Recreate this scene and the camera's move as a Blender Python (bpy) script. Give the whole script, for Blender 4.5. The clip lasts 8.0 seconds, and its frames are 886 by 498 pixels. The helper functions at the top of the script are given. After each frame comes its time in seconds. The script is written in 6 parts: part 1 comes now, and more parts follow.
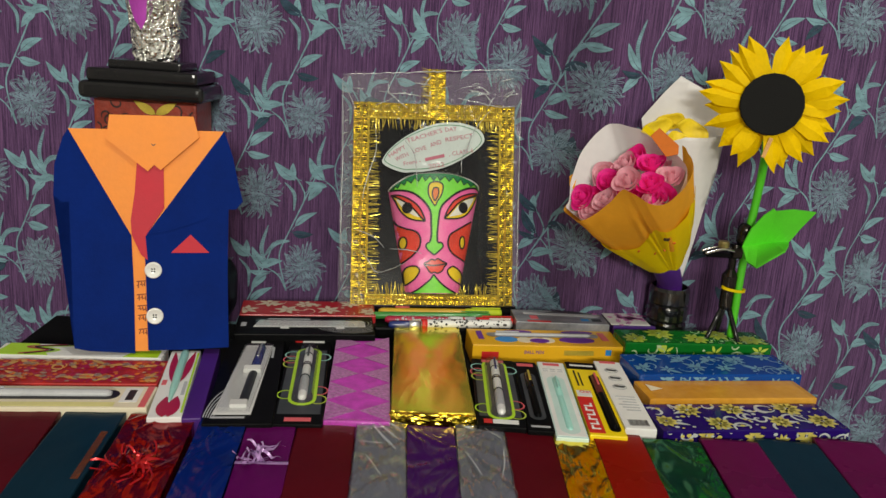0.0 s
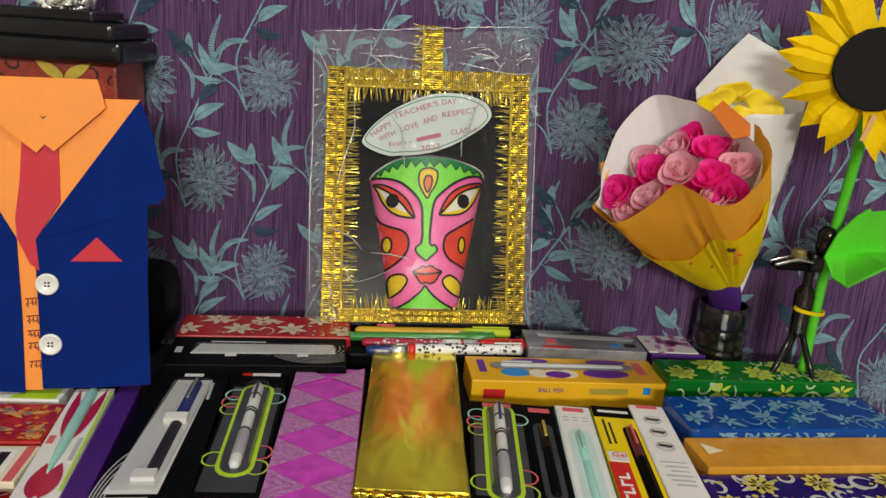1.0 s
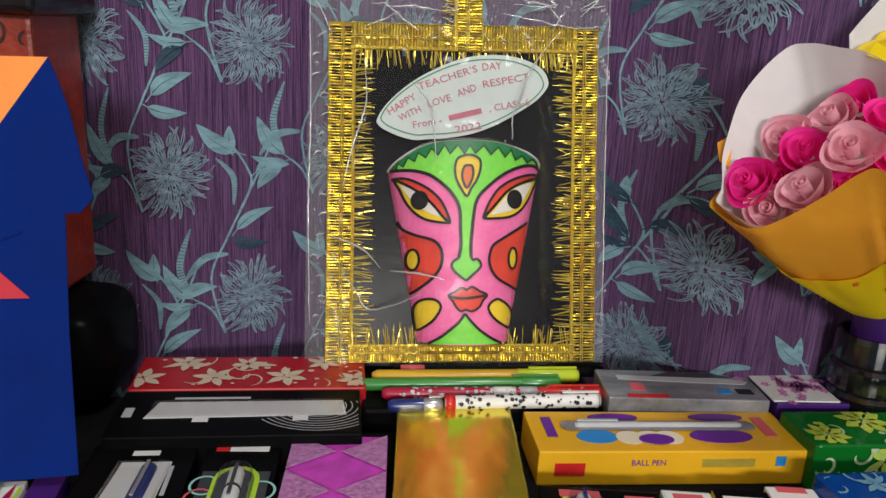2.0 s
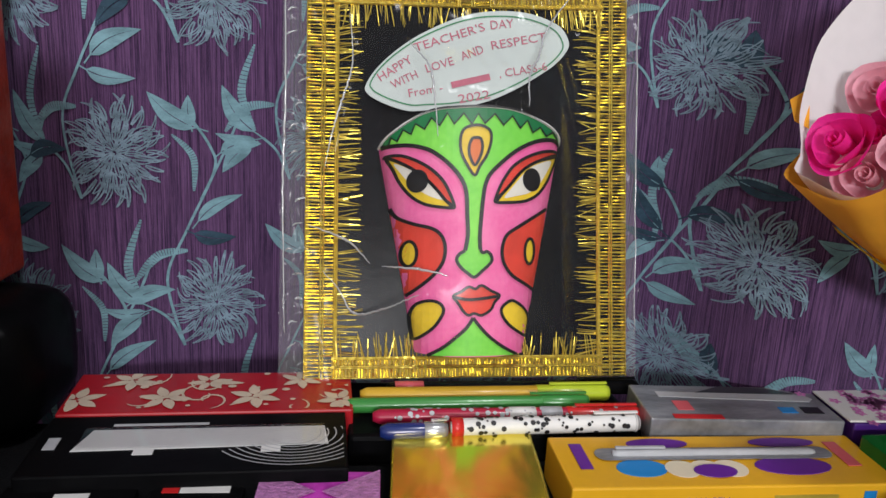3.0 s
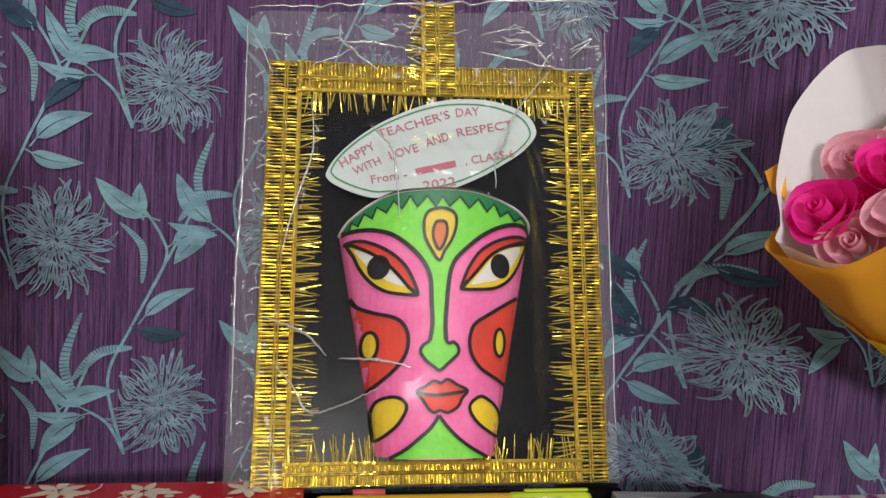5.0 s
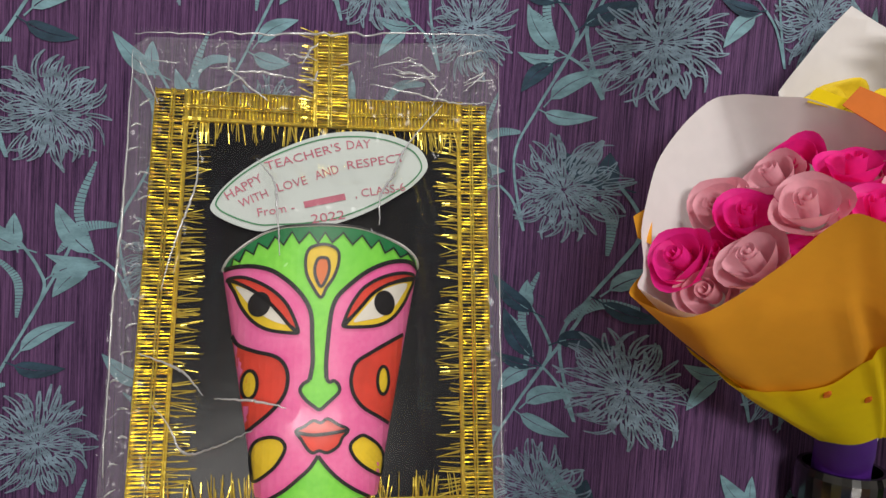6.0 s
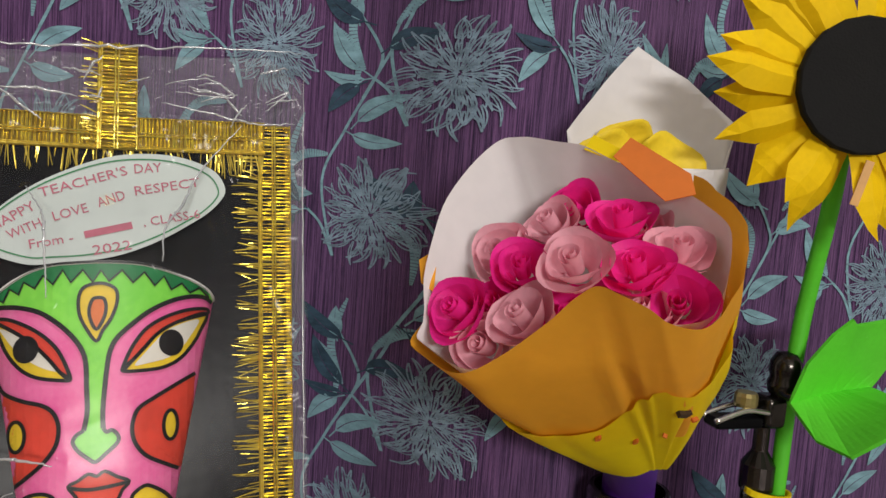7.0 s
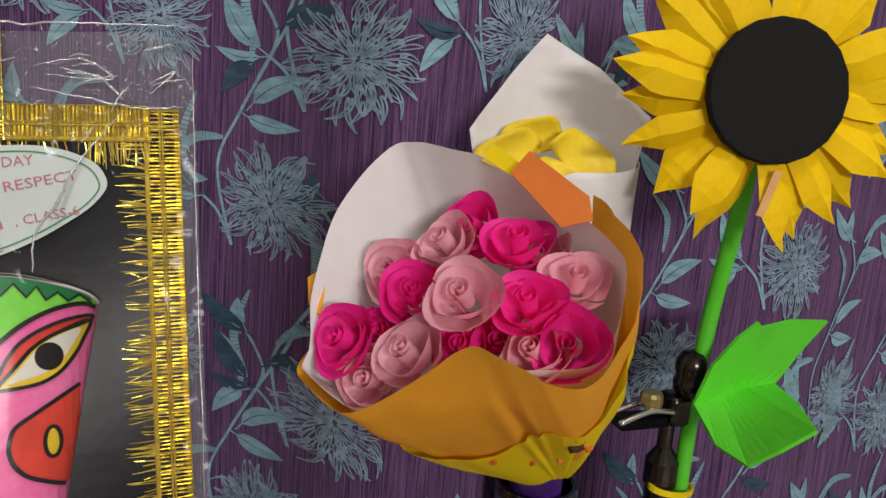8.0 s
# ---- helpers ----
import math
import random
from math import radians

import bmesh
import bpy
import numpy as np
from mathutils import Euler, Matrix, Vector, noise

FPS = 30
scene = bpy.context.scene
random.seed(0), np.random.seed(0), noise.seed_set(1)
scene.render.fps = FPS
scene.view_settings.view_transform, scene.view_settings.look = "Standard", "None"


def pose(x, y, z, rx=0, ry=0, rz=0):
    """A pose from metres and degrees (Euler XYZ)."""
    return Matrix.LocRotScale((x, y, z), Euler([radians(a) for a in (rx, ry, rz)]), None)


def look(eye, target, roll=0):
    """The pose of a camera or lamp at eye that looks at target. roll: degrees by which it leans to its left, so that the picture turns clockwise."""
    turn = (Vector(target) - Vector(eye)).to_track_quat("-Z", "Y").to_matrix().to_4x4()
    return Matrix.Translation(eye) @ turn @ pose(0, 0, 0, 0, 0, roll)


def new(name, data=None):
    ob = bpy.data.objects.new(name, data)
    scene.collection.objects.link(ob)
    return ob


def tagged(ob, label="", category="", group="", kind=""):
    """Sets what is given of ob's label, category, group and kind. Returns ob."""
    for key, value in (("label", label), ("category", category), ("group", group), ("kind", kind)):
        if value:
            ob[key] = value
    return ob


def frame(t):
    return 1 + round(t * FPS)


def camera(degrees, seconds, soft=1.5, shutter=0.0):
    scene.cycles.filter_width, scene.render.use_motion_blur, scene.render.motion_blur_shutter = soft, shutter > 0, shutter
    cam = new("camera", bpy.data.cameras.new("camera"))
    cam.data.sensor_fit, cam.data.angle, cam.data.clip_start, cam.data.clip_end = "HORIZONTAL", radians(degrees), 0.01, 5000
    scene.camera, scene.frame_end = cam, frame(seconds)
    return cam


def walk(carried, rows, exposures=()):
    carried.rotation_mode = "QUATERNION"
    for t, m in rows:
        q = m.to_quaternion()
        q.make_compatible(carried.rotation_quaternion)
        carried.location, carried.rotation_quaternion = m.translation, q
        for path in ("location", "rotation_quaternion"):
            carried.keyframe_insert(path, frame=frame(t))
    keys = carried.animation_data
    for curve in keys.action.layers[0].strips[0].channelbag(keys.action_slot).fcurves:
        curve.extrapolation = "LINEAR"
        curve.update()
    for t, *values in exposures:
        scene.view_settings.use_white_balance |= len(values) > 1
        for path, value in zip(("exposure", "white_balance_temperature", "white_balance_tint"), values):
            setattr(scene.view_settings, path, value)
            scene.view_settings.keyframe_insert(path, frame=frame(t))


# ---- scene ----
cam = camera(59.4, 8.0)
PATH = [
    (0, (-0.006, 0.09, 1.112), (0.102, 2.026, 0.621), 3.9),
    (0.5, (0.008, 0.202, 1.1), (0.123, 2.134, 0.594), 4.0),
    (1, (0.022, 0.294, 1.087), (0.101, 2.217, 0.543), 4.3),
    (1.5, (0.011, 0.397, 1.072), (0.074, 2.319, 0.522), 3.6),
    (1.7, (0.004, 0.44, 1.062), (0.063, 2.359, 0.503), 3.4),
    (2.8, (-0.004, 0.574, 1.006), (0.087, 2.498, 0.468), 3.1),
    (3, (-0.006, 0.585, 1.0), (0.09, 2.516, 0.491), 3.2),
    (3.5, (-0.003, 0.603, 0.988), (0.089, 2.572, 0.65), 3.4),
    (4, (0.004, 0.612, 0.976), (0.106, 2.597, 0.749), 3.2),
    (4.2, (0.004, 0.617, 0.967), (0.118, 2.604, 0.772), 3.2),
    (5.3, (0.012, 0.608, 0.974), (0.146, 2.596, 0.804), 3.1),
    (5.5, (0.02, 0.609, 0.979), (0.172, 2.596, 0.815), 3.4),
    (6, (0.044, 0.611, 0.989), (0.301, 2.588, 0.839), 3.7),
    (6.5, (0.073, 0.616, 1.001), (0.494, 2.567, 0.872), 4.1),
    (7, (0.086, 0.618, 1.024), (0.669, 2.522, 0.834), 4.3),
    (7.5, (0.095, 0.615, 1.049), (0.8, 2.466, 0.774), 4.5),
    (8, (0.116, 0.638, 1.068), (0.831, 2.465, 0.678), 4.5),
]
walk(cam, [(t, look(eye, target, roll)) for t, eye, target, roll in PATH], [(0, -0.16, 6850, 4), (1.5, -0.05, 6600, 9), (3, 0.02, 6050, 13), (4, 0.01, 6050, 13), (5.5, -0.02, 6450, 12), (6.5, -0.12, 6550, 12), (8, -0.17, 6500, 13)])


# ---- world and light ----
world = bpy.data.worlds.new("world")
scene.world = world
world.use_nodes = True
world.node_tree.nodes["Background"].inputs[0].default_value = (0.8, 0.85, 1.0, 1)
world.node_tree.nodes["Background"].inputs[1].default_value = 0.05


def room_lamp(x, y, z, sx, sy, watts, target):
    data = bpy.data.lights.new("room_lamp", "AREA")
    data.shape, data.size, data.size_y, data.energy, data.color = "RECTANGLE", sx, sy, watts, (1.0, 0.97, 0.92)
    ob = new("room_lamp", data)
    ob.matrix_world = look((x, y, z), target)
    return ob


room_lamp(0.30, 0.22, 2.40, 0.20, 0.14, 9.0, (0.10, 0.75, 0.85))
room_lamp(0.10, -2.95, 1.95, 1.20, 0.32, 92, (0.10, 1.0, 0.9))
scene.view_settings.exposure = 0.0


# ---- materials ----
def mat(name, base, rough=0.5, metal=0.0, var=0.15, scale=30.0, bump=0.0, bscale=200.0, stretch=(1, 1, 1), coat=0.0, spec=0.5, sheen=0.0, alt=None, rand=0.0, fine=0.35, thin=0.0):
    """A surface with two scales of variation; alt is the second colour of the coarse pattern; thin lets light through, as paper does."""
    m = bpy.data.materials.new(name)
    m.use_nodes = True
    nt = m.node_tree
    N, L = nt.nodes, nt.links
    b = N["Principled BSDF"]
    tc = N.new("ShaderNodeTexCoord")
    mp = N.new("ShaderNodeMapping")
    mp.inputs["Scale"].default_value = stretch
    L.new(tc.outputs["Object"], mp.inputs[0])
    n1 = N.new("ShaderNodeTexNoise")
    n1.inputs["Scale"].default_value, n1.inputs["Detail"].default_value = scale, 3
    n2 = N.new("ShaderNodeTexNoise")
    n2.inputs["Scale"].default_value, n2.inputs["Detail"].default_value = scale * 9, 2
    L.new(mp.outputs[0], n1.inputs[0]), L.new(mp.outputs[0], n2.inputs[0])
    ad = N.new("ShaderNodeMath")
    ad.operation = "MULTIPLY_ADD"
    ad.inputs[1].default_value = fine
    L.new(n2.outputs[0], ad.inputs[0]), L.new(n1.outputs[0], ad.inputs[2])
    ramp = N.new("ShaderNodeValToRGB")
    e = ramp.color_ramp.elements
    e[0].position, e[1].position = 0.275 + 0.5 * fine, 0.745 + 0.5 * fine
    other = alt or tuple(min(1, c * (1 + var)) for c in base)
    e[0].color = (*[c * (1 - var) for c in base], 1)
    e[1].color = (*other, 1)
    L.new(ad.outputs[0], ramp.inputs[0])
    col = ramp.outputs[0]
    if rand:
        oi, hs = N.new("ShaderNodeObjectInfo"), N.new("ShaderNodeHueSaturation")
        mr = N.new("ShaderNodeMapRange")
        mr.inputs["To Min"].default_value, mr.inputs["To Max"].default_value = 1 - rand, 1 + rand
        L.new(oi.outputs["Random"], mr.inputs[0]), L.new(mr.outputs[0], hs.inputs["Value"]), L.new(col, hs.inputs["Color"])
        col = hs.outputs[0]
    L.new(col, b.inputs["Base Color"])
    b.inputs["Metallic"].default_value = metal
    b.inputs["Specular IOR Level"].default_value = spec
    b.inputs["Coat Weight"].default_value = coat
    b.inputs["Coat Roughness"].default_value = 0.12
    b.inputs["Sheen Weight"].default_value = sheen
    rr = N.new("ShaderNodeMapRange")
    rr.inputs["To Min"].default_value, rr.inputs["To Max"].default_value = max(0.02, rough * 0.8), min(1, rough * 1.2)
    L.new(n1.outputs[0], rr.inputs[0]), L.new(rr.outputs[0], b.inputs["Roughness"])
    if thin:
        tl, mx = N.new("ShaderNodeBsdfTranslucent"), N.new("ShaderNodeMixShader")
        mx.inputs[0].default_value = thin
        L.new(col, tl.inputs[0]), L.new(b.outputs[0], mx.inputs[1]), L.new(tl.outputs[0], mx.inputs[2])
        L.new(mx.outputs[0], N["Material Output"].inputs[0])
    if bump:
        n3, bp = N.new("ShaderNodeTexNoise"), N.new("ShaderNodeBump")
        n3.inputs["Scale"].default_value, n3.inputs["Detail"].default_value = bscale, 3
        L.new(mp.outputs[0], n3.inputs[0])
        bp.inputs["Strength"].default_value, bp.inputs["Distance"].default_value = bump, 0.002
        L.new(n3.outputs[0], bp.inputs["Height"]), L.new(bp.outputs[0], b.inputs["Normal"])
    return m


def foil(name, base, rough=0.25, crinkle=0.35, scale=45.0, metal=1.0, alt=None, coat=0.0, spec=0.3):
    """Wrapping foil: metallic film with sharp creases."""
    m = mat(name, base, rough, metal, 0.12, 14.0, alt=alt, coat=coat)
    m.node_tree.nodes["Principled BSDF"].inputs["Coat Roughness"].default_value = 0.05
    N, L = m.node_tree.nodes, m.node_tree.links
    N["Principled BSDF"].inputs["Specular IOR Level"].default_value = spec
    tc, mp, no, n2 = N.new("ShaderNodeTexCoord"), N.new("ShaderNodeMapping"), N.new("ShaderNodeTexNoise"), N.new("ShaderNodeTexNoise")
    mp.inputs["Scale"].default_value, mp.inputs["Rotation"].default_value = (1.0, 0.55, 1.0), (0, 0, 0.5)
    no.inputs["Scale"].default_value, no.inputs["Detail"].default_value, no.inputs["Distortion"].default_value = scale, 2, 0.8
    n2.inputs["Scale"].default_value, n2.inputs["Detail"].default_value = scale * 0.45, 2
    L.new(tc.outputs["Object"], mp.inputs[0]), L.new(mp.outputs[0], no.inputs[0]), L.new(tc.outputs["Object"], n2.inputs[0])
    sub, ab, mx, bp = N.new("ShaderNodeMath"), N.new("ShaderNodeMath"), N.new("ShaderNodeMath"), N.new("ShaderNodeBump")
    sub.operation, ab.operation, mx.operation = "SUBTRACT", "ABSOLUTE", "MULTIPLY_ADD"
    sub.inputs[1].default_value, mx.inputs[1].default_value = 0.5, -2.2
    L.new(no.outputs[0], sub.inputs[0]), L.new(sub.outputs[0], ab.inputs[0]), L.new(ab.outputs[0], mx.inputs[0]), L.new(n2.outputs[0], mx.inputs[2])
    bp.inputs["Strength"].default_value, bp.inputs["Distance"].default_value = crinkle, 0.012
    L.new(mx.outputs[0], bp.inputs["Height"]), L.new(bp.outputs[0], N["Principled BSDF"].inputs["Normal"])
    return m


def film(name, rough=0.06, gloss=0.9, tint=(1, 1, 1), least=0.05, milk=0.0):
    """Thin clear plastic: see-through, with a mirror sheen that grows at grazing angles."""
    m = bpy.data.materials.new(name)
    m.use_nodes = True
    N, L = m.node_tree.nodes, m.node_tree.links
    N.remove(N["Principled BSDF"])
    tr, gl, mx, lw = N.new("ShaderNodeBsdfTransparent"), N.new("ShaderNodeBsdfGlossy"), N.new("ShaderNodeMixShader"), N.new("ShaderNodeLayerWeight")
    tr.inputs[0].default_value = (*tint, 1)
    gl.inputs["Roughness"].default_value = rough
    po, mu = N.new("ShaderNodeMath"), N.new("ShaderNodeMath")
    po.operation, mu.operation = "POWER", "MULTIPLY_ADD"
    po.inputs[1].default_value = 4.0
    mu.inputs[1].default_value, mu.inputs[2].default_value = gloss, least
    L.new(lw.outputs["Facing"], po.inputs[0]), L.new(po.outputs[0], mu.inputs[0]), L.new(mu.outputs[0], mx.inputs[0])
    L.new(tr.outputs[0], mx.inputs[1]), L.new(gl.outputs[0], mx.inputs[2])
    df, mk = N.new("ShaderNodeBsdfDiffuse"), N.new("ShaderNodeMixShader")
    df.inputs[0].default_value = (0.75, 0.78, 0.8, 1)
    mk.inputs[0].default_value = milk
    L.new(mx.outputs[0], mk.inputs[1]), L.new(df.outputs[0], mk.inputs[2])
    L.new(mk.outputs[0], N["Material Output"].inputs[0])
    return m


M_CLOTH = mat("curtain_cloth", (0.048, 0.026, 0.082), 0.75, 0, 0.45, 7, 0.5, 260, (165, 165, 2.4), sheen=0.04, spec=0.12, alt=(0.200, 0.098, 0.235), fine=0.6)
ramp = next(n for n in M_CLOTH.node_tree.nodes if n.type == "VALTORGB").color_ramp.elements
ramp[0].position, ramp[1].position = 0.60, 1.02
M_THREAD = mat("woven_thread", (0.185, 0.330, 0.385), 0.65, 0, 0.3, 60, 0.3, 700, (1, 1, 3), sheen=0.08, spec=0.2)
M_THREAD2 = mat("woven_pale_thread", (0.185, 0.265, 0.335), 0.65, 0, 0.4, 70, 0.3, 700, (1, 1, 3), sheen=0.08, spec=0.2)
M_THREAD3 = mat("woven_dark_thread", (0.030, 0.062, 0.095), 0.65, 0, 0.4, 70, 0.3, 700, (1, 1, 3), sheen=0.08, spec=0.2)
M_TABLECLOTH = mat("black_cloth", (0.008, 0.008, 0.009), 0.9, 0, 0.3, 20, 0.4, 500, spec=0.1)
M_WALL = mat("wall_paint", (0.52, 0.50, 0.46), 0.8, 0, 0.06, 4, 0.1, 120)
M_CEIL = mat("ceiling_paint", (0.66, 0.65, 0.62), 0.85, 0, 0.04, 4)
M_FLOOR = mat("floor_tile", (0.35, 0.32, 0.29), 0.35, 0, 0.15, 8, 0.05)
M_WOOD = mat("table_wood", (0.20, 0.11, 0.06), 0.45, 0, 0.3, 12, 0.1, 80, (1, 12, 12))
M_BLACK = mat("black_card", (0.004, 0.004, 0.0045), 0.3, 0, 0.2, 30, 0.05, 150, coat=0.0, spec=0.04)
M_BLACK_MATT = mat("black_foam", (0.008, 0.008, 0.008), 0.85, 0, 0.2, 60, 0.2, 900, spec=0.2)
M_GLOSSCARD = mat("glossy_black_card", (0.007, 0.007, 0.008), 0.24, 0, 0.3, 20, 0.10, 40, spec=0.07)
M_RIBBONBASE = mat("dark_gold_gauze", (0.13, 0.080, 0.006), 0.4, 0.7, 0.3, 150)
M_INK = mat("black_ink", (0.01, 0.01, 0.012), 0.45, 0, 0.2, 60)
M_WHITE = mat("white_card", (0.78, 0.78, 0.76), 0.5, 0, 0.06, 20)
M_PAPER = mat("white_paper", (0.80, 0.78, 0.78), 0.7, 0, 0.06, 14, 0.15, 60, spec=0.25, thin=0.18)
M_GOLD = foil("gold_foil", (0.80, 0.66, 0.075), 0.20, 0.055, 26, 0.85)
M_TINSEL = mat("gold_tinsel", (0.97, 0.70, 0.13), 0.24, 0.85, 0.25, 160)
M_FRINGE = mat("gold_tinsel_strand", (0.95, 0.68, 0.10), 0.25, 0.7, 0.2, 200)
M_CLEAR = film("clear_film", 0.08, 0.8, (1, 1, 1), 0.06)
M_WRAPFILM = film("wrap_film", 0.14, 0.85, (1, 1, 1), 0.26)
M_BAG = film("bag_film", 0.15, 0.8, (0.98, 0.98, 0.98), 0.008, 0.009)
M_BAGBACK = film("bag_back_film", 0.35, 0.4, (0.97, 0.98, 0.98), 0.0, 0.11)
# milk whitens this film so that folds show bright as glints
M_FOLD_GLINT = film("fold_glint_film", 0.22, 0.6, (1, 1, 1), 0.45, 0.40)
M_BLUE = mat("blue_felt_paper", (0.0035, 0.019, 0.155), 0.85, 0, 0.12, 25, 0.15, 600, spec=0.06)
M_ORANGE = mat("orange_paper", (0.95, 0.30, 0.045), 0.65, 0, 0.06, 20, 0.1, 400)
M_ORANGE2 = mat("orange_wrap_paper", (0.97, 0.45, 0.035), 0.6, 0, 0.08, 18, 0.08, 90, spec=0.25, thin=0.28)
M_YELLOW2 = mat("yellow_wrap_paper", (0.97, 0.74, 0.008), 0.6, 0, 0.06, 18, 0.08, 90, spec=0.25, thin=0.28)
M_RED = mat("red_paper", (0.55, 0.02, 0.04), 0.65, 0, 0.08, 20, 0.1, 400)
M_BUTTON = mat("button_plastic", (0.82, 0.82, 0.78), 0.25, 0, 0.04, 40, coat=0.3)
M_HOTPINK = mat("hot_pink_paper", (0.95, 0.025, 0.34), 0.6, 0, 0.12, 40, 0.1, 200, rand=0.08, thin=0.3)
M_PALEPINK = mat("pale_pink_paper", (0.86, 0.44, 0.52), 0.6, 0, 0.10, 40, 0.1, 200, rand=0.08, thin=0.3)
M_PETAL = mat("yellow_petal_paper", (0.94, 0.61, 0.004), 0.65, 0, 0.10, 40, 0.1, 200, rand=0.06, spec=0.15, thin=0.2)
M_GREENFOAM = mat("bright_green_foam", (0.09, 0.60, 0.02), 0.6, 0, 0.08, 40, 0.1, 400)
M_METAL = mat("dark_metal", (0.05, 0.045, 0.04), 0.2, 0.9, 0.3, 60)
M_LACQUER = mat("black_lacquer", (0.010, 0.010, 0.011), 0.22, 0, 0.2, 30, coat=0.25, spec=0.3)
M_PURPLE = mat("purple_card", (0.055, 0.010, 0.17), 0.45, 0, 0.15, 30)
PAINT = dict(
    pink=mat("pink_paint", (0.99, 0.12, 0.42), 0.5, 0, 0.12, 35, alt=(0.99, 0.25, 0.52)),
    green=mat("green_paint", (0.18, 0.76, 0.06), 0.5, 0, 0.15, 35, alt=(0.30, 0.86, 0.10)),
    darkgreen=mat("dark_green_paint", (0.01, 0.20, 0.06), 0.5, 0, 0.2, 35),
    red=mat("red_paint", (0.78, 0.065, 0.04), 0.5, 0, 0.18, 35),
    yellow=mat("yellow_paint", (0.85, 0.60, 0.03), 0.5, 0, 0.15, 35),
    white=mat("white_paint", (0.80, 0.78, 0.70), 0.5, 0, 0.06, 35),
    orange=mat("orange_paint", (0.78, 0.18, 0.03), 0.5, 0, 0.15, 35),
    black=M_INK)


# ---- building helpers ----
def thing(name, label, category, m=None, group="", kind=""):
    ob = new(name)
    ob.empty_display_size = 0.02
    ob.matrix_world = m or Matrix()
    return tagged(ob, label, category, group, kind)


def finish(bm, name, material, smooth=False):
    me = bpy.data.meshes.new(name)
    bmesh.ops.recalc_face_normals(bm, faces=bm.faces)
    bm.to_mesh(me)
    bm.free()
    me.materials.append(material)
    if smooth:
        me.polygons.foreach_set("use_smooth", [True] * len(me.polygons))
    return me


def part(name, bm, material, parent, label="", m=None, smooth=False):
    ob = new(name, finish(bm, name, material, smooth))
    ob.parent = parent
    if m is not None:
        ob.matrix_local = m
    return tagged(ob, label)


def single(name, bm, material, label, category, m=None, group="", kind="", smooth=False):
    ob = new(name, finish(bm, name, material, smooth))
    if m is not None:
        ob.matrix_world = m
    return tagged(ob, label, category, group, kind)


def box(w, d, h, bevel=0.0015, at=(0, 0, 0), bm=None, seg=2):
    """A box with its base's centre at the place given."""
    b = bmesh.new()
    bmesh.ops.create_cube(b, size=1)
    for v in b.verts:
        v.co = Vector((v.co.x * w, v.co.y * d, (v.co.z + 0.5) * h))
    if bevel:
        bmesh.ops.bevel(b, geom=list(b.edges), offset=min(bevel, 0.45 * min(w, d, h)), segments=seg, profile=0.6, affect="EDGES")
    for v in b.verts:
        v.co += Vector(at)
    return join(bm, b)


def join(bm, other):
    if bm is None:
        return other
    me = bpy.data.meshes.new("tmp")
    other.to_mesh(me)
    other.free()
    bm.from_mesh(me)
    bpy.data.meshes.remove(me)
    return bm


def lathe(profile, n=24, bm=None, m=None):
    """A turned body: profile of (radius, height)."""
    b = bmesh.new()
    rings = []
    for r, z in profile:
        if r < 1e-6:
            rings.append([b.verts.new((0, 0, z))])
        else:
            rings.append([b.verts.new((r * math.cos(2 * math.pi * k / n), r * math.sin(2 * math.pi * k / n), z)) for k in range(n)])
    for p, q in zip(rings, rings[1:]):
        for k in range(n):
            a, c = (k + 1) % n, k
            if len(p) == 1 and len(q) == 1:
                continue
            if len(p) == 1:
                b.faces.new((p[0], q[a], q[c]))
            elif len(q) == 1:
                b.faces.new((p[c], p[a], q[0]))
            else:
                b.faces.new((p[c], p[a], q[a], q[c]))
    if m is not None:
        bmesh.ops.transform(b, matrix=m, verts=b.verts)
    return join(bm, b)


def tube(points, radius, n=8, bm=None, taper=1.0):
    """A round bar along points."""
    b = bmesh.new()
    pts = [Vector(p) for p in points]
    rings = []
    for i, p in enumerate(pts):
        d = (pts[min(i + 1, len(pts) - 1)] - pts[max(i - 1, 0)]).normalized()
        u = d.orthogonal().normalized() if not rings else (last - d * last.dot(d)).normalized()
        last = u
        v = d.cross(u)
        r = radius * (1 + (taper - 1) * i / max(1, len(pts) - 1))
        rings.append([b.verts.new(p + r * (math.cos(2 * math.pi * k / n) * u + math.sin(2 * math.pi * k / n) * v)) for k in range(n)])
    for p, q in zip(rings, rings[1:]):
        for k in range(n):
            b.faces.new((p[k], p[(k + 1) % n], q[(k + 1) % n], q[k]))
    b.faces.new(rings[0][::-1]), b.faces.new(rings[-1])
    return join(bm, b)


def smooth(points, n=6, closed=False):
    """A rounded line through points."""
    p = [Vector((*q, 0))[:2] if len(q) == 2 else tuple(q) for q in points]
    p = [np.array(q, float) for q in p]
    out, k = [], len(p)
    for i in range(k if closed else k - 1):
        a, b, c, d = (p[(i - 1) % k], p[i], p[(i + 1) % k], p[(i + 2) % k]) if closed else (p[max(i - 1, 0)], p[i], p[i + 1], p[min(i + 2, k - 1)])
        for j in range(n):
            t = j / n
            out.append(tuple(0.5 * (2 * b + (c - a) * t + (2 * a - 5 * b + 4 * c - d) * t * t + (3 * b - 3 * c + d - a) * t ** 3)))
    if not closed:
        out.append(tuple(p[-1]))
    return out


def straight(points, n=4):
    """A line through points with n equal steps from each to the next."""
    P = [np.array(p, float) for p in points]
    return [tuple(a + (b - a) * k / n) for a, b in zip(P, P[1:]) for k in range(n)] + [tuple(P[-1])]


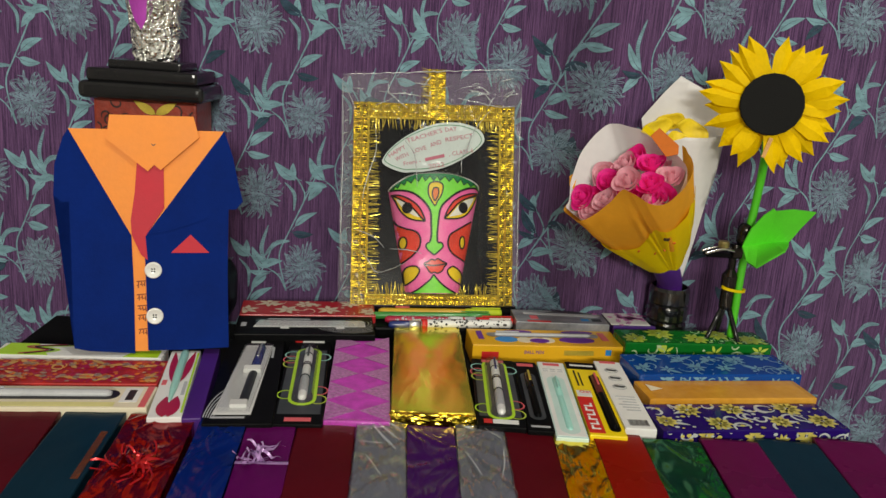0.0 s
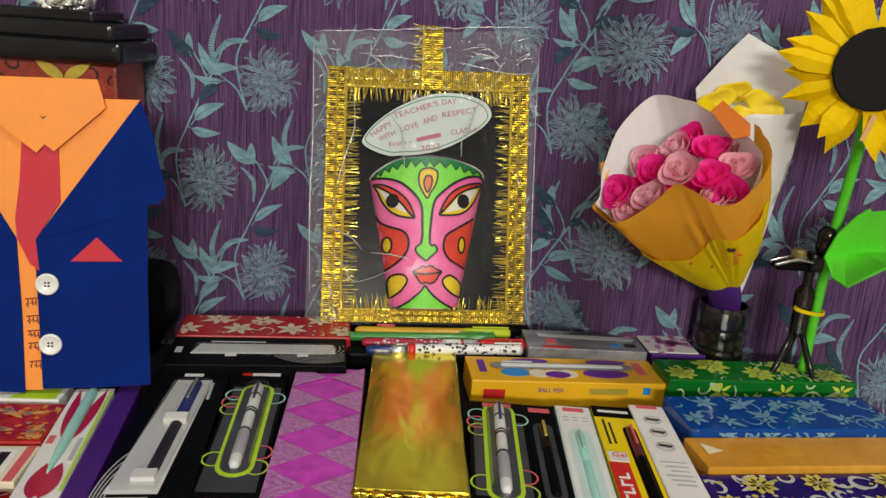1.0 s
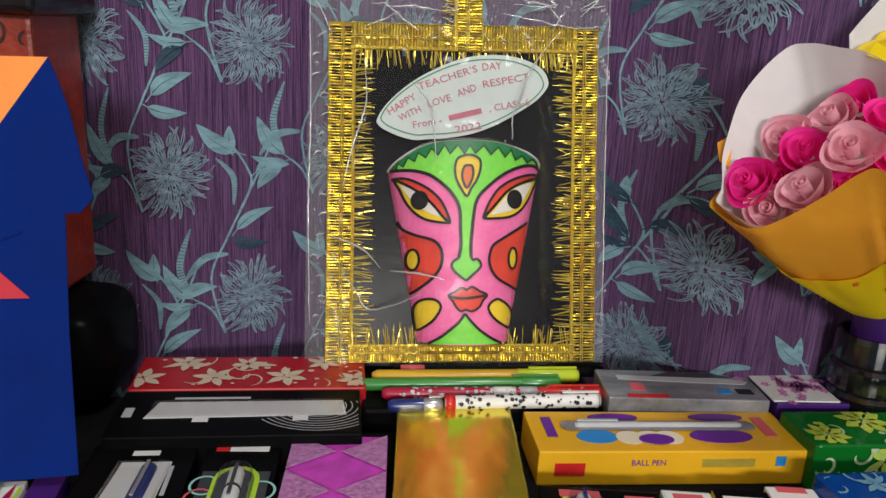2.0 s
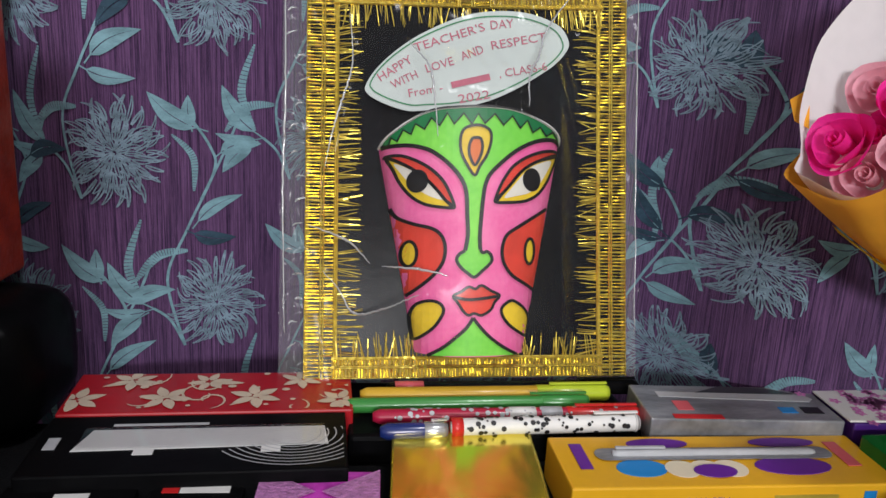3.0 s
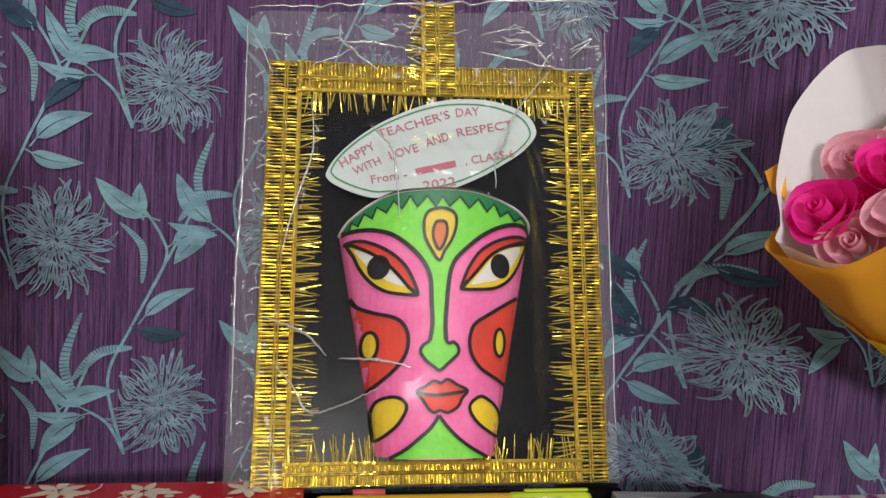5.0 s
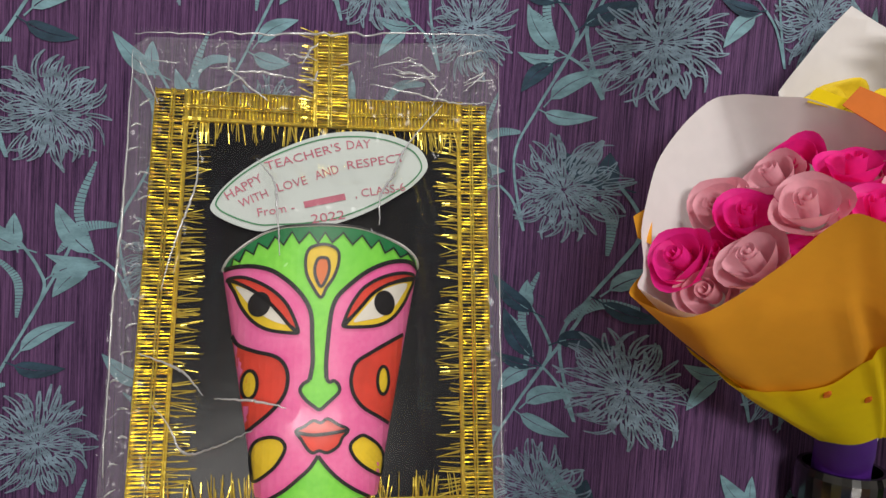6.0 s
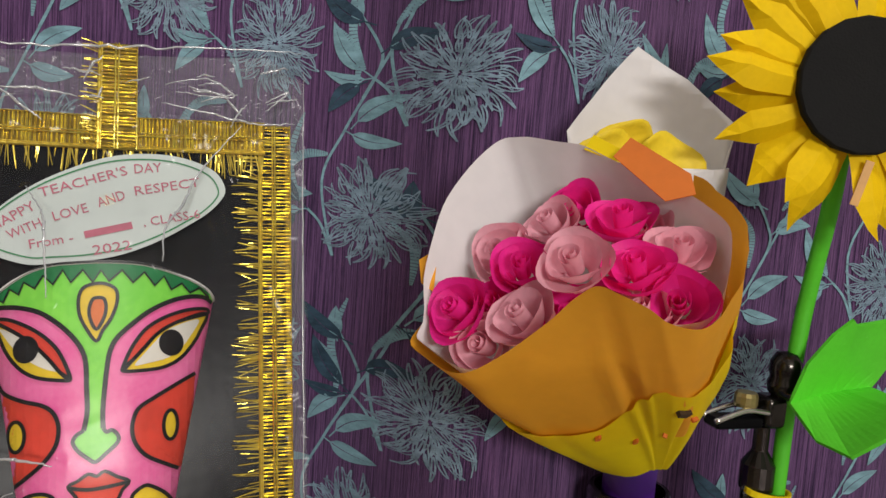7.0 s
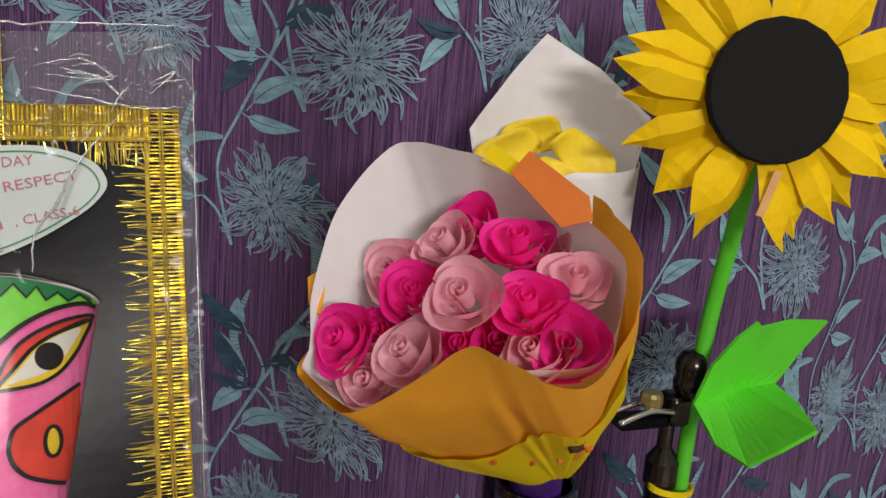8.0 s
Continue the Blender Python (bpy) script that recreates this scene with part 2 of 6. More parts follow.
def fill(points, bm=None, step=0.0):
    """A flat filled outline in the x-y plane; step cuts it in strips so that it can be bent."""
    from_outline = bmesh.new()
    vs = [from_outline.verts.new((x, y, 0)) for x, y in points]
    f = from_outline.faces.new(vs)
    bmesh.ops.triangulate(from_outline, faces=[f], ngon_method="EAR_CLIP")
    if step:
        xs, ys = [p[0] for p in points], [p[1] for p in points]
        for axis, lo, hi in ((0, min(xs), max(xs)), (1, min(ys), max(ys))):
            k = math.ceil(lo / step)
            while k * step < hi:
                co, no = [0, 0, 0], [0, 0, 0]
                co[axis], no[axis] = k * step, 1
                bmesh.ops.bisect_plane(from_outline, geom=list(from_outline.verts) + list(from_outline.edges) + list(from_outline.faces), dist=1e-7, plane_co=co, plane_no=no)
                k += 1
    return join(bm, from_outline)


def stroke(points, width, bm=None, taper=False, closed=False):
    """A flat drawn line of that width in the x-y plane."""
    b = bmesh.new()
    P = [np.array(p[:2], float) for p in points]
    if closed:
        P = P + [P[0]]
    k, rows = len(P), []
    for i, p in enumerate(P):
        if closed:
            d = P[(i + 1) % (k - 1)] - P[(i - 1) % (k - 1)]
        else:
            d = P[min(i + 1, k - 1)] - P[max(i - 1, 0)]
        d = d / (np.linalg.norm(d) + 1e-12)
        w = width / 2 * (math.sin(math.pi * (0.06 + 0.9 * i / (k - 1))) ** 0.6 if taper else 1)
        n = np.array((-d[1], d[0])) * w
        rows.append((b.verts.new((*(p + n), 0)), b.verts.new((*(p - n), 0))))
    for (a, c), (e, g) in zip(rows, rows[1:]):
        b.faces.new((a, c, g, e))
    return join(bm, b)


def bend(bm, f):
    for v in bm.verts:
        v.co = Vector(f(v.co.x, v.co.y, v.co.z))
    return bm


def oval(cx, cy, rx, ry, n=20, turn=0.0):
    c, s = math.cos(turn), math.sin(turn)
    out = []
    for k in range(n):
        a = 2 * math.pi * k / n
        x, y = rx * math.cos(a), ry * math.sin(a)
        out.append((cx + c * x - s * y, cy + s * x + c * y))
    return out


def words(text, size, material, parent, m, name="lettering", squash=1.0, label=""):
    cu = bpy.data.curves.new("words", "FONT")
    cu.body, cu.size, cu.align_x, cu.align_y = text, size, "CENTER", "CENTER"
    cu.extrude = 0.0001
    cu.resolution_u = 2
    tmp = bpy.data.objects.new("words", cu)
    scene.collection.objects.link(tmp)
    me = bpy.data.meshes.new_from_object(tmp.evaluated_get(bpy.context.evaluated_depsgraph_get()))
    bpy.data.objects.remove(tmp)
    me.materials.clear()
    me.materials.append(material)
    ob = new(name, me)
    ob.parent = parent
    ob.matrix_local = m @ Matrix.Diagonal((squash, 1, 1, 1))
    return tagged(ob, label)


# ---- room ----
def slab(name, w, d, h, at, material, label):
    return single(name, box(w, d, h, 0), material, label, name.split("_")[0], pose(*at), kind="structure")


slab("floor", 4.4, 4.4, 0.1, (0, -0.9, -0.1), M_FLOOR, "plain beige tiled floor of the room")
slab("ceiling", 4.4, 4.4, 0.1, (0, -0.9, 2.7), M_CEIL, "plain white painted ceiling")
slab("wall_north", 4.4, 0.1, 2.7, (0, 1.25, 0), M_WALL, "off-white painted wall behind the curtain")
slab("wall_south", 4.4, 0.1, 2.7, (0, -3.05, 0), M_WALL, "off-white painted wall")
slab("wall_west", 0.1, 4.2, 2.7, (-2.15, -0.9, 0), M_WALL, "off-white painted wall")
slab("wall_east", 0.1, 4.2, 2.7, (2.15, -0.9, 0), M_WALL, "off-white painted wall")


# ---- curtain ----
FOLD_X = (-1.6, -0.45, -0.3, -0.25, -0.2, -0.165, -0.137, -0.1, -0.05, 0.02, 0.1, 0.13, 0.15, 0.18, 0.2, 0.225, 0.25, 0.3, 0.38, 0.46, 0.53, 0.6, 0.7, 1.6)
FOLD_Y = (1.09, 1.09, 1.092, 1.083, 1.074, 1.098, 1.118, 1.146, 1.156, 1.16, 1.157, 1.152, 1.138, 1.12, 1.088, 1.04, 1.028, 1.04, 1.06, 1.056, 1.038, 1.045, 1.06, 1.06)
FOLD_ROW = [float(np.mean(np.interp(np.linspace(-0.018, 0.018, 7) - 2 + k / 500, FOLD_X, FOLD_Y))) for k in range(2001)]


def fold(x, z):
    """How far back the hanging cloth lies at a place: soft folds, drawn in a little at the foot."""
    k = min(1999, max(0, int((x + 2) * 500)))
    y = FOLD_ROW[k] + (FOLD_ROW[k + 1] - FOLD_ROW[k]) * ((x + 2) * 500 - k)
    y += 0.0030 * math.sin(31 * x + 2.2 * z) + 0.0022 * math.sin(57 * x - 3 * z + 1)
    return y


curtain = thing("curtain", "dark purple jacquard curtain woven with grey-blue chrysanthemums and leaves", "curtain")
bm = bmesh.new()
NX, NZ = 300, 60
grid = [[bm.verts.new((-1.6 + 3.2 * i / NX, fold(-1.6 + 3.2 * i / NX, 2.66 * j / NZ), 0.03 + 2.66 * j / NZ)) for i in range(NX + 1)] for j in range(NZ + 1)]
for j in range(NZ):
    for i in range(NX):
        bm.faces.new((grid[j][i], grid[j][i + 1], grid[j + 1][i + 1], grid[j + 1][i]))
cloth = part("cloth", bm, M_CLOTH, curtain, smooth=True)
sol = cloth.modifiers.new("thickness", "SOLIDIFY")
sol.thickness, sol.offset = 0.0015, 1

# woven columns: place across, and height of one flower in the column; they repeat upwards
COLUMNS = [(-0.193 - 0.0565 * k, 0.925 if k % 2 == 0 else 0.815) for k in range(18)]
COLUMNS += [(-0.138, 0.817), (-0.073, 0.932), (-0.010, 0.817), (0.056, 0.925), (0.124, 0.896), (0.186, 0.790), (0.2195, 0.877), (0.309, 0.896), (0.367, 0.974), (0.447, 0.899), (0.532, 0.972), (0.600, 0.868), (0.656, 0.850), (0.715, 0.96), (0.77, 0.85), (0.83, 0.95), (0.88, 0.84)]
REPEAT = 0.207


def leaf(bm, base, tip, width, curl=0.0):
    """A pointed leaf blade from base to tip."""
    bx, bz = base
    dx, dz = tip[0] - bx, tip[1] - bz
    n = (-dz, dx)
    left, right = [], []
    for k in range(9):
        t = k / 8
        w = width / math.hypot(dx, dz) * 0.5 * math.sin(math.pi * t ** 0.8) ** 0.9
        c = curl * math.sin(math.pi * t)
        left.append((bx + dx * t + n[0] * (w + c), bz + dz * t + n[1] * (w + c)))
        right.append((bx + dx * t - n[0] * (w - c), bz + dz * t - n[1] * (w - c)))
    vs = [bm.verts.new((*p, 0)) for p in left]
    ws = [vs[0]] + [bm.verts.new((*p, 0)) for p in right[1:-1]] + [vs[-1]]
    for k in range(8):
        quad = [vs[k], vs[k + 1], ws[k + 1], ws[k]]
        bm.faces.new(list(dict.fromkeys(quad)))


def woven_leaf(bm, base, tip, width, curl):
    """A woven leaf on a short stalk, in two halves with a slit along the vein."""
    bx, bz = base
    dx, dz = tip[0] - bx, tip[1] - bz
    ln = math.hypot(dx, dz)
    n = (-dz / ln, dx / ln)
    at = lambda t, off: (bx + dx * t + n[0] * (off + curl * ln * math.sin(math.pi * t)), bz + dz * t + n[1] * (off + curl * ln * math.sin(math.pi * t)))
    for side in (-1, 1):
        rows = []
        for k in range(9):
            t = 0.16 + 0.84 * k / 8
            u = k / 8
            w = width * 0.5 * math.sin(math.pi * u ** 0.72) ** 0.85
            slit = 0.00035 * (1 - u)
            rows.append((bm.verts.new((*at(t, side * slit), 0)), bm.verts.new((*at(t, side * (slit + w)), 0))))
        for (p, q), (e, f) in zip(rows, rows[1:]):
            bm.faces.new((p, q, f, e))
    p, q = at(0, 0), at(0.2, 0)
    bm.faces.new([bm.verts.new((x + s * n[0], z + s * n[1], 0)) for (x, z), s in ((p, -0.0005), (p, 0.0005), (q, 0.0004), (q, -0.0004))])


def woven_flower(bm, rng, cx, cz):
    """A chrysanthemum head: rings of narrow petals, each woven as an open outline with a few loose threads."""
    for count, r0, r1, hw in ((14, 0.0005, 0.0105, 0.0007), (24, 0.005, 0.018, 0.0009), (32, 0.011, 0.0255, 0.0010), (40, 0.018, 0.033, 0.0010)):
        swing = rng.uniform(-0.12, 0.12)
        for k in range(count):
            a = 2 * math.pi * (k + rng.uniform(-0.3, 0.3)) / count
            start, end = r0 + rng.uniform(0, 0.002), r1 * rng.uniform(0.86, 1.08)
            bendy, th, w0 = swing + rng.uniform(-0.32, 0.32), rng.uniform(0.00034, 0.00054), hw * rng.uniform(0.7, 1.2)
            for side in (-1, 1):
                rows = []
                for i in range(6):
                    t = i / 5
                    r = start + (end - start) * t
                    b2 = a + bendy * t * t
                    o = side * w0 * math.sin(math.pi * (0.08 + 0.90 * t)) ** 0.8
                    x, z = cx + 0.90 * (r * math.cos(b2) - o * math.sin(b2)), cz - 0.002 + 1.08 * (r * math.sin(b2) + o * math.cos(b2))
                    rows.append((bm.verts.new((x - th * math.sin(b2), z + th * math.cos(b2), 0)), bm.verts.new((x + th * math.sin(b2), z - th * math.cos(b2), 0))))
                for (p, q), (e, f) in zip(rows, rows[1:]):
                    bm.faces.new((p, q, f, e))


def rope(bm, pts, width):
    """A thin leaf of short slanted stitches."""
    line = smooth(pts, 13)
    for i in range(len(line) - 1):
        t = i / (len(line) - 1)
        w = width * (0.35 + math.sin(math.pi * t))
        (x, z), (x2, z2) = line[i], line[i + 1]
        d = math.hypot(x2 - x, z2 - z) + 1e-9
        ux, uz = (x2 - x) / d, (z2 - z) / d
        q = [(x - uz * w / 2, z + ux * w / 2), (x + uz * w / 2, z - ux * w / 2)]
        s = 0.82 * d
        bm.faces.new([bm.verts.new((a, b, 0)) for a, b in (q[0], q[1], (q[1][0] + ux * s, q[1][1] + uz * s), (q[0][0] + ux * s, q[0][1] + uz * s))])


rng = random.Random(4)
flowers, sprays, dark_sprays = bmesh.new(), bmesh.new(), bmesh.new()
for cx, cz in COLUMNS:
    for k in range(-4, 8):
        z = cz + k * REPEAT
        x = cx + rng.uniform(-0.002, 0.002)
        if not (0.42 < z < 1.75):
            continue
        woven_flower(flowers, rng, x, z)
        o = lambda dx, dz: (x + dx, z + dz)
        for seg in ([(-0.020, -0.032), (-0.029, 0.017), (-0.017, 0.051), (0, 0.091), (-0.002, 0.108), (-0.0135, 0.128)], [(-0.020, -0.032), (-0.028, -0.012), (-0.037, -0.002)], [(-0.008, 0.072), (0.010, 0.113), (0.017, 0.135)]):
            stk = stroke(smooth([o(*p) for p in seg], 6), 0.0016)
            sprays = join(sprays, stk)
        for b0, t0, w0, c0 in (((-0.0135, 0.052), (0.017, 0.074), 0.0105, 0.12), ((-0.017, 0.051), (0.013, 0.044), 0.0105, -0.1), ((0, 0.100), (0.029, 0.109), 0.011, 0.15), ((-0.003, 0.118), (-0.036, 0.144), 0.0115, 0.1),
                               ((-0.037, -0.002), (-0.0615, 0.034), 0.011, 0.1), ((-0.037, -0.002), (-0.066, 0.002), 0.008, 0.12), ((-0.040, -0.004), (-0.062, -0.025), 0.0105, -0.1), ((-0.012, 0.118), (-0.014, 0.142), 0.008, 0.05)):
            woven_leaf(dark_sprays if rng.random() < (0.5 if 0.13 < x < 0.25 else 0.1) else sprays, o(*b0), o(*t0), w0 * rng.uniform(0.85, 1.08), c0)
        rope(sprays, [o(0.007, 0.118), o(0.02, 0.134), o(0.037, 0.136)], 0.0045)
        rope(sprays, [o(-0.042, 0.061), o(-0.050, 0.030), o(-0.042, 0.003)], 0.0036)
        rope(sprays, [o(-0.0236, 0.1165), o(-0.012, 0.101), o(-0.012, 0.078)], 0.003)
on_cloth = lambda x, z, _: (x, fold(x, z) - 0.0012, z)
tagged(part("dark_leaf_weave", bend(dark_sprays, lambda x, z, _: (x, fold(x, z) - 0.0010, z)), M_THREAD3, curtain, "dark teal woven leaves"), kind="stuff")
tagged(part("flower_weave", bend(flowers, on_cloth), M_THREAD2, curtain, "pale grey-blue woven chrysanthemums"), kind="stuff")
tagged(part("leaf_weave", bend(sprays, lambda x, z, _: (x, fold(x, z) - 0.0009, z)), M_THREAD, curtain, "grey-blue woven leaves and stems"), kind="stuff")

# ---- table ----
TOP = 0.762
table = thing("table", "wooden table under a black cloth", "table", pose(0.011, 0.69, 0))
part("tabletop", box(0.87, 0.66, 0.03, 0.003, (0, 0, TOP - 0.034)), M_WOOD, table)
for sx in (-1, 1):
    for sy in (-1, 1):
        part("leg", box(0.05, 0.05, TOP - 0.034, 0.003, (sx * 0.4, sy * 0.28, 0)), M_WOOD, table)
bm = box(0.882, 0.672, 0.003, 0.001, (0, 0, TOP - 0.003))
box(0.882, 0.003, 0.30, 0.001, (0, -0.3365, TOP - 0.303), bm)
for sx in (-1, 1):
    box(0.003, 0.672, 0.30, 0.001, (sx * 0.4395, 0, TOP - 0.303), bm)
single("table_cloth", bm, M_TABLECLOTH, "plain black cloth draped over the table", "tablecloth", pose(0.011, 0.69, 0.0005))


# ---- cartons and wrapped gifts ----
def along(back, front):
    """The pose of a box on the table whose long axis runs from front to back."""
    dx, dy = back[0] - front[0], back[1] - front[1]
    return pose((back[0] + front[0]) / 2, (back[1] + front[1]) / 2, TOP + 0.001, 0, 0, math.degrees(math.atan2(-dx, dy))), math.hypot(dx, dy)


def patch(name, points, material, parent, z, label="", thick=0.0003):
    """A printed area: a thin sheet on a flat face, each a little over the one before."""
    z += 0.00004 * len(parent.children)
    bm = fill(points)
    ext = bmesh.ops.extrude_face_region(bm, geom=list(bm.faces))
    bmesh.ops.translate(bm, vec=(0, 0, thick), verts=[g for g in ext["geom"] if isinstance(g, bmesh.types.BMVert)])
    return part(name, bm, material, parent, label, pose(0, 0, z))


def rect(x0, y0, x1, y1):
    return [(x0, y0), (x1, y0), (x1, y1), (x0, y1)]


def stadium(cx, y0, y1, r, n=8):
    up = [(cx + r * math.cos(a), y1 - r + r * math.sin(a)) for a in np.linspace(0, math.pi, n)]
    dn = [(cx + r * math.cos(a), y0 + r + r * math.sin(a)) for a in np.linspace(math.pi, 2 * math.pi, n)]
    return up + dn


def bars(parent, rows, z):
    """Print too small to read, as plain bars: centre x, y, width, height, material."""
    for x, y, w, h, material in rows:
        patch("print_bar", rect(x - w / 2, y - h / 2, x + w / 2, y + h / 2), material, parent, z)


def pen(name, parent, length, r, body, cap, m, grip=None, clip=None, frac=0.38, label=""):
    """A capped pen along its own y axis."""
    turn = Matrix.Rotation(math.radians(-90), 4, "X")
    L0 = length * (1 - frac)
    prof = [(0, 0), (r * 0.55, 0), (r * 0.75, 0.002), (r * 0.92, 0.004), (r * 0.92, L0)]
    ob = part(name, lathe(prof, 14, None, turn), body, parent, label, m, True)
    part("cap", lathe([(r * 0.92, L0), (r, L0 + 0.0005), (r, length - 0.003), (r * 0.8, length), (0, length)], 14, None, turn), cap, ob, smooth=True)
    part("clip", box(0.0022, length * 0.24, 0.0012, 0.0004, (0, length - length * 0.13, r + 0.0006)), clip or cap, ob)
    if grip:
        part("grip", lathe([(r * 0.95, 0.012), (r * 1.0, 0.013), (r * 1.0, 0.045), (r * 0.95, 0.046)], 14, None, turn), grip, ob, smooth=True)
    return ob


def wrapped(w, l, h, seed, amp=0.0012, freq=38.0, cuts=14, ridge=False, folds=0, steep=0.0016):
    """A box in crumpled wrapping; folds are long pinched wrinkles across its top."""
    rg = random.Random(int(seed * 13) + 5)
    lines = [(rg.uniform(-0.5, 0.5) * w, rg.uniform(-0.3, 0.5) * l, rg.choice((0.75, 1.1, 2.0, 2.4)) + rg.uniform(-0.25, 0.25), rg.uniform(0.008, 0.026), rg.uniform(0.0007, 0.0015), steep * rg.uniform(0.4, 1.0)) for _ in range(folds)]
    bm = bmesh.new()
    bmesh.ops.create_cube(bm, size=1)
    bmesh.ops.subdivide_edges(bm, edges=list(bm.edges), cuts=cuts, use_grid_fill=True)
    for v in bm.verts:
        c = v.co.copy()
        c = Vector([0.5 * math.sin(math.pi * k) for k in c])
        p = Vector((c.x * w, c.y * l, (c.z + 0.5) * h))
        e = sum(1 for k in c if abs(k) > 0.4999)
        q = Vector((p.x * freq, p.y * freq * 0.6, p.z * freq)) + Vector((seed * 7.3, seed * 3.1, 0))
        d = noise.noise(q) + 0.5 * noise.noise(q * 2.7)
        if ridge:
            d = 1 - 2.2 * abs(noise.noise(q)) - 1.2 * abs(noise.noise(q * 2.1))
        out = Vector((c.x if abs(c.x) > 0.4999 else 0, c.y if abs(c.y) > 0.4999 else 0, c.z if c.z > 0.4999 else 0))
        if c.z > 0.499 and folds:
            for fx, fy, fa, fl, fw, fh in lines:
                dx, dy = p.x - fx, p.y - fy
                along_it, off = dx * math.cos(fa) + dy * math.sin(fa), -dx * math.sin(fa) + dy * math.cos(fa)
                p.z += fh * math.exp(-(along_it / fl) ** 4) * math.exp(-abs(off + 6 * along_it * along_it) / fw)
        if c.z > -0.49:
            p += out * amp * d * 2
            if e >= 2:
                p -= Vector((c.x * 0.0022, c.y * 0.0022, 0.0009 if c.z > 0.49 else 0))
        v.co = p
    return bm


GIFTS = "gifts laid out in rows on the table"
F_MAROON = foil("maroon_foil", (0.095, 0.003, 0.008), 0.30, 0.03, 16, 0.15, spec=0.08)
F_TEAL = foil("teal_foil", (0.004, 0.026, 0.046), 0.30, 0.03, 16, 0.15, spec=0.08)
F_REDFOIL = foil("red_foil", (0.22, 0.004, 0.008), 0.15, 0.34, 20, 0.7, spec=0.2)
F_BLUEFOIL = foil("blue_foil", (0.003, 0.022, 0.19), 0.12, 0.24, 22, 0.4, spec=0.2)
F_VIOLET = foil("violet_foil", (0.115, 0.003, 0.095), 0.2, 0.05, 18, 0.2, spec=0.12)
F_PURPLE = foil("purple_foil", (0.055, 0.005, 0.105), 0.13, 0.24, 22, 0.3, spec=0.2)
F_SILVER = foil("silver_foil", (0.24, 0.255, 0.285), 0.34, 0.03, 16, 0.35)
F_GOLD2 = foil("crinkled_gold_foil", (0.80, 0.58, 0.06), 0.18, 0.20, 26)
F_RED2 = foil("scarlet_foil", (0.24, 0.004, 0.004), 0.28, 0.03, 16, 0.1, spec=0.06)
# colour of the reflection laid on the teal box
F_COPPER_STREAK = foil("copper_reflection", (0.30, 0.10, 0.035), 0.25, 0.15, 30, 0.7)
F_GREENGOLD = foil("green_gold_foil", (0.006, 0.11, 0.065), 0.10, 0.16, 9, 0.75, alt=(0.03, 0.17, 0.06), spec=0.3)
F_MAGENTA = foil("magenta_foil", (0.125, 0.002, 0.06), 0.28, 0.04, 16, 0.15, spec=0.08)

# the front row: middle of the back edge, width, sideways drift towards the front, material, label
FRONT = [(-0.333, 0.062, 0.018, F_MAROON, "flat gift box in dark maroon foil"), (-0.2715, 0.052, 0.010, F_TEAL, "flat gift box in dark teal foil"),
         (-0.211, 0.058, 0.010, F_REDFOIL, "gift box in crinkled dark red foil with a ribbon bow"), (-0.1565, 0.040, 0.009, F_BLUEFOIL, "narrow gift box in shiny blue foil"),
         (-0.1135, 0.042, 0.008, F_VIOLET, "gift box in violet foil with a curled ribbon bow"), (-0.0645, 0.052, 0.004, F_MAROON, "flat gift box in dark maroon foil"),
         (-0.015, 0.043, 0.002, F_SILVER, "gift box in grey foil under clear film"), (0.030, 0.043, 0.0, F_PURPLE, "gift box in deep purple foil"),
         (0.075, 0.043, -0.003, F_SILVER, "gift box in grey foil under clear film"), (0.1205, 0.045, -0.006, F_MAROON, "flat gift box in dark maroon foil"),
         (0.161, 0.037, -0.008, F_GOLD2, "narrow gift box in crinkled gold foil"), (0.203, 0.045, -0.009, F_RED2, "flat gift box in scarlet foil"),
         (0.253, 0.053, -0.014, F_GREENGOLD, "gift box in green and gold patterned foil"), (0.3085, 0.054, -0.013, F_MAGENTA, "flat gift box in dark magenta foil"),
         (0.366, 0.057, -0.018, F_TEAL, "flat gift box in dark teal foil"), (0.4255, 0.058, -0.020, F_MAGENTA, "flat gift box in dark magenta foil")]
rng = random.Random(11)
M_RIBBON = dict(red=mat("red_ribbon", (0.55, 0.012, 0.015), 0.22, 0.4, 0.2, 90, coat=0.3), violet=mat("lilac_ribbon", (0.46, 0.26, 0.56), 0.25, 0.2, 0.15, 90, coat=0.4))


def ribbon_bow(parent, rng, material, m, label, n=16, size=0.03):
    """A tied knot with many curled strands."""
    knot = bmesh.new()
    bmesh.ops.create_icosphere(knot, subdivisions=2, radius=0.0035, matrix=Matrix.Translation((0, 0, 0.002)) @ Matrix.Diagonal((1.2, 1, 0.7, 1)))
    bow = part("ribbon_bow", knot, material, parent, label, m, True)
    for k in range(n):
        bm = bmesh.new()
        a, l, up = rng.uniform(0, 2 * math.pi), size * rng.uniform(0.5, 1.2), rng.uniform(0.001, 0.007)
        curl, twist = rng.uniform(-1.4, 1.4), rng.uniform(-1.2, 1.2)
        rows = []
        for i in range(11):
            t = i / 10
            b2 = a + curl * t
            p = Vector((l * t * math.cos(b2), l * t * math.sin(b2), 0.0012 + up * abs(math.sin(1.6 * math.pi * t))))
            n2 = Vector((-math.sin(b2), math.cos(b2), math.sin(twist + 5 * t) * 0.8)) * 0.0013 * (1 - 0.5 * t)
            rows.append((bm.verts.new(p + n2), bm.verts.new(p - n2)))
        for (p, q), (e, f) in zip(rows, rows[1:]):
            bm.faces.new((p, q, f, e))
        part("ribbon_strand", bm, material, bow, smooth=True)
    return bow


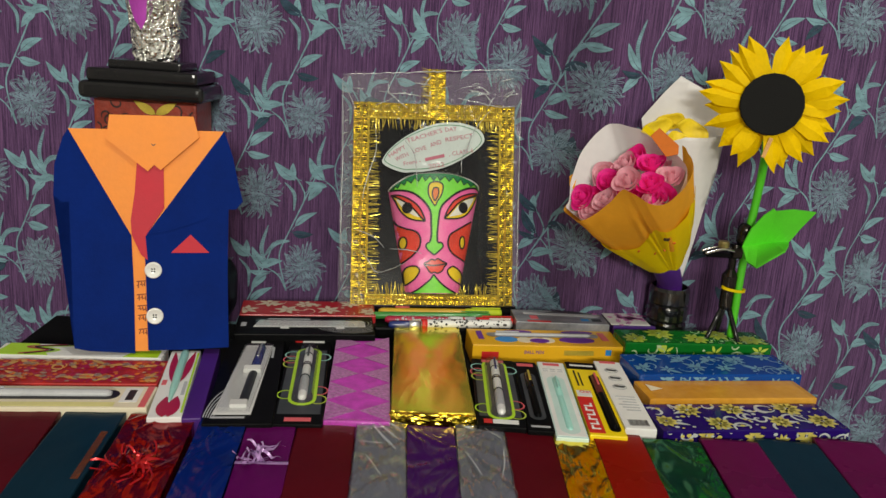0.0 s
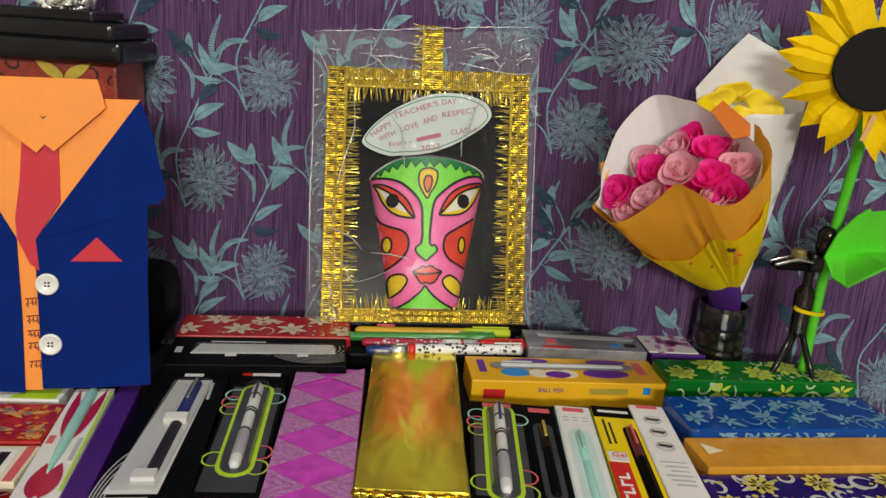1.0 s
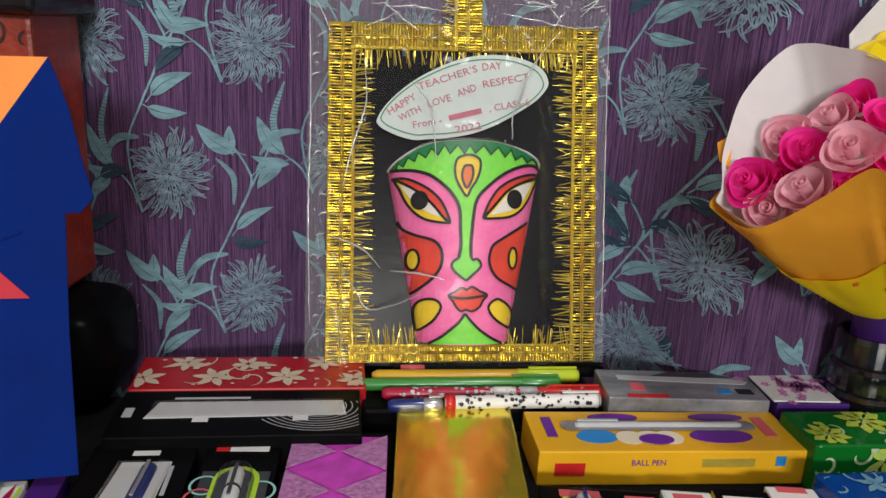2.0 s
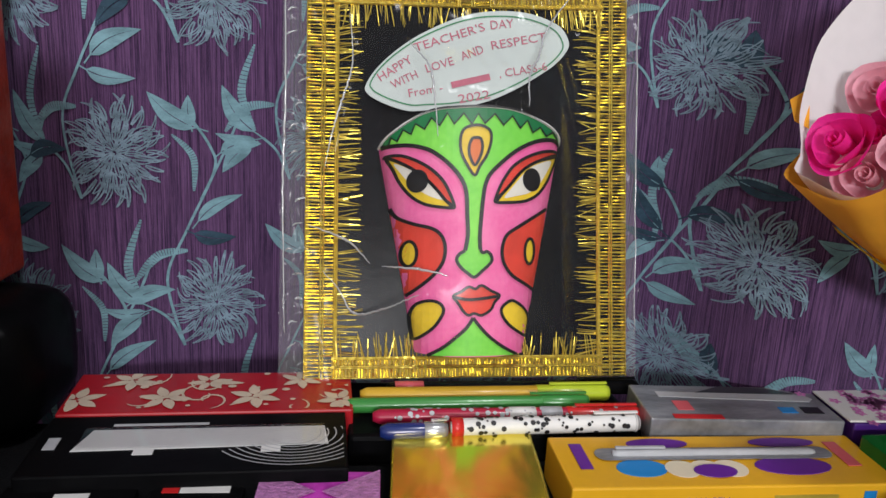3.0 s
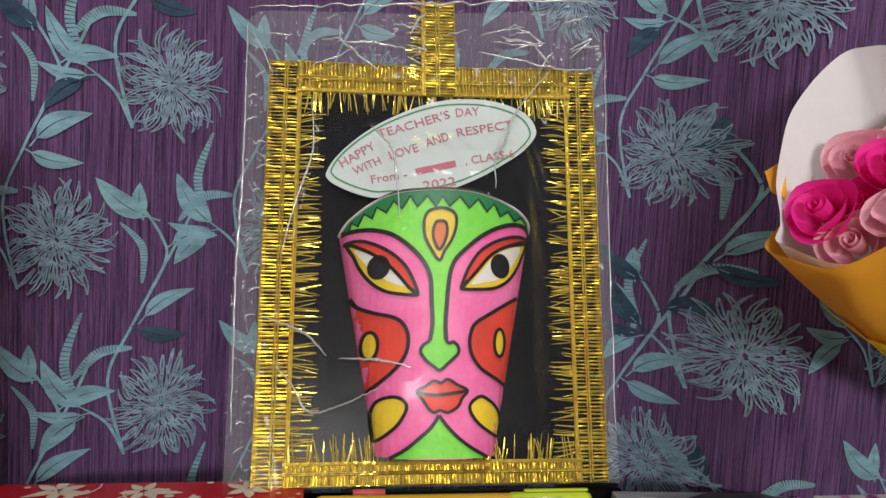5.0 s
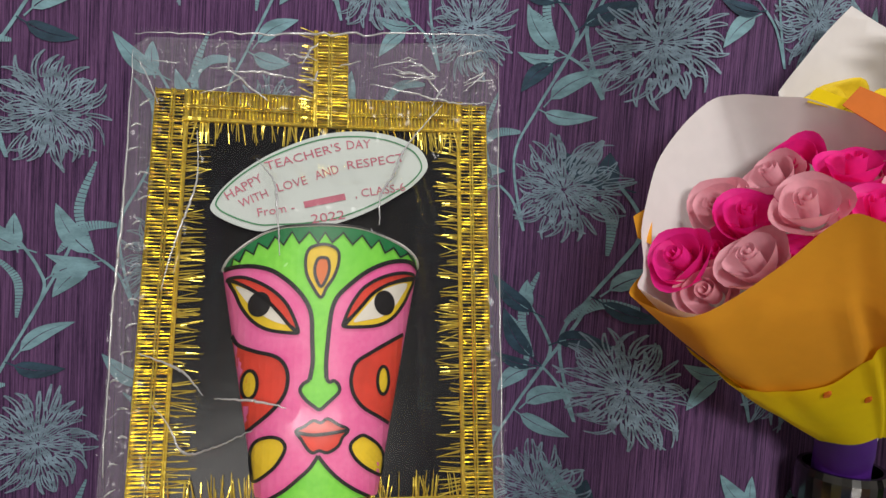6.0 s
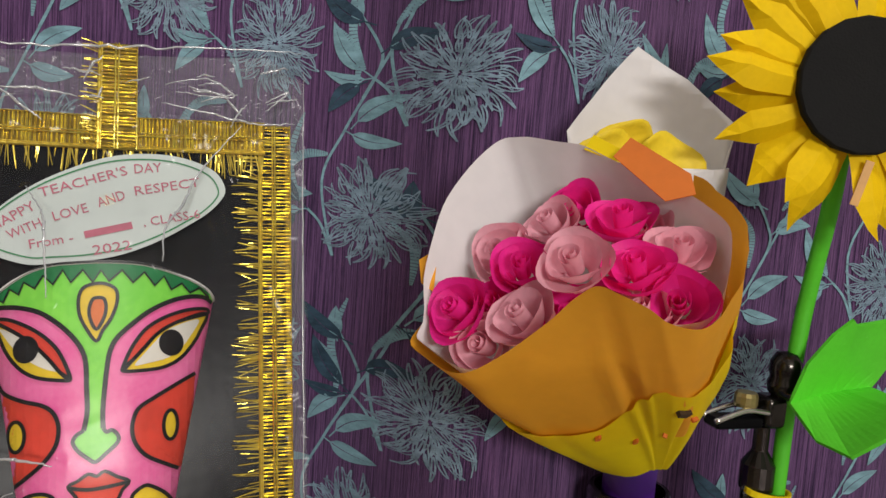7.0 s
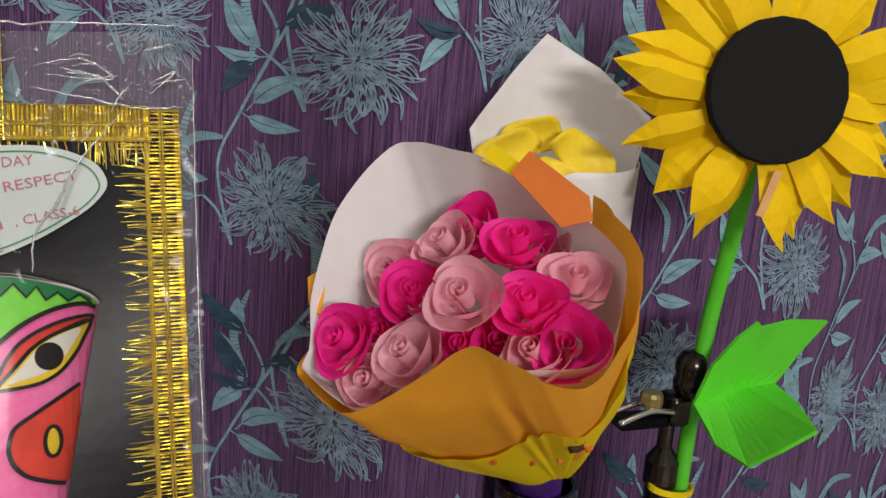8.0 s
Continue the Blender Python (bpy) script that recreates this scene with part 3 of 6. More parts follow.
# pinched folds in the film of the two grey boxes, whitened as glints: from, to, width
FILM_GLINTS = ([(-0.008, 0.073, 0.013, 0.031, 0.0022), (-0.003, 0.078, 0.017, 0.045, 0.0016), (-0.020, 0.043, 0.004, 0.041, 0.0014), (0.006, 0.080, 0.019, 0.062, 0.0018), (-0.012, 0.020, 0.002, -0.012, 0.0010)],
              [(-0.017, 0.081, -0.006, 0.070, 0.0018), (-0.015, 0.030, -0.004, -0.006, 0.0012), (0.004, 0.076, 0.018, 0.058, 0.0012), (0.018, 0.040, 0.012, -0.010, 0.0012)])
for i, (bx, w, drift, material, label) in enumerate(FRONT):
    back = 0.742 if i < 12 else 0.734 + 0.005 * (i - 12)
    m, l = along((bx, back), (bx + drift, back - 0.168))
    gift = thing("gift_box", label, "gift", m, GIFTS)
    h = 0.778 - TOP - 0.001 + rng.uniform(-0.0008, 0.0008)
    flat = "flat" in label
    folds = {F_PURPLE: 16, F_BLUEFOIL: 12, F_GREENGOLD: 9, F_GOLD2: 22, F_REDFOIL: 18, F_SILVER: 6}.get(material, 0)
    part("wrapping", wrapped(w, l, h, i + 1, 0.0005 if flat else 0.0010, 38.0, 18 if flat else 64, False, folds, 0.0024 if material in (F_GREENGOLD, F_REDFOIL) else 0.0015), material, gift, smooth=True)
    if "clear film" in label:
        part("clear_film", wrapped(w + 0.0012, l + 0.001, h + 0.0022, i + 31, 0.0014, 60, 64, True, 14, 0.0030), M_WRAPFILM, gift, "creased clear film", smooth=True)
        # whitish strips stand for lamp reflections along the film's folds
        for x0, y0, x1, y1, wide_fold in FILM_GLINTS[i > 6]:
            bm = stroke(smooth([(x0, y0), (0.55 * x0 + 0.45 * x1 + 0.0012, 0.5 * (y0 + y1)), (x1, y1)], 5), wide_fold, taper=True)
            part("film_fold", bend(bm, lambda x, y, z: (x, y, z + 0.0003 * math.sin(900 * x + 300 * y))), M_FOLD_GLINT, gift, "pinched film fold whitened as a glint", pose(0, 0, h + 0.0048))
    if material is F_VIOLET:
        part("ribbon_band", box(w + 0.001, 0.0035, 0.0006, 0.0002, (0, 0.008, h)), M_RIBBON["violet"], gift, "narrow lilac ribbon")
    if "dark red foil with" in label:
        ribbon_bow(gift, rng, M_RIBBON["red"], pose(0.0, -0.005, h), "red ribbon bow", 22, 0.032)
    if "curled" in label:
        ribbon_bow(gift, rng, M_RIBBON["violet"], pose(-0.006, 0.02, h), "curled lilac ribbon bow", 18, 0.022)
    # orange reflection on the teal foil, laid on as a thin copper strip
    if i == 1:
        part("tape_strip", bend(box(0.007, 0.075, 0.0004, 0, (0.0, 0.0, h)), lambda x, y, z: (x * (0.6 + 6 * abs(y)) + 0.019 + 0.0012 * math.sin(90 * y), y + 0.010, z)), F_COPPER_STREAK, gift, "copper streak laid on as a reflection")


def carton(name, label, back, front, w, top, material, category="pen box"):
    m, l = along(back, front)
    ob = thing(name, label, category, m, GIFTS)
    h = top - TOP - 0.001
    part("body", box(w, l, h, 0.0012), material, ob)
    return ob, l, h


def wide(name, label, x, y, w, d, yaw, top, material, category="pen box", crumple=0.0):
    """A box that lies across the table."""
    ob = thing(name, label, category, pose(x, y, TOP + 0.001, 0, 0, yaw), GIFTS)
    h = top - TOP - 0.001
    if crumple:
        part("wrapping", wrapped(w, d, h, x * 40, crumple), material, ob, smooth=True)
    else:
        part("body", box(w, d, h, 0.0012), material, ob)
    return ob, h


K = dict(
    lime=mat("lime_print", (0.45, 0.72, 0.03), 0.35, 0, 0.05, 30, coat=0.3), grey=mat("grey_print", (0.045, 0.05, 0.055), 0.35, 0, 0.3, 20, coat=0.15),
    tray=mat("white_tray", (0.72, 0.73, 0.72), 0.5, 0, 0.05, 30), navy=mat("navy_plastic", (0.015, 0.03, 0.16), 0.25, 0, 0.1, 30, coat=0.4),
    magenta=mat("magenta_print", (0.56, 0.055, 0.49), 0.45, 0, 0.22, 90), silverprint=mat("glitter_print", (0.50, 0.21, 0.47), 0.4, 0.1, 0.35, 260, 0.5, 500),
    palemint=mat("pale_mint_print", (0.56, 0.74, 0.70), 0.4, 0, 0.06, 30), mint=mat("mint_print", (0.34, 0.66, 0.59), 0.4, 0, 0.06, 30), yellow=mat("yellow_print", (0.88, 0.66, 0.01), 0.4, 0, 0.05, 30, coat=0.2),
    amber=mat("amber_print", (0.80, 0.43, 0.012), 0.4, 0, 0.06, 20, coat=0.2), red=mat("red_print", (0.62, 0.02, 0.02), 0.4, 0, 0.06, 30, coat=0.2),
    greybox=mat("grey_box_print", (0.25, 0.26, 0.28), 0.3, 0.2, 0.45, 22, stretch=(1, 4, 1), coat=0.3), skyblue=mat("blue_print", (0.02, 0.25, 0.65), 0.4, 0, 0.06, 30),
    violet=mat("violet_print", (0.13, 0.02, 0.30), 0.4, 0, 0.1, 30), paleyellow=mat("pale_yellow_print", (0.74, 0.68, 0.28), 0.45, 0, 0.06, 30), cream=mat("cream_print", (0.78, 0.70, 0.52), 0.45, 0, 0.06, 30),
    pinkred=mat("pink_red_print", (0.70, 0.12, 0.14), 0.4, 0, 0.08, 30), palegrey=mat("pale_grey_print", (0.45, 0.46, 0.48), 0.4, 0, 0.1, 40),
    paisley=mat("paisley_paper", (0.46, 0.022, 0.016), 0.45, 0, 0.3, 60, coat=0.2), gold=mat("gold_print", (0.74, 0.58, 0.09), 0.3, 0.5, 0.15, 60),
    greenwrap=foil("green_gloss_wrap", (0.006, 0.14, 0.018), 0.14, 0.05, 22, 0.0, coat=0.1, spec=0.2), bluewrap=foil("blue_gloss_wrap", (0.003, 0.058, 0.29), 0.14, 0.05, 22, 0.0, coat=0.1, spec=0.2),
    purplewrap=foil("purple_gloss_wrap", (0.018, 0.005, 0.13), 0.14, 0.05, 22, 0.0, coat=0.1, spec=0.2), orangewrap=foil("orange_kraft", (0.62, 0.27, 0.022), 0.25, 0.09, 16, 0.0, alt=(0.74, 0.38, 0.06), coat=0.12, spec=0.25),
    maroon=mat("maroon_plastic", (0.10, 0.012, 0.012), 0.3, 0, 0.1, 30, coat=0.2), redwrap=mat("red_floral_paper", (0.40, 0.006, 0.012), 0.4, 0, 0.1, 30, coat=0.3), silver=mat("silver_plastic", (0.55, 0.56, 0.58), 0.25, 0.7, 0.1, 30),
    goldleaf=mat("gold_leaf_print", (0.70, 0.60, 0.14), 0.35, 0.15, 0.2, 60, coat=0.2), crimson=mat("crimson_print", (0.42, 0.01, 0.05), 0.35, 0, 0.08, 30, coat=0.3), leafgreen=mat("leaf_print", (0.46, 0.58, 0.07), 0.35, 0, 0.15, 60, coat=0.3))

# black window box with a blue pen
ob, l, h = carton("pen_box", "black pen box with a window showing a blue pen", (-0.163, 0.929), (-0.142, 0.7235), 0.062, 0.782, M_BLACK)
win = [(-0.024, -0.086), (0.010, -0.086), (0.019, 0.082), (-0.010, 0.082)]
patch("window_tray", win, K["tray"], ob, h, "white inner tray")
pen("pen", ob, 0.148, 0.0052, M_INK, K["navy"], pose(0.0, -0.070, h - 0.0012, 0, 0, -2.8), clip=K["silver"])
part("band", box(0.016, 0.012, 0.0036, 0.0012, (-0.003, -0.066, h)), M_WHITE, ob, "white paper band")
part("band", box(0.018, 0.012, 0.0050, 0.0015, (0.0025, 0.012, h)), M_WHITE, ob, "white paper band")
bm = bend(box(0.030, 0.160, 0.0045, 0.0015, (0.0, -0.002, h + 0.0004)), lambda x, y, z: (x - 0.001 + 0.066 * y, y, z))
part("window_pane", bm, M_CLEAR, ob, "clear window")
bars(ob, [(0.002, 0.092, 0.016, 0.005, M_WHITE), (0.020, 0.062, 0.0025, 0.03, K["palegrey"]), (-0.01, -0.092, 0.030, 0.003, K["palegrey"])], h)
bm = bmesh.new()
for k in range(5):
    bm = stroke([(-0.010 + (0.0125 + 0.0022 * k) * math.cos(a), -0.094 + (0.030 + 0.009 * k) * math.sin(a)) for a in np.linspace(1.75, 3.1, 10)], 0.0010, bm)
part("arc_print", bm, K["palegrey"], ob, "pale grey printed arcs", pose(0, 0, h + 0.0003))


def blister(back, front, w, top, pen_mat, mirror, label):
    ob, l, h = carton("pen_blister_pack", label, back, front, w, top, M_BLACK, "pen pack")
    patch("printed_panel", rect(-w / 2 + 0.003, -l / 2 + 0.02, w / 2 - 0.003, l / 2 - 0.035), K["grey"], ob, h)
    patch("lime_outline", stadium(0.001, -0.068, 0.075, 0.0135), K["lime"], ob, h + 0.0004, "lime green outline")
    patch("blister_tray", stadium(0.001, -0.064, 0.071, 0.0105), K["grey"], ob, h + 0.0008)
    barrel = pen("pen", ob, 0.125, 0.0046, M_WHITE, pen_mat, pose(0.001, -0.058, h + 0.0025), grip=K["palegrey"], clip=K["navy"] if mirror else K["grey"])
    for y in (0.047, 0.075, 0.079, 0.104):
        part("pen_ring", lathe([(0.0042, y), (0.0049, y), (0.0049, y + 0.0022), (0.0042, y + 0.0022)], 14, None, Matrix.Rotation(math.radians(-90), 4, "X")), M_INK, barrel, "dark ring", smooth=True)
    bm = fill(stadium(0.001, -0.064, 0.071, 0.0105, 10))
    top_ring = bmesh.ops.extrude_face_region(bm, geom=list(bm.faces))
    vs = [g for g in top_ring["geom"] if isinstance(g, bmesh.types.BMVert)]
    for v in vs:
        v.co = Vector((0.001 + (v.co.x - 0.001) * 0.85, v.co.y * 0.98, 0.0072))
    part("clear_blister", bm, M_CLEAR, ob, "clear plastic blister", pose(0, 0, h + 0.0012))
    for y, x, material in ((0.055, -0.018, K["mint"]), (0.042, -0.019, K["pinkred"]), (0.030, -0.018, K["leafgreen"]), (0.05, 0.0185, K["mint"]), (-0.035, 0.0185, K["pinkred"]), (-0.045, -0.017, K["lime"]), (-0.055, 0.018, K["leafgreen"])):
        part("printed_ring", stroke(oval(x * 0.9, y, 0.0080, 0.0092, 18), 0.0015, closed=True), material, ob, m=pose(0, 0, h + 0.0006))
    sgn = -1 if mirror else 1
    bars(ob, [(0.004, sgn * (l / 2 - 0.009), 0.024, 0.008, M_WHITE), (-0.0125, sgn * (l / 2 - 0.009), 0.008, 0.008, K["red"]), (0.0, -sgn * (l / 2 - 0.008), 0.024, 0.007, K["pinkred"])], h)
    return ob


blister((-0.104, 0.9385), (-0.0905, 0.729), 0.0455, 0.781, K["tray"], False, "black blister pack with a silver pen in a lime green outline")
blister((0.102, 0.898), (0.0955, 0.737), 0.046, 0.783, K["tray"], True, "black blister pack with a white pen in a lime green outline")

# pink box with a diamond print
ob, l, h = carton("gift_box", "magenta gift box printed with silvery diamonds", (-0.0445, 0.9485), (-0.0375, 0.7375), 0.061, 0.782, K["magenta"], "gift")
for k in range(5):
    cy, q = -l / 2 + (k + 0.5) * l / 5, l / 10 - 0.0006
    for e in (-0.0302, 0.0302):
        inner = 0.0285 if e < 0 else -0.0285
        patch("printed_diamond", [(e, cy - q), (e + inner, cy), (e, cy + q)], K["silverprint"], ob, h)
        for t in (0.35, 0.7):
            part("printed_line", stroke([(e, cy - q * t), (e + inner * t, cy), (e, cy + q * t)], 0.0007), K["magenta"], ob, m=pose(0, 0, h + 0.0006))
part("end_film", wrapped(0.0615, 0.004, h + 0.0004, 5, 0.0006), M_CLEAR, ob, m=pose(0, -l / 2 + 0.001, 0))

# gold foil box
ob = thing("gift_box", "large gift box wrapped in shiny gold foil", "gift", along((0.0305, 0.990), (0.032, 0.753))[0], GIFTS)
part("wrapping", wrapped(0.079, 0.237, 0.786 - TOP - 0.001, 9, 0.0011, 30, 24), M_GOLD, ob, smooth=True)
part("folded_end", wrapped(0.080, 0.004, 0.0225, 4, 0.0008, 190, 30, True), F_GOLD2, ob, "crinkled gold folded end", pose(0, -0.1195, 0))

# slim pen boxes
ob, l, h = carton("pen_box", "slim black pen box with a dark pen", (0.138, 0.898), (0.132, 0.734), 0.026, 0.782, M_BLACK)
patch("window_tray", stadium(0, -0.06, 0.05, 0.008), K["grey"], ob, h)
pen("pen", ob, 0.10, 0.0042, M_BLACK, M_METAL, pose(0, -0.055, h + 0.0006), clip=K["gold"])
bars(ob, [(0, 0.072, 0.018, 0.007, K["pinkred"]), (0, -0.074, 0.018, 0.003, K["palegrey"])], h)
ob, l, h = carton("pen_box", "slim pale mint pen box with a mint green pen", (0.168, 0.900), (0.1585, 0.723), 0.030, 0.782, K["palemint"])
patch("white_panel", rect(-0.0135, -l / 2 + 0.003, 0.0135, l / 2 - 0.002), M_WHITE, ob, h)
patch("mint_window", stadium(0.0, -0.082, 0.048, 0.0095), K["palemint"], ob, h, "pale mint window")
pen("pen", ob, 0.116, 0.0040, K["mint"], K["mint"], pose(0, -0.074, h - 0.0012))
bars(ob, [(0.0, 0.081, 0.018, 0.007, K["pinkred"])] + [(-0.008 + 0.008 * k, 0.062, 0.0055, 0.0016, K["palegrey"]) for k in range(3)] + [(-0.008 + 0.008 * k, 0.067, 0.0055, 0.0016, K["palegrey"]) for k in range(3)], h)
ob, l, h = carton("pen_box", "yellow, red and black pen box with a dark pen", (0.2025, 0.902), (0.1935, 0.730), 0.035, 0.782, K["yellow"])
patch("black_end", rect(-0.0175, l / 2 - 0.019, 0.0175, l / 2), M_BLACK, ob, h)
patch("red_panel", rect(-0.0172, -l / 2 + 0.004, -0.002, -0.005), K["red"], ob, h)
patch("window", stadium(0.0085, -0.078, 0.052, 0.0055), M_BLACK, ob, h)
pen("pen", ob, 0.120, 0.0036, M_BLACK, K["maroon"], pose(0.0085, -0.072, h + 0.0006), clip=K["pinkred"])
bars(ob, [(0, l / 2 - 0.009, 0.026, 0.004, M_WHITE), (-0.0085, 0.003, 0.015, 0.014, M_WHITE), (-0.011, 0.042, 0.0018, 0.04, M_INK), (-0.0065, 0.040, 0.0016, 0.034, M_INK)], h)
bars(ob, [(-0.0095, -0.074 + 0.0095 * k, 0.0085, 0.0021, M_WHITE) for k in range(6)] + [(-0.0125 + 0.006 * (k % 2), -0.0705 + 0.0095 * k, 0.0020, 0.005, M_WHITE) for k in range(6)], h)
words("Gel", 0.0085, K["red"], ob, pose(-0.0085, 0.0005, h + 0.0034), squash=1.0, label="red lettering")
ob, l, h = carton("pen_box", "slim white pen box with small grey print", (0.2335, 0.905), (0.227, 0.7425), 0.030, 0.784, M_WHITE)
rows = [(0, 0.078, 0.018, 0.006, K["pinkred"])]
rows += [(0.0 + 0.001 * (k % 3), -0.012 - 0.0062 * k, 0.020 - 0.003 * (k % 3), 0.0017, K["palegrey"]) for k in range(6)]
rows += [(-0.009 + 0.0016 * k, -0.070, 0.0008 if k % 3 else 0.0004, 0.012, M_INK) for k in range(12)]
bars(ob, rows, h)
for k, y in enumerate((0.055, 0.034, 0.012)):
    part("printed_ring", stroke(oval(0.0, y, 0.007, 0.0065, 16), 0.0012, closed=True), K["palegrey"], ob, m=pose(0, 0, h + 0.0003))
    patch("printed_pen", [(-0.006, y - 0.001), (0.004, y - 0.003), (0.006, y), (-0.005, y + 0.002)], K["grey"], ob, h)

# yellow box of ball pens
ob, h = wide("pen_box", "bright yellow cardboard box of ball pens with a long window", 0.1715, 0.962, 0.182, 0.053, 4.5, 0.788, K["amber"])
patch("window", [(y, x) for x, y in stadium(0.005, -0.070, 0.068, 0.0062)][::-1], K["greybox"], ob, h + 0.0008, "clear window")
pen("pen", ob, 0.118, 0.0028, K["palegrey"], K["palegrey"], pose(0.058, 0.005, h + 0.0010, 0, 0, 90))
for cx, cy, w2, d2, material in ((-0.048, -0.0085, 0.014, 0.0085, K["skyblue"]), (0.038, -0.0080, 0.022, 0.0090, K["violet"]), (-0.030, 0.0170, 0.018, 0.0055, K["violet"]), (0.045, 0.0175, 0.020, 0.0050, K["violet"])):
    patch("printed_spot", oval(cx, cy, w2, d2, 20), material, ob, h, thick=0.0004)
for cx in (-0.026, -0.012, 0.001):
    patch("printed_cloud", oval(cx, -0.010, 0.0095, 0.0085, 18), K["cream"], ob, h)
patch("printed_spot", oval(-0.009, -0.013, 0.0120, 0.0065, 20), K["violet"], ob, h + 0.0004, thick=0.0004)
bars(ob, [(-0.078, 0.004, 0.007, 0.026, K["violet"]), (0.074, 0.004, 0.008, 0.026, K["pinkred"])], h)
front = pose(0, -0.0266, 0.0165, 90, 0, 0)
words("BALL PEN", 0.0058, K["violet"], ob, front @ pose(-0.018, 0, 0.0002), squash=0.95, label="dark blue lettering")
part("print_bar", box(0.020, 0.009, 0.0003, 0), K["red"], ob, m=front @ pose(-0.070, -0.0045, 0))
part("print_bar", box(0.036, 0.006, 0.0003, 0), K["gold"], ob, m=front @ pose(0.036, 0.0, 0))
part("print_bar", box(0.007, 0.007, 0.0003, 0), K["skyblue"], ob, m=front @ pose(0.072, 0.001, 0))


# floral wraps
def blossom(bm, cx, cy, r, petals, turn, slim=0.45):
    for k in range(petals):
        a = turn + 2 * math.pi * k / petals
        leaf(bm, (cx + 0.12 * r * math.cos(a), cy + 0.12 * r * math.sin(a)), (cx + r * math.cos(a), cy + r * math.sin(a)), r * slim)
    return bm


def swirl(bm, cx, cy, r, turn, width, way=1):
    pts = [(cx + r * (1 - 0.75 * t) * math.cos(turn + way * 5 * t), cy + r * (1 - 0.75 * t) * math.sin(turn + way * 5 * t)) for t in np.linspace(0, 1, 14)]
    return stroke(pts, width, bm, taper=True)


def clip_to(bm, w, d, inset=0.002):
    for axis, s in ((0, 1), (0, -1), (1, 1), (1, -1)):
        co, no = [0, 0, 0], [0, 0, 0]
        co[axis], no[axis] = s * ((w if axis == 0 else d) / 2 - inset), s
        bmesh.ops.bisect_plane(bm, geom=list(bm.verts) + list(bm.edges) + list(bm.faces), dist=1e-6, plane_co=co, plane_no=no, clear_outer=True)
    return bm


def floral(ob, w, d, z, seed, n, r, petals, m1, m2, dots, slim=0.5, swirls=8, face=None, broad=0.0022):
    rng = random.Random(seed)
    a, b = bmesh.new(), bmesh.new()

    def settle(bm, k):
        bm.verts.ensure_lookup_table()
        i = len(bm.verts) - 1
        while i >= 0 and bm.verts[i].co.z == 0:
            bm.verts[i].co.z = 2e-6 * (k + 1)
            i -= 1
    for k in range(n):
        x, y = -w / 2 + w * (k + 0.5) / n + rng.uniform(-0.006, 0.006), (d * 0.25 if k % 2 else -d * 0.22) + rng.uniform(-0.004, 0.004)
        blossom(a, x, y, r * rng.uniform(0.8, 1.15), petals, rng.uniform(0, 6), slim)
        for _ in range(2):
            leaf(b, (x, y), (x + rng.uniform(-0.022, 0.022), y + rng.uniform(-0.014, 0.014)), 0.005)
            settle(b, 2 * k + _)
        settle(a, k)
    for k in range(swirls):
        b = swirl(b, rng.uniform(-w / 2, w / 2), rng.uniform(-d / 2, d / 2), rng.uniform(0.008, 0.016), rng.uniform(0, 6), broad, rng.choice((-1, 1)))
        settle(b, 2 * n + k)
    for k in range(dots):
        x, y, q = rng.uniform(-w / 2, w / 2), rng.uniform(-d / 2, d / 2), rng.uniform(0.0012, 0.0028)
        fill(oval(x, y, q, q * 0.8, 8), b if k % 2 else a)
        settle(b if k % 2 else a, 2 * n + swirls + k // 2)
    face = pose(0, 0, z) if face is None else face
    tagged(part("flower_print", clip_to(a, w, d), m1, ob, m=face @ pose(0, 0, 0.0007)), kind="stuff")
    tagged(part("scroll_print", clip_to(b, w, d), m2, ob, m=face @ pose(0, 0, 0.0004)), kind="stuff")


M_BLUEPRINT = mat("pale_blue_print", (0.17, 0.36, 0.52), 0.35, 0.1, 0.2, 60, coat=0.25)
M_SILVERPRINT = mat("silver_print", (0.60, 0.63, 0.62), 0.35, 0.1, 0.2, 60, coat=0.3)
ob, h = wide("gift_box", "long gift box in glossy green floral wrapping paper", 0.352, 0.964, 0.182, 0.046, 4.5, 0.797, K["greenwrap"], "gift", 0.0004)
M_PALELEAF = mat("pale_leaf_print", (0.45, 0.62, 0.34), 0.35, 0.1, 0.2, 60, coat=0.2)
floral(ob, 0.182, 0.046, h, 3, 5, 0.0165, 8, K["leafgreen"], M_PALELEAF, 22, 0.46, 14, None, 0.0018)
floral(ob, 0.182, h, h, 4, 6, 0.012, 6, K["leafgreen"], M_PALELEAF, 10, 0.30, 12, pose(0, -0.0232, h / 2, 90, 0, 0))
ob, h = wide("gift_box", "long gift box in glossy blue floral wrapping paper", 0.345, 0.8865, 0.188, 0.060, 6.3, 0.794, K["bluewrap"], "gift", 0.0004)
floral(ob, 0.188, 0.060, h, 5, 11, 0.0110, 6, M_BLUEPRINT, M_BLUEPRINT, 12, 0.34, 18, None, 0.0018)
floral(ob, 0.188, h, h, 6, 9, 0.010, 6, M_BLUEPRINT, M_BLUEPRINT, 8, 0.34, 9, pose(0, -0.0302, h / 2, 90, 0, 0))
ob, h = wide("gift_box", "long gift box in plain orange wrapping paper", 0.342, 0.833, 0.184, 0.045, 6.3, 0.788, K["orangewrap"], "gift", 0.0004)
patch("paper_flap", [(-0.084, -0.004), (-0.070, 0.0005), (-0.084, 0.012)], K["cream"], ob, h + 0.0006)
ob, h = wide("gift_box", "long gift box in glossy purple paper with gold and silver flowers", 0.341, 0.780, 0.192, 0.058, 6.0, 0.783, K["purplewrap"], "gift", 0.0004)
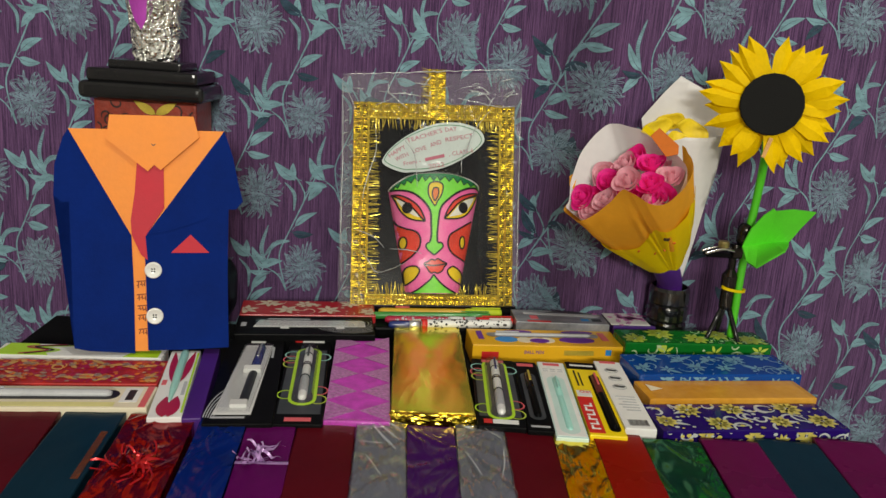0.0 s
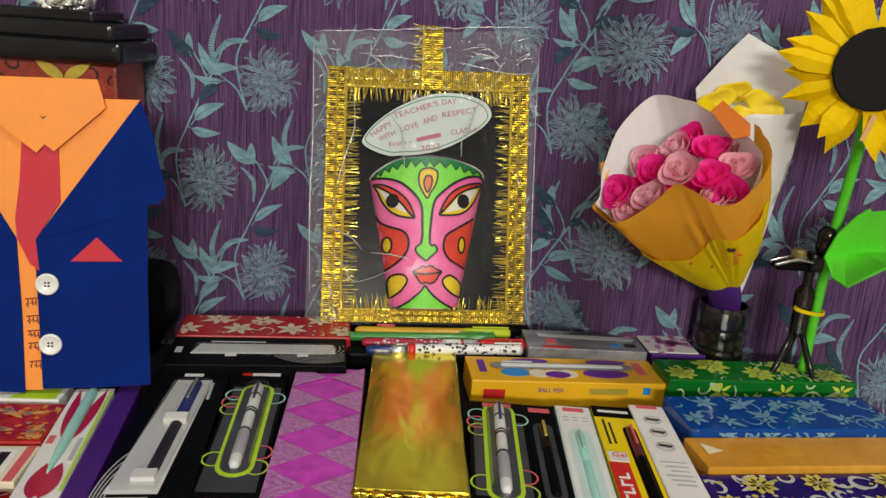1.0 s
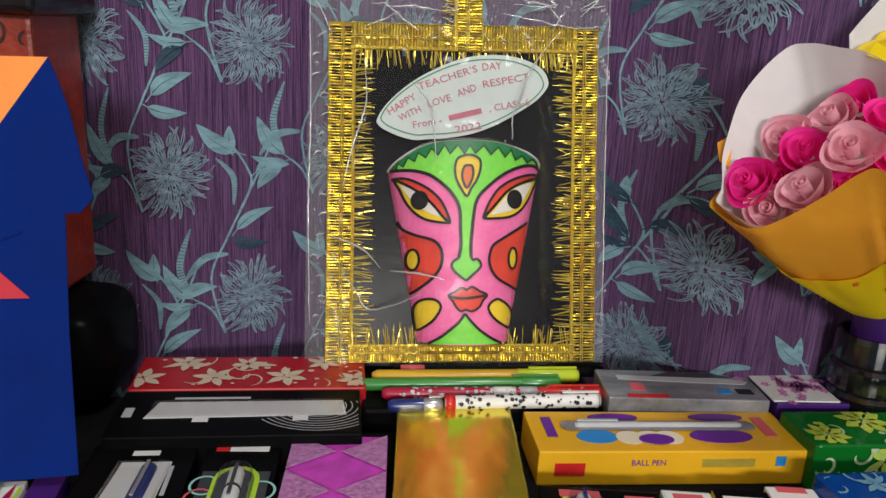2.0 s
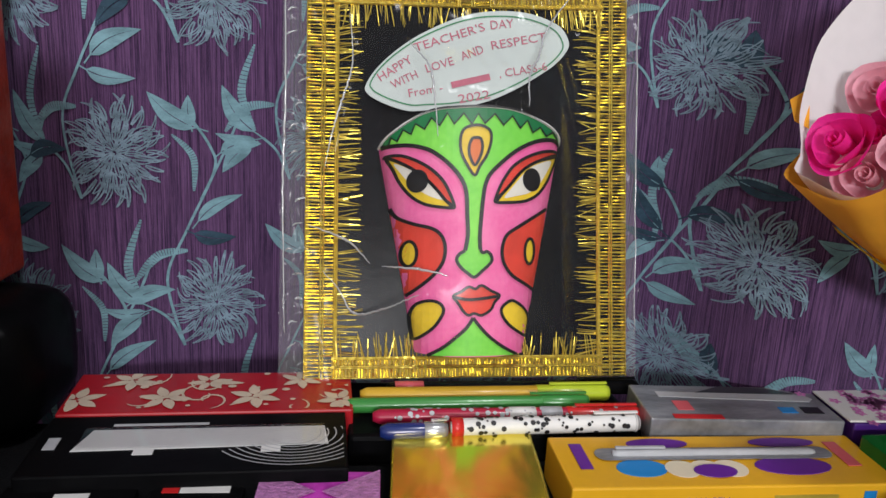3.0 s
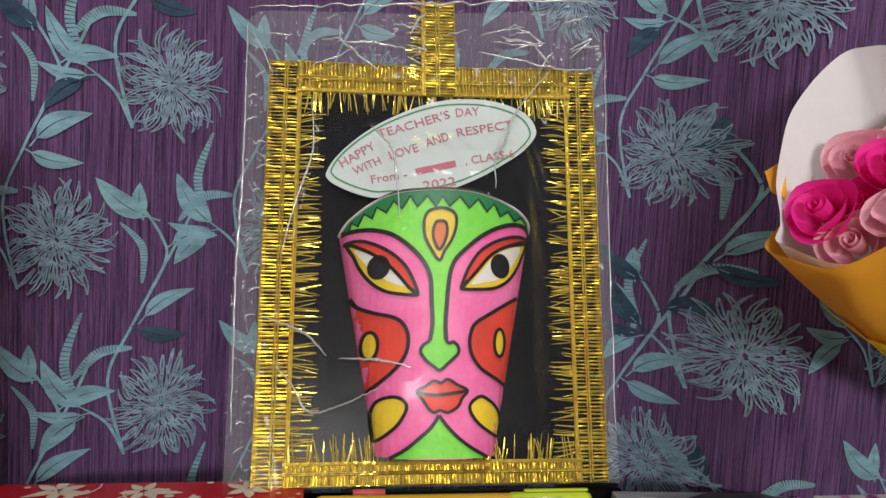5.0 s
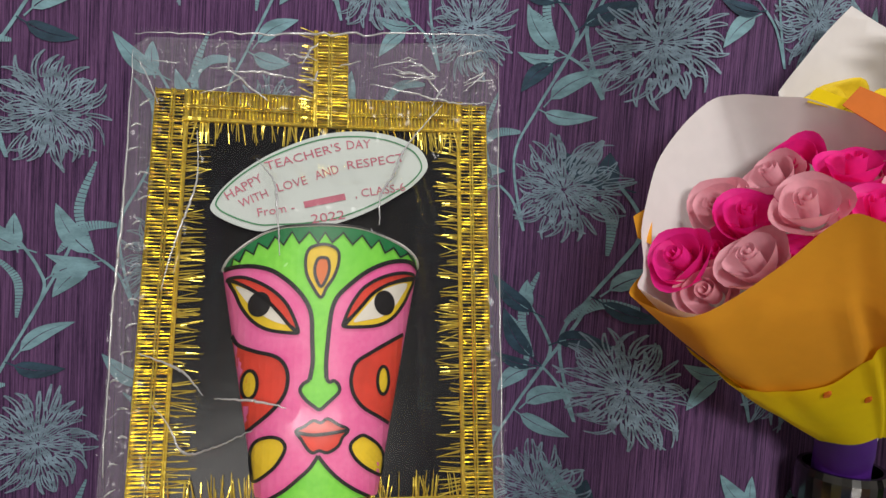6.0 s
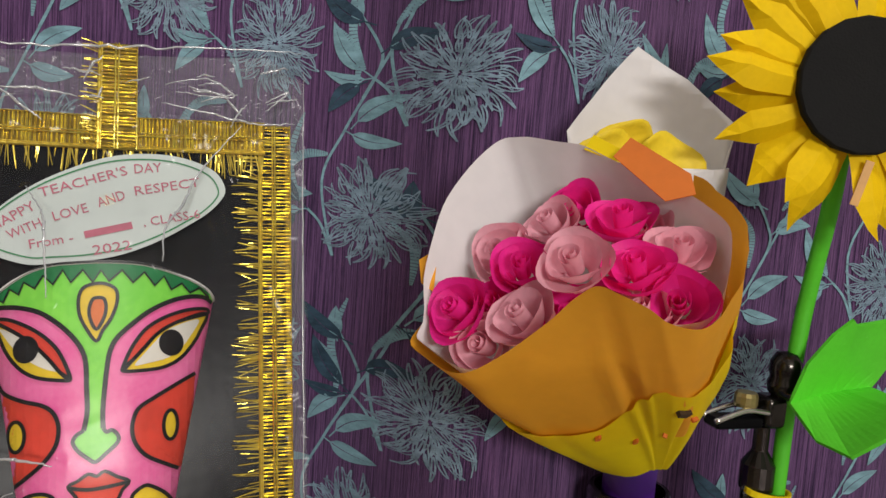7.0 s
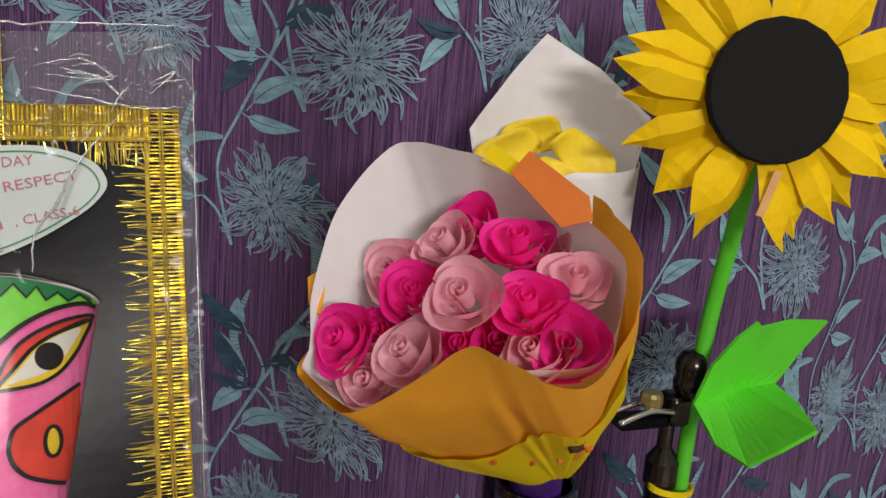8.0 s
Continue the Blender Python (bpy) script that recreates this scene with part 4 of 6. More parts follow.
floral(ob, 0.192, 0.058, h, 8, 7, 0.0140, 9, K["goldleaf"], M_SILVERPRINT, 60, 0.50, 18, None, 0.0030)
floral(ob, 0.192, h, h, 9, 7, 0.0105, 9, K["goldleaf"], M_SILVERPRINT, 24, 0.34, 8, pose(0, -0.0292, h / 2, 90, 0, 0))

# cartons beside the paper suit
ob, h = wide("pen_box", "white and lime green printed pen box", -0.335, 0.872, 0.168, 0.032, 3, 0.782, M_WHITE)
patch("lime_panel", [(-0.084, -0.015), (-0.03, -0.015), (-0.05, 0.0155), (-0.078, 0.0155)], K["lime"], ob, h)
for k in range(3):
    part("printed_stripe", stroke(smooth([(-0.060 + 0.006 * k, -0.013), (-0.035 + 0.006 * k, -0.002), (-0.058 + 0.008 * k, 0.006), (-0.02 + 0.008 * k, 0.013)], 5), 0.003), (K["crimson"], M_INK, K["lime"])[k], ob, m=pose(0, 0, h + 0.0006))
patch("lime_panel", [(0.045, -0.015), (0.08, -0.015), (0.08, 0.004), (0.055, 0.004)], K["lime"], ob, h)
ob, h = wide("gift_box", "gift box in red paisley patterned paper", -0.322, 0.819, 0.170, 0.058, 5, 0.782, K["paisley"], "gift")
floral(ob, 0.170, 0.058, h, 21, 34, 0.0032, 8, mat("rust_print", (0.72, 0.17, 0.03), 0.4, 0, 0.2, 60), K["crimson"], 190, 0.6, 60)
floral(ob, 0.170, 0.058, h + 0.0004, 22, 20, 0.0040, 7, mat("dusty_print", (0.40, 0.26, 0.20), 0.4, 0, 0.2, 60), mat("ochre_print", (0.62, 0.33, 0.10), 0.4, 0, 0.2, 60), 60, 0.6, 5)
ob, h = wide("pen_box", "cream pen box with a long window and a steel pen", -0.315, 0.762, 0.170, 0.046, 5, 0.782, K["cream"])
patch("window_tray", [(y, x) for x, y in stadium(0.004, -0.08, 0.055, 0.010)][::-1], M_INK, ob, h)
pen("pen", ob, 0.125, 0.0048, K["palegrey"], K["palegrey"], pose(0.048, 0.004, h + 0.0010, 0, 0, 90))
bars(ob, [(0.0655, 0.003, 0.016, 0.030, M_WHITE), (0.0655, 0.003, 0.007, 0.022, M_INK), (-0.015, -0.0165, 0.14, 0.008, K["paleyellow"]), (0.080, 0.0, 0.006, 0.044, K["pinkred"])], h)
ob, l, h = carton("pen_box", "white pen box printed with red leaves and a teal pen", (-0.230, 0.882), (-0.207, 0.7275), 0.030, 0.783, M_WHITE)
for p, q, w2 in (((-0.0035, -0.005), (-0.010, 0.074), 0.0085), ((0.0035, -0.005), (0.0105, 0.074), 0.0085), ((-0.002, -0.078), (-0.0035, -0.036), 0.014), ((0.003, -0.078), (0.006, -0.036), 0.013)):
    bm = bmesh.new()
    leaf(bm, p, q, w2)
    part("printed_leaf", bm, K["crimson"], ob, "dark red printed leaf", pose(0, 0, h + 0.0005 + 0.0002 * (q[0] > 0)))
bm = lathe([(0, 0), (0.0012, 0.004), (0.0034, 0.03), (0.0042, 0.06), (0.0042, 0.115), (0.0030, 0.124), (0, 0.125)], 14, None, Matrix.Rotation(math.radians(-90), 4, "X"))
part("pen", bm, K["mint"], ob, "pale teal pen", pose(0.0, -0.050, h + 0.0008), smooth=True)
bars(ob, [(-0.0105, -0.004, 0.0045, 0.011, K["pinkred"]), (0.0095, -0.018, 0.003, 0.03, K["palegrey"]), (0.0135, 0.0, 0.002, 0.14, K["lime"])], h)
ob, l, h = carton("pen_box", "slim plain purple pen box", (-0.2055, 0.894), (-0.184, 0.730), 0.017, 0.782, M_PURPLE)

# back row
ob, h = wide("gift_box", "red gift box printed with cream flowers", -0.117, 1.019, 0.164, 0.054, 6.5, 0.7912, K["redwrap"], "gift")
M_BEIGE = mat("beige_print", (0.60, 0.50, 0.38), 0.4, 0, 0.12, 60)
floral(ob, 0.164, 0.054, h, 14, 7, 0.0155, 6, M_BEIGE, M_BEIGE, 26, 0.42, 7, None, 0.0016)
ob, h = wide("pen_box", "black pen box with a white window and grey arcs", -0.113, 0.9605, 0.160, 0.062, 6.5, 0.7900, M_BLACK)
patch("window_tray", [(-0.060, -0.008), (0.070, -0.006), (0.068, 0.014), (-0.054, 0.014)], K["tray"], ob, h, "white inner tray")
for x in (-0.024, 0.040):
    patch("tray_tab", rect(x - 0.005, -0.013, x + 0.005, -0.007), K["tray"], ob, h)
part("window_pane", box(0.126, 0.021, 0.0012, 0.0004, (0.005, 0.004, h + 0.0004)), M_CLEAR, ob, "clear window")
bm = bmesh.new()
for k in range(8):
    bm = stroke([(0.052 + (0.014 + 0.0042 * k) * math.cos(a), 0.006 + (0.012 + 0.0030 * k) * math.sin(a)) for a in np.linspace(3.7, 6.6, 16)], 0.0007, bm)
part("arc_print", clip_to(bm, 0.160, 0.062), K["palegrey"], ob, "pale grey printed arcs", pose(0, 0, h + 0.0005))
bars(ob, [(-0.02, 0.019, 0.05, 0.0022, K["palegrey"]), (-0.071, 0.0, 0.006, 0.012, K["palegrey"])], h)
ob, h = wide("pen_box", "grey pen box with a silver pen picture", 0.199, 1.016, 0.118, 0.046, 2, 0.797, K["greybox"])
patch("printed_pen", [(-0.045, 0.006), (0.05, 0.002), (0.054, 0.006), (0.05, 0.011), (-0.045, 0.013)], K["palegrey"], ob, h)
patch("printed_leaf", [(-0.02, 0.012), (0.0, 0.022), (0.03, 0.020), (0.045, 0.013)], K["grey"], ob, h)
bars(ob, [(-0.034, -0.006, 0.010, 0.012, K["pinkred"]), (0.030, -0.010, 0.010, 0.007, K["skyblue"]), (0.045, -0.010, 0.012, 0.008, M_INK), (-0.03, -0.0205, 0.03, 0.005, K["red"])], h)
ob = thing("greeting_card", "small white card with a pink flower print", "card", pose(0.283, 1.018, 0.798, 0, 0, 3), GIFTS)
part("sheet", box(0.050, 0.050, 0.0012, 0.0003), M_WHITE, ob)
bm = bmesh.new()
rng = random.Random(5)
for k in range(44):
    blossom(bm, rng.gauss(0, 0.010), rng.gauss(0, 0.009), 0.0040, 5, rng.uniform(0, 6), 0.6)
tagged(part("flower_print", bm, mat("orchid_print", (0.66, 0.20, 0.52), 0.5, 0, 0.2, 60), ob, m=pose(0, 0, 0.0015)), kind="stuff")
ob, h = wide("pen_box", "plain purple cardboard pen box", 0.292, 1.018, 0.062, 0.050, 3, 0.7975, M_PURPLE)


# ---- pens lying behind the gold box ----
ob = single("pen_case", box(0.176, 0.074, 0.782 - TOP - 0.001, 0.003), M_BLACK, "flat black pen case under loose pens", "case", pose(0.050, 1.031, TOP + 0.001, 0, 0, 5.5))
M_LIME = mat("lime_plastic", (0.50, 0.62, 0.03), 0.3, 0, 0.08, 30, coat=0.4)
M_YEL = mat("yellow_plastic", (0.66, 0.40, 0.03), 0.3, 0, 0.08, 30, coat=0.4)
M_GRN = mat("green_plastic", (0.05, 0.26, 0.05), 0.3, 0, 0.08, 30, coat=0.4)
M_REDP = mat("red_plastic", (0.60, 0.02, 0.02), 0.28, 0, 0.08, 30, coat=0.4)


def loose_pen(label, start, end, z, r, body, cap, clip=None, frac=0.3, spots=None, bands=()):
    dx, dy = end[0] - start[0], end[1] - start[1]
    L0 = math.hypot(dx, dy)
    ob = thing("pen", label, "pen", pose(start[0], start[1], z, 0, 0, math.degrees(math.atan2(-dx, dy))), "loose pens")
    pen("barrel", ob, L0, r, body, cap, Matrix(), clip=clip, frac=frac)
    turn = Matrix.Rotation(math.radians(-90), 4, "X")
    for at0, at1, material in bands:
        part("band", lathe([(r * 0.93, at0 * L0), (r * 1.01, at0 * L0), (r * 1.01, at1 * L0), (r * 0.93, at1 * L0)], 14, None, turn), material, ob, smooth=True)
    if spots:
        bm = bmesh.new()
        rng = random.Random(7)
        for k in range(150):
            a, y, q = rng.uniform(0, 2 * math.pi), rng.uniform(0.08, 0.95) * L0, rng.choice((0.0007, 0.0012, 0.0016))
            ctr = Vector((1.02 * r * math.cos(a), y, 1.02 * r * math.sin(a)))
            e1, e2 = Vector((-math.sin(a), 0, math.cos(a))), Vector((0, 1, 0))
            bm.faces.new([bm.verts.new(ctr + q * (math.cos(t) * e1 + math.sin(t) * e2) - Vector((math.cos(a), 0, math.sin(a))) * q * q * 0.5 / r * abs(math.cos(t))) for t in np.linspace(0, 2 * math.pi, 9)[:-1]])
        tagged(part("spot_print", bm, spots, ob), kind="stuff")
    return ob


Z0 = 0.783
loose_pen("black ball pen with a red band", (-0.014, 1.037), (0.150, 1.054), Z0 + 0.005, 0.0050, M_BLACK, M_BLACK, frac=0.35, bands=((0.03, 0.14, K["pinkred"]),))
loose_pen("yellow felt pen with a lime cap", (-0.030, 1.024), (0.128, 1.041), Z0 + 0.006, 0.0056, M_YEL, M_LIME, frac=0.3)
loose_pen("bright green ball pen", (-0.038, 1.011), (0.112, 1.028), Z0 + 0.0055, 0.0050, M_GRN, M_GRN, frac=0.2)
loose_pen("red gel pen with a pale dotted barrel and red cap", (-0.021, 0.998), (0.140, 1.014), Z0 + 0.0055, 0.0048, K["crimson"], M_REDP, frac=0.28, spots=K["palegrey"], bands=((0.50, 0.60, M_WHITE), (0.62, 0.70, K["palegrey"])))
loose_pen("white pen with black spots", (0.024, 0.986), (0.136, 1.000), Z0 + 0.0065, 0.0056, M_WHITE, M_WHITE, frac=0.02, spots=M_INK, bands=((0.0, 0.06, K["red"]),))
loose_pen("navy blue gel pen with silver print", (-0.016, 0.980), (0.022, 0.985), Z0 + 0.0055, 0.0052, K["navy"], K["silver"], frac=0.35)


# ---- the framed cup in its clear bag ----
X = Vector((0.212, 0.018, 0.003)).normalized()
UP = Vector((-0.012, 0.078, 0.239))
UP = (UP - X * UP.dot(X)).normalized()
OUT = X.cross(UP)
FW, FH = 0.212, 0.266
M = Matrix((X, UP, OUT)).transposed().to_4x4()
M.translation = Vector((0.038, 1.0505, 0.7915))
picture = thing("framed_cup_picture", "painted half cup on black card with gold tinsel border", "picture", M)
bm = bmesh.new()
bmesh.ops.create_grid(bm, x_segments=24, y_segments=28, size=0.5)
bend(bm, lambda x, y, _: (x * (FW - 0.006), (y + 0.5) * (FH - 0.004) + 0.001, -0.0015))
board = part("backing_board", bm, M_GLOSSCARD, picture, "glossy black card")
sol = board.modifiers.new("thickness", "SOLIDIFY")
sol.thickness, sol.offset = 0.0025, -1


def gold_ribbon(x0, y0, x1, y1, width, rng, inward, z, fringe=0.014):
    """Woven gold ribbon between two places: cross bars over gauze, cords along it, loose tinsel on its inner side."""
    dx, dy = x1 - x0, y1 - y0
    L0 = math.hypot(dx, dy)
    ux, uy = dx / L0, dy / L0
    nx, ny = inward
    bm = bmesh.new()
    n = int(L0 / 0.0023)
    for k in range(n):
        t = (k + 0.5) / n * L0
        lean, lift, hw2 = rng.uniform(-0.00015, 0.00015), rng.uniform(0, 0.0004), 0.00068 * rng.uniform(0.7, 1.25)
        rows = []
        for j in range(5):
            s = (j / 4 - 0.5) * width
            c = Vector((x0 + ux * (t + lean * j) + nx * s, y0 + uy * (t + lean * j) + ny * s, z + 0.0008 + lift + 0.0003 * math.sin(j * 2.1 + k)))
            w = Vector((ux, uy, 0)) * hw2
            rows.append((bm.verts.new(c - w), bm.verts.new(c + Vector((0, 0, 0.0006))), bm.verts.new(c + w)))
        for p, q in zip(rows, rows[1:]):
            bm.faces.new((p[0], p[1], q[1], q[0]))
            bm.faces.new((p[1], p[2], q[2], q[1]))
    ob = tagged(part("gold_ribbon", bm, M_TINSEL, picture, "woven gold tinsel ribbon"), kind="stuff")
    for s, r in ((-0.49, 0.0004), (-0.02, 0.0006), (0.06, 0.0006), (0.40, 0.0006), (0.46, 0.0009)):
        pts = [(x0 + ux * t + nx * s * width, y0 + uy * t + ny * s * width, z + 0.0016 + 0.0003 * math.sin(t * 1160 + 9 * s) + rng.uniform(0, 0.0002)) for t in np.linspace(0, L0, int(L0 / 0.0018))]
        part("gold_cord", tube(pts, r, 5), M_FRINGE if s > 0.3 else M_TINSEL, ob)
    bm = bmesh.new()
    for k in range(int(L0 / 0.0015)):
        t = rng.uniform(0, L0)
        ln = fringe * rng.choice((0.5, 0.9, 1.0, 1.05, 1.1)) * rng.uniform(0.8, 1.1)
        a = rng.gauss(0, 0.13)
        base = Vector((x0 + ux * t + nx * width * 0.5, y0 + uy * t + ny * width * 0.5, z + 0.001))
        d = Vector((nx * math.cos(a) + ux * math.sin(a), ny * math.cos(a) + uy * math.sin(a), rng.uniform(0.0, 0.35)))
        w = Vector((ux, uy, rng.uniform(-0.5, 0.5))) * rng.uniform(0.0002, 0.0004)
        mid, tip = base + d * ln * 0.5 + Vector((0, 0, 0.0006)), base + d * ln
        vs = [bm.verts.new(p) for p in (base - w, base + w, mid + w, mid - w, tip + w * 0.5, tip - w * 0.5)]
        bm.faces.new((vs[0], vs[1], vs[2], vs[3]))
        bm.faces.new((vs[3], vs[2], vs[4], vs[5]))
    tagged(part("tinsel_fringe", bm, M_FRINGE, ob, "loose gold tinsel strands"), kind="stuff")
    bm = bmesh.new()
    cuts = int(L0 / 0.01) + 2
    rows = [[bm.verts.new((x0 + dx * k / cuts + nx * s * width, y0 + dy * k / cuts + ny * s * width, z + 0.0005)) for s in (-0.5, 0.5)] for k in range(cuts + 1)]
    for (p, q), (e, f) in zip(rows, rows[1:]):
        bm.faces.new((p, q, f, e))
    part("ribbon_base", bm, M_RIBBONBASE, ob)
    return ob


rng = random.Random(21)
gold_ribbon(-FW / 2 + 0.0110, 0.0, -FW / 2 + 0.0110, FH, 0.0210, rng, (1, 0), 0.0)
gold_ribbon(FW / 2 - 0.0100, 0.0, FW / 2 - 0.0100, FH - 0.002, 0.0200, rng, (-1, 0), 0.0)
gold_ribbon(-FW / 2 + 0.018, FH - 0.0115, FW / 2 - 0.016, FH - 0.0115, 0.021, rng, (0, -1), 0.0012)
gold_ribbon(-FW / 2 + 0.018, 0.0075, FW / 2 - 0.016, 0.0075, 0.0135, rng, (0, 1), 0.0012)
gold_ribbon(0.0035, FH - 0.022, 0.003, FH + 0.046, 0.0225, rng, (-1, 0), 0.0026, 0.009)

# painted half cup: outlines in millimetres across and up the board
CUP_X = -0.0003


def half_width(y):
    return 0.0355 + (y - 0.0185) * 0.1798


def belly(x, y, lift=0.0):
    """How far the half cup stands off the board."""
    hw = half_width(y)
    u = min(1.0, abs((x - CUP_X) / hw))
    return 0.0015 + 0.76 * hw * math.sqrt(max(0.0, 1 - u * u)) + lift


def on_cup(p):
    x, y = p[0] / 1000, p[1] / 1000
    hw = half_width(y) * 0.999
    return (max(CUP_X - hw, min(CUP_X + hw, x)), y)


def painted(name, outline, material, layer, n=5, rough=True):
    bm = fill([on_cup(p) for p in (smooth(outline, n, True) if rough else outline)], step=0.004)
    return part(name, bend(bm, lambda x, y, _: (x, y, belly(x, y, 0.00030 * layer))), material, cup)


def inked(lines, width=2.2, layer=5, closed=False, n=8):
    bm = None
    for pts in lines:
        bm = stroke([on_cup(p) for p in smooth(pts, n, closed)], width / 1000, bm, closed=closed)
    return part("ink_line", bend(bm, lambda x, y, _: (x, y, belly(x, y, 0.00030 * layer))), M_INK, cup)


RIM = [(-58.9, 147.7), (-55.3, 151.6), (-49.1, 155.6), (-41.4, 160.0), (-34.3, 163.3), (-24.3, 165.7), (-13.3, 166.4), (-3.7, 166.8), (7.8, 166.8), (18.8, 166.2), (28.8, 164.3), (38.5, 161.7), (47.1, 159.0), (55.1, 155.5), (59.2, 152.0)]
side = [1000 * half_width(y / 1000) for y in range(140, 15, -10)]
outline = RIM + [(-0.3 + w, y) for w, y in zip(side, range(140, 15, -10))] + [(34, 17), (13.7, 15.8), (-15, 15.7), (-35.2, 17.4)] + [(-0.3 - w, y) for w, y in zip(side[::-1], range(20, 145, 10))]
cup = part("half_cup", bend(fill([on_cup(p) for p in outline], step=0.004), lambda x, y, _: (x, y, belly(x, y))), PAINT["pink"], picture, "half paper cup painted bright pink")
part("rim", tube([(*on_cup(p), belly(*on_cup(p)) + 0.0006) for p in smooth(RIM, 5)], 0.0009, 6), M_WHITE, cup, "white paper rim")
NOSE_L = [(-57.6, 146.5), (-48.9, 145.9), (-39.5, 144.6), (-30.1, 141.5), (-22.2, 136.2), (-15.8, 130.3), (-11.0, 124.2), (-8.3, 118.5), (-7.2, 112.2), (-6.8, 102.7), (-6.2, 90.1), (-7.6, 80.7)]
NOSE_M = [(-7.6, 80.7), (-11.1, 78.5), (-12.6, 75.0), (-10.0, 70.6), (-5.2, 66.6), (-1.6, 64.7), (2.8, 68.2), (8.6, 73.9), (8.6, 77.7), (5.9, 80.2), (3.3, 79.5), (1.6, 81.4)]
NOSE_R = [(1.6, 81.4), (1.2, 90.2), (1.9, 102.8), (2.7, 112.3), (3.9, 120.3), (6.8, 126.8), (13.4, 133.6), (22.0, 140.7), (31.1, 146.0), (40.9, 149.7), (50.9, 151.3), (57.5, 149.5)]
ZIG = [(-58.0, 148.0), (-53.6, 146.5), (-52.1, 151.2), (-48.6, 148.4), (-45.3, 154.8), (-40.6, 151.5), (-38.2, 157.6), (-32.8, 153.9), (-28.9, 160.3), (-24.1, 155.5), (-19.6, 162.7), (-15.6, 156.2), (-10.0, 162.6), (-5.1, 156.2), (-1.3, 162.4), (2.7, 156.7), (8.9, 162.6), (14.4, 156.2), (19.9, 161.9), (25.4, 155.1), (30.0, 160.3), (34.0, 153.4), (39.4, 157.2), (44.1, 152.6), (49.5, 156.0), (55.5, 151.6)]
painted("green_band", RIM + NOSE_R[::-1] + NOSE_M[::-1][1:-1] + NOSE_L[::-1], PAINT["green"], 1, rough=False)
painted("zigzag_band", RIM[1:-1] + ZIG[::-1], PAINT["darkgreen"], 2, rough=False)
TEAR = [(-2.7, 125.9), (-7.3, 131.9), (-10.9, 139.2), (-11.7, 147.2), (-9.9, 152.9), (-5.1, 155.2), (0.7, 155.4), (6.1, 152.4), (6.8, 146.0), (4.3, 137.9), (0.2, 131.4)]
HEART = [(-2.8, 131.9), (-5.8, 137.0), (-6.5, 142.4), (-5.0, 147.2), (-2.4, 148.2), (0.6, 147.4), (1.6, 142.6), (0.4, 137.1)]
painted("teardrop", TEAR, PAINT["yellow"], 2)
painted("teardrop_heart", HEART, PAINT["orange"], 3)
HALVES = (
    dict(lid=[(-55.9, 140.5), (-47.1, 139.7), (-39.3, 136.6), (-31.4, 132.0), (-25.1, 126.8), (-20.3, 120.9), (-16.1, 112.2), (-14.7, 106.8), (-19.5, 110.7), (-24.9, 117.3), (-31.2, 124.0), (-37.6, 129.3), (-44.8, 134.2), (-51.8, 138.3)],
         almond=[(-54.3, 139.2), (-44.8, 134.2), (-37.6, 129.3), (-31.2, 124.0), (-24.9, 117.3), (-19.5, 110.7), (-14.7, 106.5), (-27.8, 107.9), (-35.6, 111.0), (-41.9, 116.4), (-47.0, 123.7), (-50.6, 131.6)],
         inner=[(-50.1, 135.3), (-42.3, 131.5), (-34.4, 126.2), (-26.5, 118.3), (-20.1, 111.4), (-27.0, 112.9), (-34.2, 116.9), (-40.5, 122.0), (-45.9, 128.6)], dot=(-36.5, 123.3, 6.4, 7.0),
         cheek=[(-51.9, 108.5), (-47.6, 102.1), (-38.3, 97.5), (-27.5, 94.3), (-22.2, 90.3), (-19.6, 83.9), (-20.0, 76.1), (-23.0, 69.8), (-28.3, 63.7), (-35.7, 57.6), (-41.7, 53.2)], spot=(-40.6, 79.3, 4.6, 7.7),
         low=[(-37.1, 25.9), (-38.7, 35.3), (-38.8, 42.7), (-35.5, 48.1), (-28.6, 50.2), (-22.5, 48.9), (-19.7, 44.5), (-22.3, 38.0), (-27.6, 31.7)]),
    dict(lid=[(54.7, 145.1), (43.2, 143.2), (31.2, 138.6), (22.1, 132.7), (17.0, 126.4), (13.0, 119.1), (10.1, 110.4), (15.4, 116.1), (20.5, 121.9), (25.8, 128.2), (31.3, 132.7), (39.1, 136.9), (53.6, 142.3)],
         almond=[(54.3, 142.6), (39.1, 136.9), (31.3, 132.7), (25.8, 128.2), (20.5, 121.9), (15.4, 116.1), (10.1, 110.4), (22.5, 110.5), (31.8, 112.3), (39.8, 117.0), (46.4, 124.9), (50.7, 132.7)],
         inner=[(49.6, 138.6), (38.0, 134.7), (30.2, 130.0), (23.8, 122.2), (16.1, 113.2), (23.2, 114.4), (31.7, 116.5), (38.8, 121.1), (45.1, 129.5)], dot=(34.6, 125.0, 6.6, 7.1),
         cheek=[(48.4, 109.0), (38.1, 103.0), (26.4, 96.0), (18.6, 90.7), (15.9, 84.3), (15.7, 77.9), (17.9, 71.6), (23.4, 65.5), (33.3, 60.4), (40.2, 57.1)], spot=(35.1, 81.2, 3.7, 7.8),
         low=[(36.9, 28.2), (37.4, 38.4), (33.2, 44.9), (26.0, 49.6), (21.9, 50.2), (16.9, 46.7), (16.3, 42.6), (20.3, 36.6), (28.1, 31.1)]))
